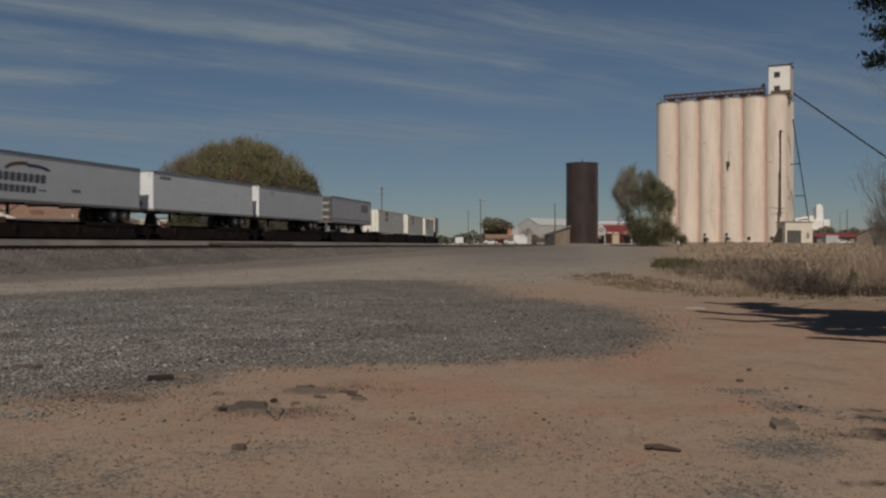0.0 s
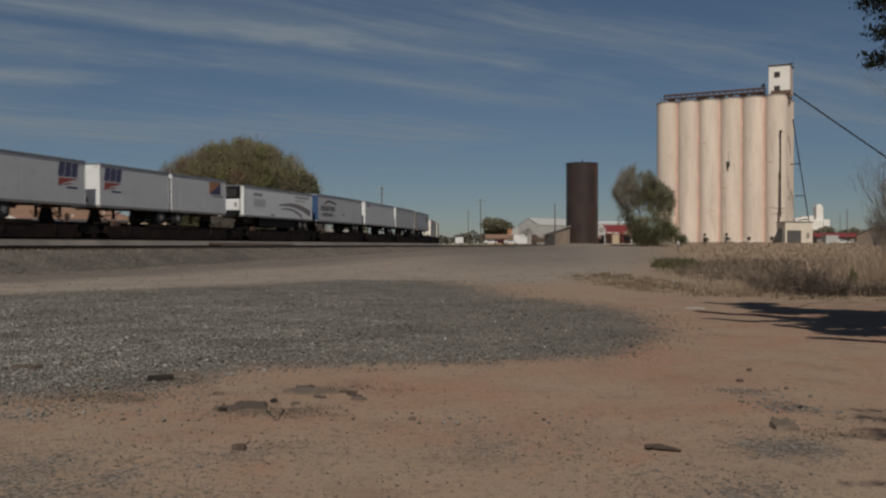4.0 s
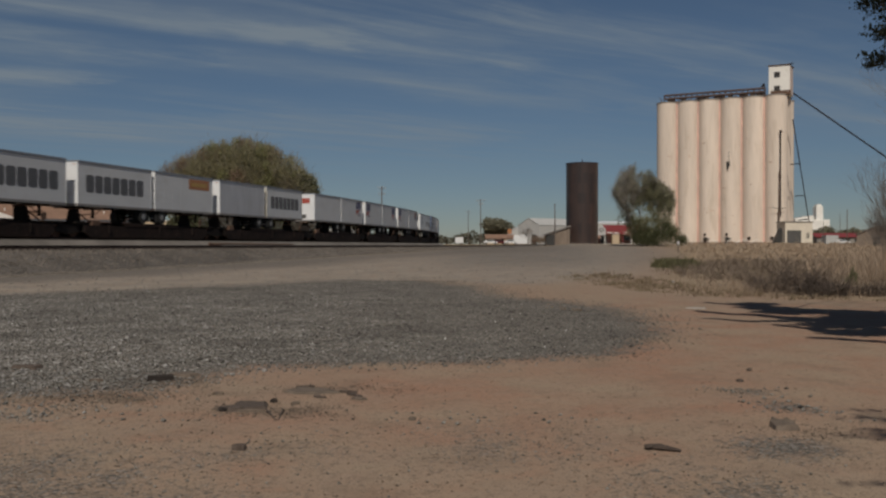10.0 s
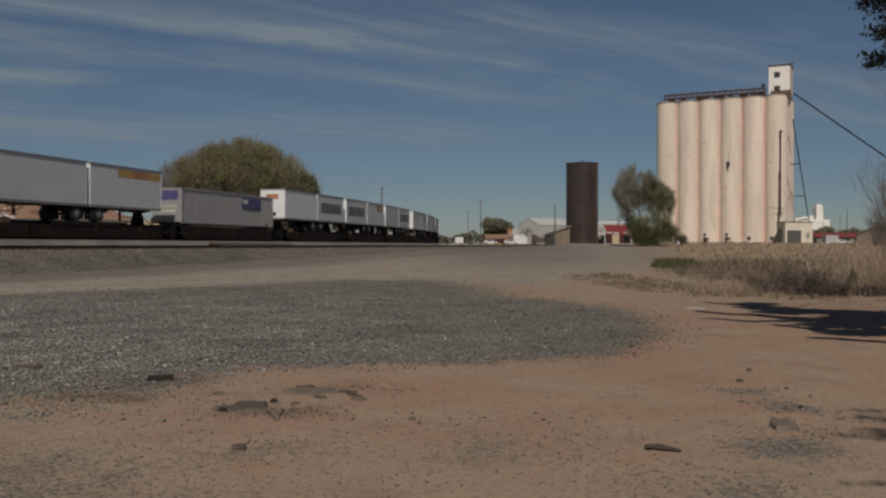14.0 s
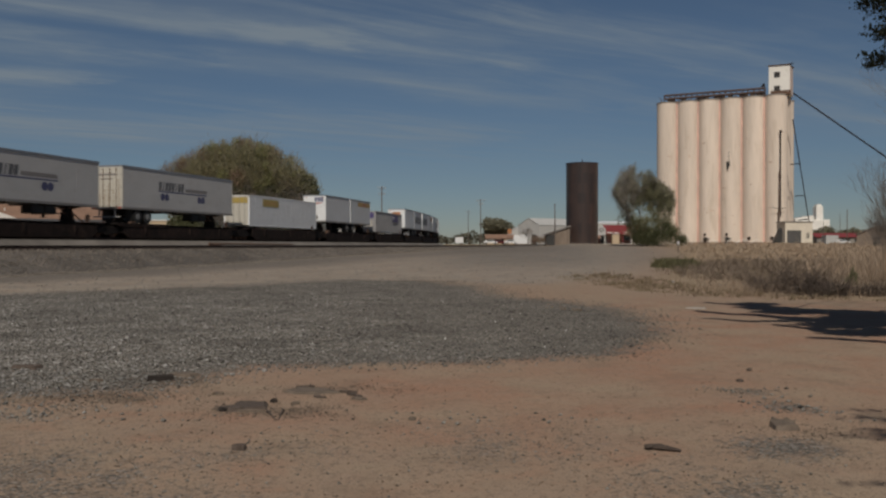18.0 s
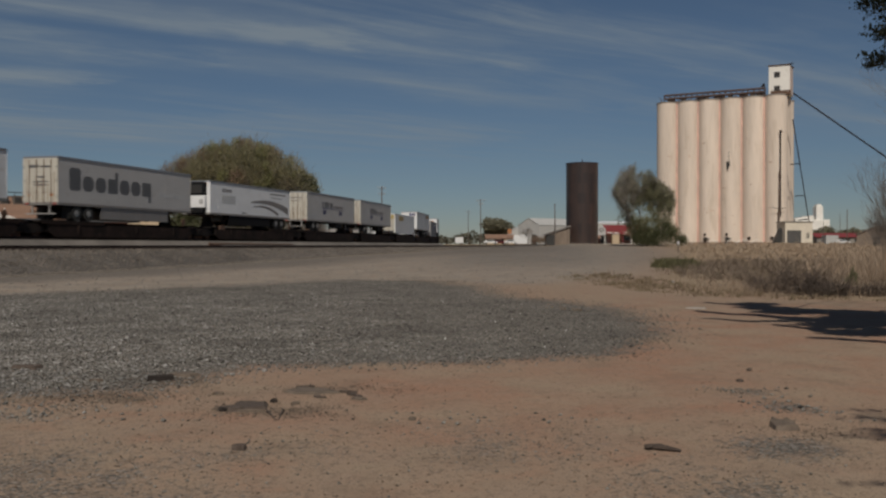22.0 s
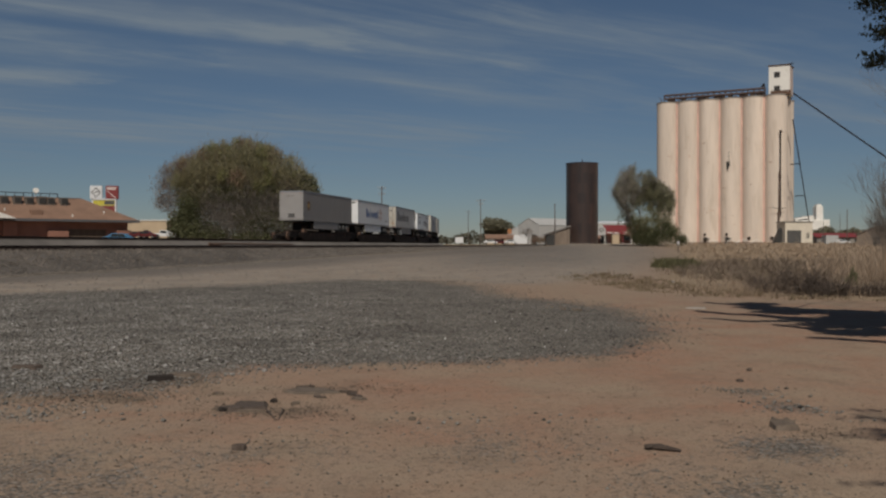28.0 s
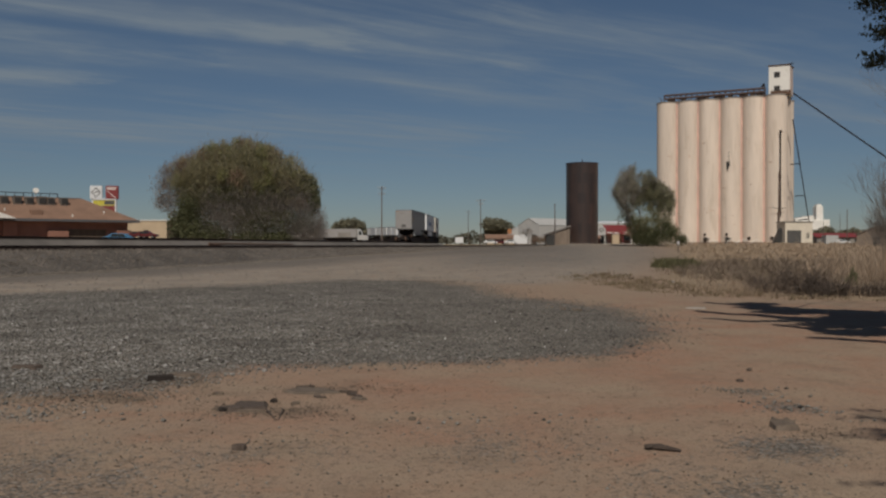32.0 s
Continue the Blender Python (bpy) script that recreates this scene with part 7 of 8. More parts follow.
def trailer(u, L, body, label, nose_back, skirt=False, z0=BOX0, z1=BOX1, axles=2, end_mat=None, roof="alu", reefer=False, doors=True):
    """A road trailer on its wheels; y runs towards the train's head, x towards the near side, z from the rail tops."""
    t = thing("semi_trailer" if L > 12 else "short_trailer", Matrix(), label, "trailer", "trailers on the train")
    h = L / 2
    d = -1 if nose_back else 1          # the way to the nose
    bm = box(B(), -HALF, HALF, -h, h, z0 + 0.16, z1 - 0.09, 0.02)
    bx = part("box", bm, body, t)
    bm = B()
    for sx in (-1, 1):
        box(bm, sx * HALF - 0.03, sx * HALF + 0.03, -h - 0.01, h + 0.01, z1 - 0.16, z1, 0.01)
    box(bm, -HALF + 0.03, HALF - 0.03, -h - 0.01, -h + 0.05, z1 - 0.12, z1)
    box(bm, -HALF + 0.03, HALF - 0.03, h - 0.05, h + 0.01, z1 - 0.12, z1)
    part("top_rail", bm, roof, t)
    part("roof", box(B(), -HALF + 0.03, HALF - 0.03, -h + 0.05, h - 0.05, z1 - 0.09, z1 - 0.03), "white2", t)
    bm = B()
    for sx in (-1, 1):
        box(bm, sx * HALF - 0.03, sx * HALF + 0.02, -h, h, z0, z0 + 0.16, 0.01)
    box(bm, -HALF + 0.03, HALF - 0.03, -h, h, z0 + 0.02, z0 + 0.16)
    part("floor_rail", bm, "greybrown", t)
    # panel seams and posts on the near side
    npan = int(L / 1.2)
    seam = B()
    for i in range(1, npan):
        y = -h + L * i / npan
        box(seam, HALF - 0.002, HALF + 0.004, y - 0.018, y + 0.018, z0 + 0.17, z1 - 0.17)
    part("panel_seams", seam, body, bx)
    for sy in (-h, h):
        for sx in (-1, 1):
            box_ = box(B(), sx * HALF - 0.05, sx * HALF + 0.012, sy - 0.05 if sy > 0 else sy - 0.012, sy + 0.012 if sy > 0 else sy + 0.05, z0 + 0.16, z1 - 0.16, 0.01)
            part("corner_post", box_, end_mat or body, t)
    # end that faces back along the train
    if end_mat:
        part("end_panel", box(B(), -HALF + 0.05, HALF - 0.05, -h - 0.012, -h + 0.01, z0 + 0.18, z1 - 0.14), end_mat, t)
    if not nose_back and doors:
        for sx in (-1, 1):
            dp = part("rear_door", box(B(), min(sx * 0.01, sx * (HALF - 0.06)), max(sx * 0.01, sx * (HALF - 0.06)), -h - 0.02, -h + 0.0, z0 + 0.2, z1 - 0.17, 0.01), end_mat or body, t)
            for o in (0.28, 0.82):
                part("lock_rod", rod(B(), (sx * o, -h - 0.05, z0 + 0.1), (sx * o, -h - 0.05, z1 - 0.2), 0.028, None, 6), "rust" if end_mat == "cream" else "rim", dp)
                part("rod_bracket", box(B(), sx * o - 0.07, sx * o + 0.07, -h - 0.06, -h - 0.02, z0 + 0.75, z0 + 0.85), "rust", dp)
            if end_mat == "cream":
                for o, zz in ((0.55, 0.9), (1.02, 1.6), (0.14, 1.2)):
                    part("rust_streak", box(B(), sx * o - 0.035, sx * o + 0.035, -h - 0.023, -h - 0.019, z0 + 0.25, z0 + 0.25 + zz + 0.3 * (sx > 0)), "ruststain", dp)
            part("hinges", box(box(box(B(), sx * 1.2 - 0.05, sx * 1.2 + 0.05, -h - 0.04, -h - 0.02, z0 + 0.5, z0 + 0.6), sx * 1.2 - 0.05, sx * 1.2 + 0.05, -h - 0.04, -h - 0.02, z0 + 1.5, z0 + 1.6), sx * 1.2 - 0.05, sx * 1.2 + 0.05, -h - 0.04, -h - 0.02, z0 + 2.4, z0 + 2.5), "rim", dp)
        for sx in (-1, 1):
            part("tail_light", box(B(), sx * 1.05 - 0.12, sx * 1.05 + 0.12, -h - 0.03, -h, z0 + 0.04, z0 + 0.13), "red", t)
        part("underride_bar", box(box(box(B(), -1.1, 1.1, -h - 0.02, -h + 0.08, z0 - 0.60, z0 - 0.52), -0.7, -0.6, -h, -h + 0.07, z0 - 0.52, z0), 0.6, 0.7, -h, -h + 0.07, z0 - 0.52, z0), "endgrey", t)
    elif nose_back:
        part("nose_box", box(B(), -0.35, 0.35, -h - 0.06, -h, z0 + 0.35, z0 + 0.75, 0.02), "grill", t)
        for sx in (-1.1, 0.95):
            part("marker_light", box(B(), sx, sx + 0.15, -h - 0.03, -h, z1 - 0.3, z1 - 0.24), "orange", t)
    if reefer:
        rf = part("cooling_unit", box(B(), -1.0, 1.0, -h - 0.5, -h - 0.02, z1 - 1.25, z1 - 0.12, 0.08), "black", t, "black cooling unit")
        part("unit_cover", box(B(), -1.02, 1.02, -h - 0.45, -h - 0.015, z1 - 2.35, z1 - 1.27, 0.08), "white", rf)
        part("belly_pan", prism(B(), [(-0.85, z1 - 2.36), (0.85, z1 - 2.36), (0.85, z1 - 2.6), (0.6, z1 - 2.85), (-0.6, z1 - 2.85), (-0.85, z1 - 2.6)], -h - 0.42, -h - 0.02), "black", rf, "black belly pan")
        for zz in (1.75, 1.95):
            part("vent_slot", box(B(), 0.55, 0.85, -h - 0.47, -h - 0.44, z1 - zz, z1 - zz + 0.1), "grill", rf)
        part("fan_grille", box(B(), -0.8, 0.8, -h - 0.52, -h - 0.5, z1 - 1.1, z1 - 0.4, 0.0), "rubber", rf)
        part("fuel_tank", rod(B(), (-0.6, -h + 3.2, z0 - 0.3), (0.6, -h + 3.2, z0 - 0.3), 0.28, None, 12), "rim", t)
    # running gear at the tail, legs and kingpin plate near the nose
    wz = z0 - 0.5
    tail = -d * (h - (1.9 if L > 12 else 1.0))
    for k in range(axles):
        axle(t, tail + d * 1.25 * k, wz)
    part("bogie_frame", box(box(B(), -0.55, -0.42, tail - 0.9, tail + 1.9, z0 - 0.32, z0), 0.42, 0.55, tail - 0.9, tail + 1.9, z0 - 0.32, z0), "steel", t)
    for sx in (-1, 1):
        part("mud_flap", box(B(), sx * 0.95 - 0.3, sx * 0.95 + 0.3, tail - d * 0.72 - 0.01, tail - d * 0.72 + 0.01, z0 - 0.85, z0), "rubber", t)
    ly = d * (h - (2.9 if L > 12 else 2.1))
    for sx in (-1, 1):
        leg = part("landing_leg", box(B(), sx * 0.9 - 0.07, sx * 0.9 + 0.07, ly - 0.07, ly + 0.07, z0 - 0.72, z0), "steel", t)
        part("foot", box(B(), sx * 0.9 - 0.14, sx * 0.9 + 0.14, ly - 0.14, ly + 0.14, z0 - 0.76, z0 - 0.71), "steel", leg)
    part("leg_brace", rod(rod(B(), (-0.9, ly, z0 - 0.5), (0.9, ly, z0 - 0.5), 0.035), (0.9, ly, z0 - 0.6), (0.9, ly - d * 1.2, z0), 0.035), "rust", t)
    part("kingpin_plate", box(B(), -0.6, 0.6, d * (h - 1.6) - 0.5, d * (h - 1.6) + 0.5, z0 - 0.07, z0 + 0.01), "steel", t)
    for k in range(int(L / 1.6)):
        if k % 2 == 0:
            y = -h + 0.8 + 1.6 * k
            part("cross_member", box(B(), -HALF + 0.1, HALF - 0.1, y - 0.04, y + 0.04, z0 - 0.1, z0 + 0.01), "steel", t)
    if skirt:
        a, b = sorted((tail + d * 2.6, ly - d * 0.4))
        part("side_skirt", box(B(), HALF - 0.06, HALF - 0.03, a, b, z0 - 0.82, z0 + 0.01), skirt, t)
        part("side_skirt", box(B(), -HALF + 0.03, -HALF + 0.06, a, b, z0 - 0.82, z0 + 0.01), skirt, t)
    TRAIN.append((t, u + L / 2))
    return t, bx


def container(u, L, body, label, z0, z1, end_mat=None, corrugated=False):
    t = thing("shipping_container", Matrix(), label, "container", "containers on the train")
    h = L / 2
    bm = B()
    if corrugated:
        n = int(L / 0.36)
        pts = []
        for i in range(n):
            y = -h + 0.12 + (L - 0.24) * i / n
            q = (L - 0.24) / n
            pts += [(0.0, y), (0.0, y + q * 0.35), (-0.07, y + q * 0.45), (-0.07, y + q * 0.9)]
        rows = []
        for z in (z0 + 0.16, z1 - 0.12):
            rows.append([bm.verts.new((HALF - 0.02 + a, y, z)) for a, y in pts])
        for i in range(len(pts) - 1):
            bm.faces.new((rows[0][i], rows[0][i + 1], rows[1][i + 1], rows[1][i]))
        box(bm, -HALF + 0.02, HALF - 0.1, -h + 0.05, h - 0.05, z0 + 0.1, z1 - 0.03)
    else:
        box(bm, -HALF + 0.01, HALF - 0.015, -h + 0.02, h - 0.02, z0 + 0.1, z1 - 0.05)
        for i in range(1, int(L / 1.2)):
            y = -h + 1.2 * i
            box(bm, HALF - 0.016, HALF - 0.008, y - 0.02, y + 0.02, z0 + 0.16, z1 - 0.12)
    bx = part("box", bm, body, t)
    for z in (z0, z1 - 0.12):
        bm = B()
        for sx in (-1, 1):
            box(bm, sx * HALF - 0.06, sx * HALF, -h, h, z, z + (0.16 if z == z0 else 0.12), 0.01)
        part("side_rail", bm, body, t)
    for sy in (-h, h):
        for sx in (-1, 1):
            s0 = sx * HALF
            p = part("corner_post", box(B(), min(s0, s0 - sx * 0.14), max(s0, s0 - sx * 0.14), min(sy, sy - math.copysign(0.14, sy)), max(sy, sy - math.copysign(0.14, sy)), z0, z1, 0.01), body, t)
            part("corner_casting", box(box(B(), s0 - 0.09, s0 + 0.006, sy - 0.09, sy + 0.09, z0 - 0.01, z0 + 0.11), s0 - 0.09, s0 + 0.006, sy - 0.09, sy + 0.09, z1 - 0.11, z1 + 0.01), "greybrown", p)
    for sx in (-1, 1):
        dp = part("end_door", box(B(), min(sx * 0.01, sx * (HALF - 0.15)), max(sx * 0.01, sx * (HALF - 0.15)), -h - 0.01, -h + 0.04, z0 + 0.12, z1 - 0.1, 0.01), end_mat or body, t)
        for o in (0.3, 0.85):
            part("lock_rod", rod(B(), (sx * o, -h - 0.035, z0 + 0.08), (sx * o, -h - 0.035, z1 - 0.08), 0.02, None, 6), "rim", dp)
    TRAIN.append((t, u + L / 2))
    return t, bx


def rail_truck(parent, y):
    tr = shared_part("bolster", "truck_bolster", lambda bm: box(bm, -1.0, 1.0, -0.25, 0.25, 0.35, 0.75, 0.04), "steel", parent, (0, y, 0))
    shared_part("rigging", "brake_rigging", lambda bm: [box(bm, -0.2, 0.2, -2.6, -1.3, 0.05, 0.5, 0.03), box(bm, -0.2, 0.2, 1.3, 2.6, 0.05, 0.5, 0.03), box(bm, -0.15, 0.15, -1.3, 1.3, 0.06, 0.3, 0.02)], "steel", tr)
    for sx in (-1, 1):
        shared_part("sideframe", "side_frame", lambda bm: prism(bm, [(-1.25, 0.38), (-1.1, 0.28), (-0.6, 0.32), (-0.45, 0.2), (0.45, 0.2), (0.6, 0.32), (1.1, 0.28), (1.25, 0.38), (1.2, 0.62), (0.55, 0.82), (-0.55, 0.82), (-1.2, 0.62)], -0.09, 0.09, "x"), "steel", tr, (sx * 1.0, 0, 0))
    for wy in (-0.88, 0.88):
        for sx in (-1, 1):
            shared_part("railwheel", "wheel", lambda bm: [rod(bm, (-0.065, 0, 0), (0.065, 0, 0), 0.42, None, 22), rod(bm, (-0.1, 0, 0), (0.1, 0, 0), 0.17, None, 12)], "rust", tr, (sx * 0.76, wy, 0.42))
        shared_part("railaxle", "wheel_axle", lambda bm: rod(bm, (-1.08, 0, 0), (1.08, 0, 0), 0.085, None, 8), "steel", tr, (0, wy, 0.42))


def spine_car(u0, u1, kind, hitches=(), label="black steel spine car carrying a road trailer", head=False):
    """One articulated platform between u0 and u1, its truck at the rear joint (and at the head of the set)."""
    L = u1 - u0
    h = L / 2
    t = thing("rail_flatcar", Matrix(), label, "railcar", "railcars of the train")
    part("centre_sill", box(B(), -0.35, 0.35, -h + 0.5, h - 0.5, 0.25, 0.98, 0.03), "carsteel", t)
    top = 1.05 if kind == "t" else 1.15
    low = 0.80 if kind == "t" else 1.0
    for sx in (-1, 1):
        part("side_sill", prism(B(), [(-h + 1.5, 0.30), (-h + 2.1, -0.03), (h - 2.1, -0.03), (h - 1.5, 0.30), (h - 1.5, low), (-h + 1.5, low)], sx * 1.22 - 0.06, sx * 1.22 + 0.06, "x"), "carsteel", t)
    if kind == "t":
        # raised wheel platforms only under the road wheels
        mid = (u0 + u1) / 2
        if len(hitches) == 2:
            p0, p1 = -3.6, 3.6
        elif hitches[0] > mid:
            p0, p1 = -h + 0.8, -h + 7.2
        else:
            p0, p1 = h - 7.2, h - 0.8
        deck = part("wheel_platform", box(B(), -1.27, 1.27, p0, p1, top - 0.07, top, 0.01), "steel", t)
        for sx in (-1, 1):
            part("platform_edge", box(B(), sx * 1.29 - 0.02, sx * 1.29 + 0.02, p0 + 0.05, p1 - 0.05, low + 0.01, top - 0.08), "carsteel", deck)
        for k in range(4):
            yy = p0 + 0.5 + (p1 - p0 - 1.0) * k / 3
            part("platform_bracket", prism(B(), [(-1.2, top - 0.08), (-0.3, 0.62), (0.3, 0.62), (1.2, top - 0.08)], yy - 0.05, yy + 0.05), "steel", deck)
        part("safety_tread", box(B(), -0.3, 0.3, -h + 1.7, h - 1.7, 0.985, 1.02), "steel", t)
    else:
        for y in (-h + 2.3, h - 2.3):
            part("container_pedestal", box(B(), -1.2, 1.2, y - 0.2, y + 0.2, 0.9, 1.19, 0.02), "steel", t)
    n = 5
    for i in range(n):
        y = -h + 2.4 + (L - 4.8) * i / (n - 1)
        part("cross_bearer", prism(B(), [(-1.16, low - 0.1), (-0.3, 0.36), (0.3, 0.36), (1.16, low - 0.1), (1.16, low - 0.02), (-1.16, low - 0.02)], y - 0.09, y + 0.09), "steel", t)
    for hy in hitches:
        y = hy - (u0 + u1) / 2
        hs = part("hitch_stand", prism(B(), [(-0.55, 1.0), (0.55, 1.0), (0.3, 1.95), (-0.3, 1.95)], y - 0.12, y + 0.12), "steel", t)
        part("hitch_head", box(B(), -0.45, 0.45, y - 0.4, y + 0.4, 1.9, 1.985, 0.02), "rust", hs)
        part("hitch_strut", rod(rod(B(), (-0.3, y, 1.7), (-0.3, y + 1.3, 1.05), 0.05), (0.3, y, 1.7), (0.3, y + 1.3, 1.05), 0.05), "rust", hs)
    for sx in (-1, 1):
        part("end_step", box(box(B(), sx * 1.2 - 0.05, sx * 1.2 + 0.05, -h + 1.2, -h + 1.7, 0.35, 0.4), sx * 1.2 - 0.04, sx * 1.2 + 0.04, -h + 1.4, -h + 1.46, 0.4, 1.1), "steel", t)
    part("tool_box", box(B(), 0.95, 1.24, -h + 2.3, -h + 3.2, low - 0.02, low + 0.36, 0.03), "rust", t)
    part("brake_cylinder", rod(B(), (0.9, -0.8, 0.5), (0.9, 0.1, 0.5), 0.16, None, 10), "rust", t)
    part("brake_wheel", rod(B(), (1.26, h - 2.6, 1.3), (1.31, h - 2.6, 1.3), 0.26, None, 12), "rust", t)
    part("brake_post", box(B(), 1.18, 1.26, h - 2.66, h - 2.54, 0.95, 1.4), "rust", t)
    for k in (-0.28, 0.05, 0.3):
        part("side_bracket", box(B(), 1.27, 1.33, k * L - 0.09, k * L + 0.09, 0.3, low + 0.04, 0.01), "carsteel", t)
    part("end_platform", box(B(), -1.25, 1.25, -h + 0.55, -h + 1.6, 0.92, 1.02, 0.01), "steel", t)
    part("end_platform", box(B(), -1.25, 1.25, h - 1.6, h - 0.55, 0.92, 1.02, 0.01), "steel", t)
    rail_truck(t, -h)
    if head:
        rail_truck(t, h)
        part("coupler", box(B(), -0.12, 0.12, h - 0.3, h + 1.2, 0.75, 0.98, 0.03), "rust", t)
    TRAIN.append((t, (u0 + u1) / 2))
    return t


TRAIN = []
L53, L28 = 16.15, 8.62

# from the tail to the head
t, b = trailer(-109.1, L53, "greybrown", "grey-brown semi trailer with a brown shield mark", True, z1=5.19, skirt="greybrown", end_mat="endgrey", axles=3)
shield = [(-0.42, 0.9), (-0.42, 0.3), (-0.25, 0.08), (0, -0.05), (0.25, 0.08), (0.42, 0.3), (0.42, 0.9), (0, 1.0)]
side_mark(b, [shield], -6.45, 3.15, "brown", "shield_mark")
side_mark(b, [[(u * 0.55, w * 0.5 + 0.25) for u, w in shield]], -6.45, 3.15, "amber", "shield_centre", "", 0.010)
side_mark(b, block_letters(2.7, 0.28, 9), 4.5, 3.5, "midgrey", "lettering_bar")
end_mark(t, [rect(-0.5, 0.3, 0, 0.1)], L53, 4.6, "midgrey")

t, b = trailer(-90.3, L53, "white", "white semi trailer with blue bars and an orange star mark", True, z1=5.16, skirt="white", end_mat="white")
side_mark(b, block_letters(6.1, 1.15, 7, 0.12, 0.0, "Holoood"), -4.2, 3.05, "logoblue", "lettering_bar")
star = []
for k in range(6):
    a = math.pi / 2 + k * math.pi / 3
    c, s = math.cos(a), math.sin(a)
    star.append([(c * r - s * o, s * r + c * o) for r, o in ((0.26, -0.07), (0.80, -0.15), (0.90, 0.0), (0.80, 0.15), (0.26, 0.07))])
side_mark(b, star, 3.1, 3.55, "orange", "star_mark")
side_mark(b, block_letters(1.2, 0.16, 7), 5.9, 2.7, "midgrey", "lettering_bar")
end_mark(t, [rect(-0.2, 0.95, 0, 0.16)], L53, 4.72, "black")
end_mark(t, [rect(-0.9, 0.2, 0, 0.1), rect(-0.9, 0.0, -0.8, -0.68), rect(-0.4, 0.5, -1.6, -1.5)], L53, 4.3, "logoblue")

t, b = trailer(-69.5, L53, "soiled", "soiled white semi trailer with large dark lettering bars", False, z1=5.19, skirt="greybrown", end_mat="cream")
side_mark(b, block_letters(9.6, 1.5, 7, 0.14, 0.0, "Hoodoog"), -6.95, 3.05, "darkgrey", "lettering_bar")
side_mark(b, block_letters(3.7, 0.42, 8, 0.2, 0.0, "oool"), 3.6, 3.1, "palegrey", "lettering_bar")
end_mark(t, [rect(-0.8, -0.1, 0, 0.2), rect(0.0, 0.8, 0, 0.14)], L53, 4.45, "darkgrey")
end_mark(t, [rect(-0.3, 0.35, 0, 0.12), rect(-0.55, 0.55, -0.3, -0.2), rect(-0.55, 0.5, -0.5, -0.42)], L53, 3.8, "darkgrey")
end_mark(t, [rect(0.7, 0.95, 0, 0.18), rect(-0.95, -0.75, 0.05, 0.12)], L53, 2.6, "orange")


def swoosh(b, y, z, k=1.0):
    """Two sweeping bands that widen towards the floor."""
    def band(off, w):
        up, lo = [], []
        for i in range(13):
            f = i / 12
            u = f * 8.2
            c = 0.92 - 0.92 * f ** 2.2 + 0.16 * math.sin(f * 2.8)
            up.append((u + off, c + w * (0.12 + f ** 0.8)))
            lo.append((u + off, c - 0.02))
        return [[up[i], up[i + 1], lo[i + 1], lo[i]] for i in range(12)]
    side_mark(b, [[(u * k, w * k) for u, w in p] for p in band(0.0, 0.58)], y, z, "midgrey", "swoosh_mark", "", 0.006, True)
    side_mark(b, [[(u * k * 0.66 + 0.5, w * k * 0.86 - 0.12) for u, w in p] for p in band(0.0, 0.34)], y, z - 0.1, "midgrey", "swoosh_mark", "", 0.007, True)


def reefer(u):
    # the black skirt sheet fills the dark space below the box
    t, b = trailer(u, L53, "freshwhite", "white refrigerated semi trailer with grey swoosh bands", True, skirt="black", end_mat="white", reefer=True, z1=4.92)
    swoosh(b, -0.55, 2.42)
    side_mark(b, block_letters(2.5, 0.75, 7), -6.0, 3.05, "palegrey", "lettering_bar")
    side_mark(b, block_letters(1.8, 0.3, 5, slant=0.1), -6.0, 4.05, "midgrey", "lettering_bar")
    side_mark(b, [rect(0, 3.6, 0, 0.13)], 3.5, 4.3, "midgrey", "text_bar")
    side_mark(b, [rect(0, 2.6, 0, 0.12)], 3.6, 3.95, "palegrey", "text_bar")
    side_mark(b, block_letters(0.9, 0.1, 6), -2.4, 2.32, "darkgrey", "lettering_bar")


reefer(-50.3)
for u in (-29.5, -10.7):
    t, b = trailer(u, L53, "soiled", "soiled white semi trailer with dark lettering and blue discs", False, z1=5.19, end_mat="cream")
    side_mark(b, block_letters(3.6, 0.66, 8, slant=0.12, rhythm="HlHH"), -3.5, 3.65, "darkgrey", "lettering_bar")
    side_mark(b, block_letters(3.4, 0.26, 14), 0.3, 3.7, "midgrey", "lettering_bar")
    side_mark(b, [rect(0, 7.2, 0, 0.08)], -3.5, 3.52, "navy", "underline")
    side_mark(b, [disc(0.27, 0.27, 0.29), disc(0.85, 0.27, 0.29)], -3.2, 2.88, "navy", "round_mark")
    side_mark(b, [disc(0.27, 0.27, 0.29), disc(0.85, 0.27, 0.29)], 2.2, 2.88, "navy", "round_mark")
    side_mark(b, [rect(0, 2.6, 0, 0.1)], -7.4, 2.6, "palegrey", "text_bar")
    carrier = part("spare_carrier", box(B(), 0.2, 1.1, 1.6, 3.9, BOX0 - 0.62, BOX0 - 0.02, 0.06), "rubber", t, "black spare wheel carrier")
    part("carrier_strap", box(B(), 0.18, 1.12, 2.7, 2.8, BOX0 - 0.64, BOX0), "steel", carrier)
    end_mark(t, [rect(-0.8, 0.8, 0, 0.14), rect(-0.5, 0.5, -0.3, -0.2)], L53, 4.45, "midgrey")

t, b = container(8.7, 16.3, "white", "white shipping container with an ochre label", 1.2, 4.1, "cream")
side_mark(b, [rect(0, 3.6, 0, 0.7)], -5.3, 3.12, "yellow", "label_panel")
side_mark(b, [rect(0.4, 3.1, 0.2, 0.5)], -5.3, 3.12, "amber", "label_bar", "", 0.01)
end_mark(t, [rect(-1.1, 1.1, 0, 0.5)], 16.3, 3.35, "yellow")


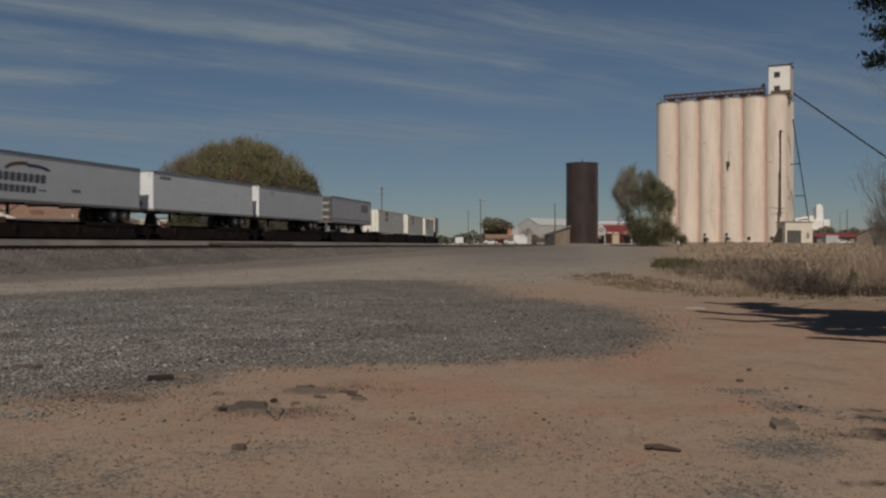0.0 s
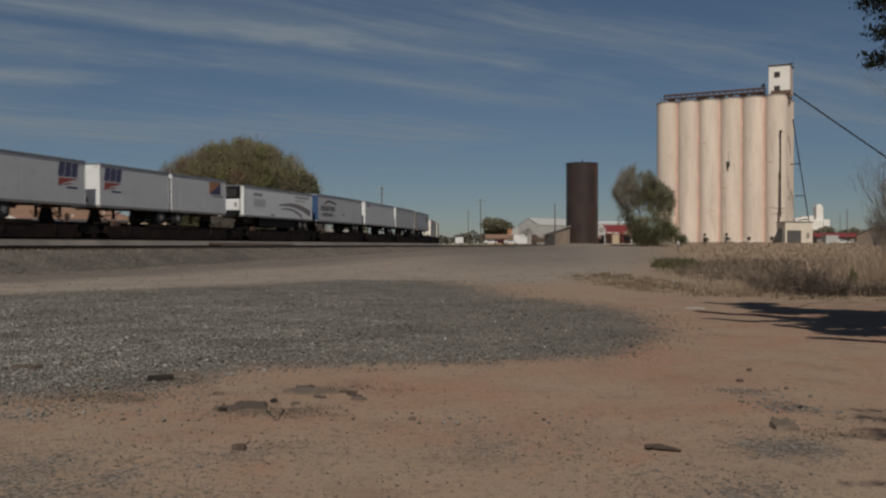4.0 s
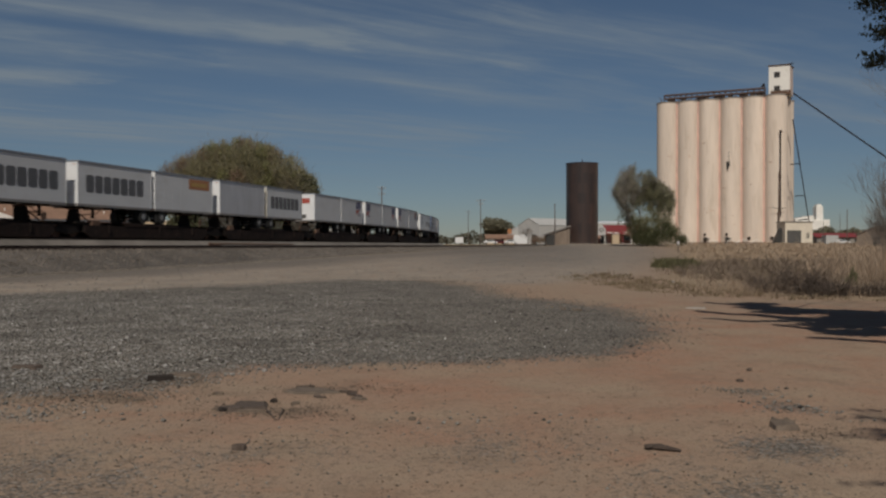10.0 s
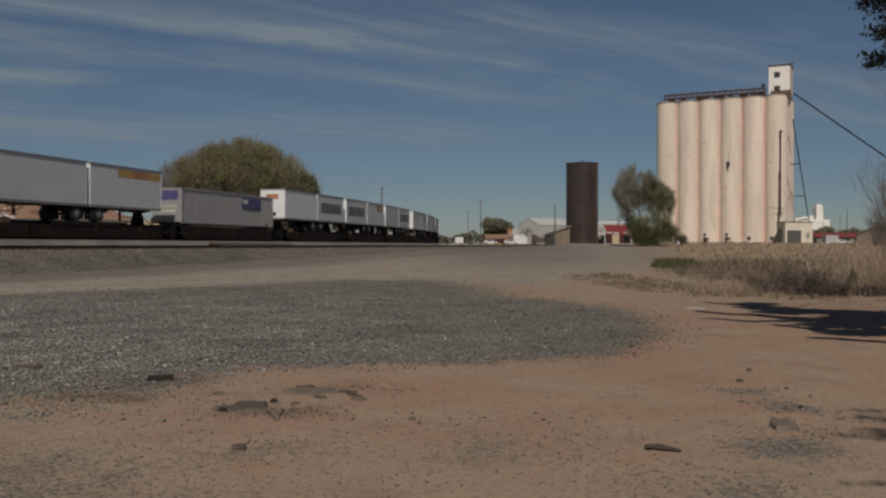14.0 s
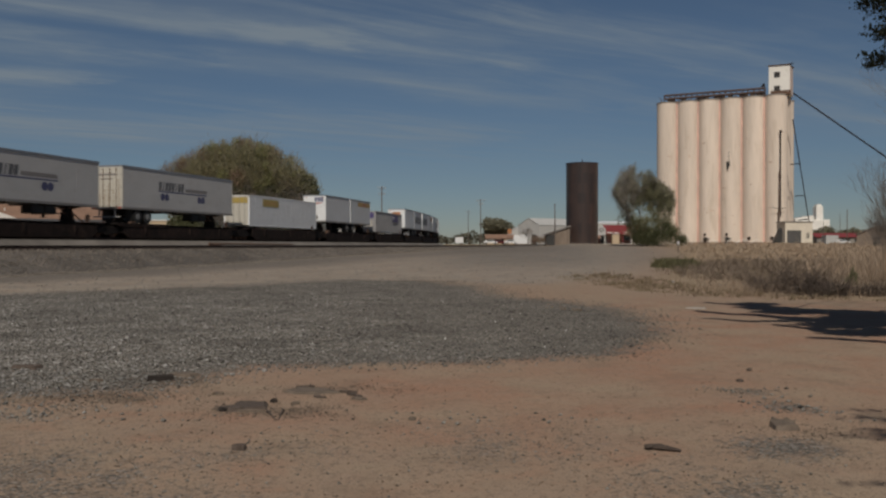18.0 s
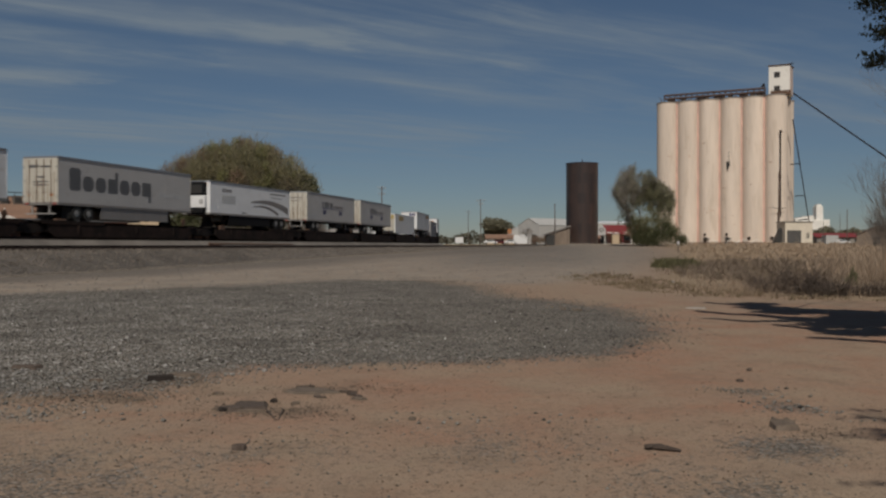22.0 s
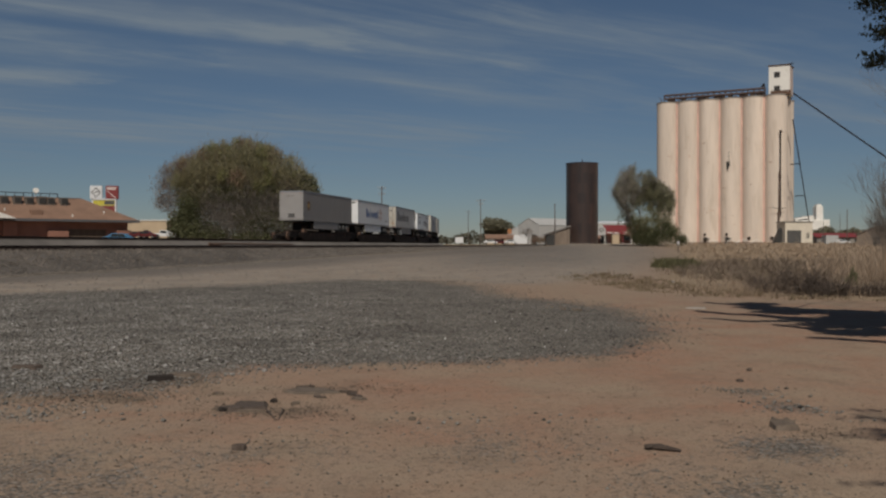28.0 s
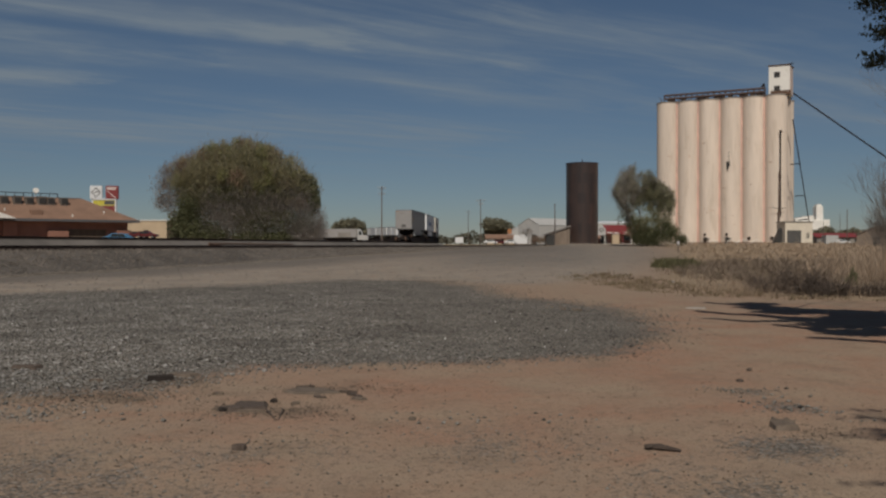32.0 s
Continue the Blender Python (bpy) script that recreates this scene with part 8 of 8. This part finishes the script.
def pup(u, front, body="white2", end_mat="white", label="white short trailer, one of a coupled pair"):
    """A short trailer; the wheels of a pair stand next to each other."""
    return trailer(u, L28, body, label, front, axles=1, end_mat=end_mat)


def crest(b, y, z, s=1.0):
    """A blue block mark over a red wedge."""
    side_mark(b, [[(u * s, w * s) for u, w in p] for p in block_letters(2.0, 0.95, 3, 0.1, 0.15, "H")], y, z, "navy", "block_mark")
    side_mark(b, [[(u * s, w * s) for u, w in p] for p in ([(0.0, -0.65), (0.1, -0.08), (2.1, -0.08), (0.8, -0.34)], [(0.15, -0.62), (0.95, -0.4), (1.6, -0.4)])], y, z, "red", "wedge_mark")
    side_mark(b, [rect(0.9 * s, 2.0 * s, -0.75 * s, -0.62 * s)], y, z, "navy", "text_bar")


def word(b, y, z, w=6.8, h=1.2):
    side_mark(b, block_letters(w, h, 7, 0.12, 0.0, "H"), y, z, "darkgrey", "lettering_bar")


t, b = pup(28.1, True)
end_mark(t, block_letters(1.1, 0.5, 3), L28, 4.35, "navy")
end_mark(t, [[(0.0, 4.0), (1.0, 4.25), (0.1, 4.25)]], L28, 0, "red")
t, b = pup(37.1, False, label="white short trailer with an amber stripe along the top")
side_mark(b, [rect(0, 5.4, 0, 0.55)], -1.2, 4.28, "amber", "stripe")
side_mark(b, [rect(2.0, 3.6, 0.02, 0.53)], -1.2, 4.28, "orange", "stripe_centre", "", 0.01)
t, b = container(48.6, 16.6, "contgrey", "grey corrugated container with a purple label", 1.2, 4.05, "contgrey", True)
side_mark(b, [rect(0, 3.75, 0, 0.95)], 1.85, 2.82, "purple", "label_panel", "", 0.012)
side_mark(b, block_letters(1.0, 0.4, 3), 2.1, 3.2, "white", "lettering_bar", "", 0.018)
end_mark(t, [rect(-1.0, 1.0, 0, 0.75)], 16.6, 3.1, "purple")
end_mark(t, [rect(-0.9, 0.9, 0, 0.2), rect(-0.9, 0.9, 0.4, 0.55)], 16.6, 2.1, "cream")

t, b = pup(68.1, True, "white", "white", "white short trailer with an orange end label")
end_mark(t, [rect(-0.7, 0.6, 0, 0.5)], L28, 4.1, "orange")
t, b = pup(77.1, False)
word(b, -3.2, 3.0)
t, b = pup(86.9, True)
word(b, -3.45, 3.0)
t, b = pup(95.95, False, label="white short trailer with an orange label")
side_mark(b, [rect(0, 3.2, 0, 0.82)], 0.55, 3.98, "orange", "label_panel")
side_mark(b, [rect(0.4, 2.8, 0.25, 0.55)], 0.55, 3.98, "amber", "label_bar", "", 0.01)
end_mark(t, [rect(0.2, 1.0, 0, 0.5)], L28, 4.1, "red")
t, b = pup(105.8, True, "silver", "white", "plain pale grey short trailer")
t, b = pup(115.0, False, "white2", "cream")
word(b, -3.4, 3.0)
t, b = pup(127.2, True, "white2", "white", "white short trailer with a red end label")
end_mark(t, [rect(-0.95, 0.75, 0, 0.55)], L28, 4.0, "red")
t, b = pup(136.1, False)
crest(b, 1.5, 3.9)
t, b = pup(146.1, True)
crest(b, -3.85, 3.9)
t, b = pup(155.0, False)
crest(b, 1.5, 3.9)
t, b = pup(165.2, True)
crest(b, -3.85, 3.9)
t, b = pup(174.2, False, "white2", "white", "white short trailer with an orange and blue square")
side_mark(b, [[(0, 0), (1.9, 1.0), (1.9, 1.05), (0, 1.05)]], 1.5, 3.75, "orange", "square_mark")
side_mark(b, [[(0, 0), (1.9, 0), (1.9, 1.0)]], 1.5, 3.75, "navy", "square_mark")
side_mark(b, [rect(0, 1.8, 0, 0.12)], 2.0, 3.55, "midgrey", "text_bar")
reefer(186.1)
t, b = trailer(204.0, L53, "white2", "white semi trailer with a blue nose and arched mark", True, end_mat="blue")
side_mark(b, block_letters(4.9, 0.55, 9, slant=0.08), -7.1, 3.3, "darkgrey", "lettering_bar")
side_mark(b, block_letters(3.4, 0.45, 7, slant=0.08), -6.5, 2.65, "darkgrey", "lettering_bar")
side_mark(b, [rect(-0.7, 0, 0.18, 0.26), rect(3.5, 4.3, 0.18, 0.26)], -6.5, 2.65, "darkgrey", "line_mark")
arch = []
for i in range(10):
    a, c = math.pi * (1 - i / 12), math.pi * (1 - (i + 1) / 12)
    arch.append([(2 * math.cos(a), 0.55 * math.sin(a)), (2 * math.cos(c), 0.55 * math.sin(c)), (1.7 * math.cos(c), 0.34 * math.sin(c)), (1.7 * math.cos(a), 0.34 * math.sin(a))])
side_mark(b, arch[:6], -3.9, 4.0, "brown", "arch_mark", "", 0.006, True)
side_mark(b, arch[5:], -3.5, 3.9, "navy", "arch_mark", "", 0.006, True)
side_mark(b, block_letters(0.9, 0.22, 3), 0.3, 2.9, "midgrey", "lettering_bar")
t, b = trailer(221.8, L53, "white", "white semi trailer with a small dark mark", True, end_mat="white")
side_mark(b, block_letters(1.6, 0.22, 6), -7.2, 4.5, "midgrey", "lettering_bar")
t, b = trailer(239.3, L53, "white2", "soiled white semi trailer with a small square mark", True, end_mat="white")
side_mark(b, [rect(0, 0.9, 0, 0.5)], -5.5, 4.2, "palegrey", "square_mark")
t, b = trailer(258.6, L53, "silver", "silver semi trailer with dark doors and a dark mark", False, end_mat="grill")
side_mark(b, [rect(0, 3.0, 0, 0.95)], 3.6, 3.6, "midgrey", "label_panel")
side_mark(b, [rect(0, 15.8, 0, 0.1)], -7.9, 2.45, "darkgrey", "line_mark")
end_mark(t, [rect(-1, 1, 0, 0.2), rect(-1, 1, 0.8, 1.0), rect(-1, 1, 1.6, 1.8)], L53, 2.6, "cream")
for u in (278.7, 299.1, 319.3):
    t, b = container(u, 16.7, "contcream", "cream shipping container with a small yellow mark", 1.2, 4.3, "contcream")
    side_mark(b, [rect(0, 1.8, 0, 0.6)], -4.2, 3.5, "yellow", "square_mark")
    side_mark(b, [rect(0, 1.6, 0, 0.35)], -4.1, 2.9, "midgrey", "text_bar")
t, b = trailer(340.0, L53, "cream", "cream semi trailer with an amber end stripe", False, end_mat="cream")
end_mark(t, [rect(-1.1, 1.1, 0, 0.5)], L53, 4.2, "amber")

# the platforms under them: joints half way between loads
spine_car(-111.0, -91.7, "t", (-107.4,))
spine_car(-91.7, -71.8, "t", (-88.6,))
spine_car(-71.8, -51.8, "t", (-55.0,), head=True)
spine_car(-50.8, -31.6, "t", (-48.6,))
spine_car(-31.6, -12.0, "t", (-15.0,))
spine_car(-12.0, 7.0, "t", (3.8,), head=True)
spine_car(7.9, 26.4, "c", (), "black steel railcar carrying a shipping container")
spine_car(26.4, 47.2, "t", (29.2, 44.6), "black steel spine car carrying two short trailers")
spine_car(47.2, 66.4, "c", (), "black steel railcar carrying a shipping container", True)
for k, (a, c) in enumerate(((67.2, 86.2), (86.2, 105.2), (105.2, 125.6), (125.6, 145.4), (145.4, 164.4), (164.4, 184.4))):
    spine_car(a, c, "t", (a + 2.0, c - 3.0), "black steel spine car carrying two short trailers", k in (2, 5))
spine_car(185.4, 203.2, "t", (187.8,))
spine_car(203.2, 221.0, "t", (205.7,))
spine_car(221.0, 238.7, "t", (223.5,))
spine_car(238.7, 257.0, "t", (241.0,))
spine_car(257.0, 276.0, "t", (273.0,), head=True)
spine_car(277.2, 297.2, "c", (), "black steel railcar carrying a shipping container")
spine_car(297.2, 317.6, "c", (), "black steel railcar carrying a shipping container")
spine_car(317.6, 338.0, "c", (), "black steel railcar carrying a shipping container")
spine_car(338.0, 357.4, "t", (354.0,), head=True)


def motions():
    """The whole train rolls away along the bend at about 13 metres a second."""
    for ob, u in TRAIN:
        rows = []
        for k in range(33):
            q = k - 16.0
            s = u + 12.8686 * q + 0.01178 * q * q
            a, c = track(s - 5), track(s + 5)
            m = track(s)
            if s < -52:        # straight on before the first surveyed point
                x0, y0, z0, h0 = track(-52)
                m = (x0 + (s + 52) * math.sin(h0), y0 + (s + 52) * math.cos(h0), z0, h0)
                pitch = 0.0
            else:
                pitch = math.degrees(math.atan2(c[2] - a[2], 10.0))
            rows.append((float(k), pose(m[0], m[1], m[2], pitch, 0, -math.degrees(m[3]))))
        walk(ob, rows)
    # the pickup crosses behind the restaurant at an even pace
    walk(PICKUP, [(k, pose(-64.4 + 2.56 * (k - 27.5), 209.0, PICKUP_Z)) for k in (0.0, 16.0, 32.0)])


motions()
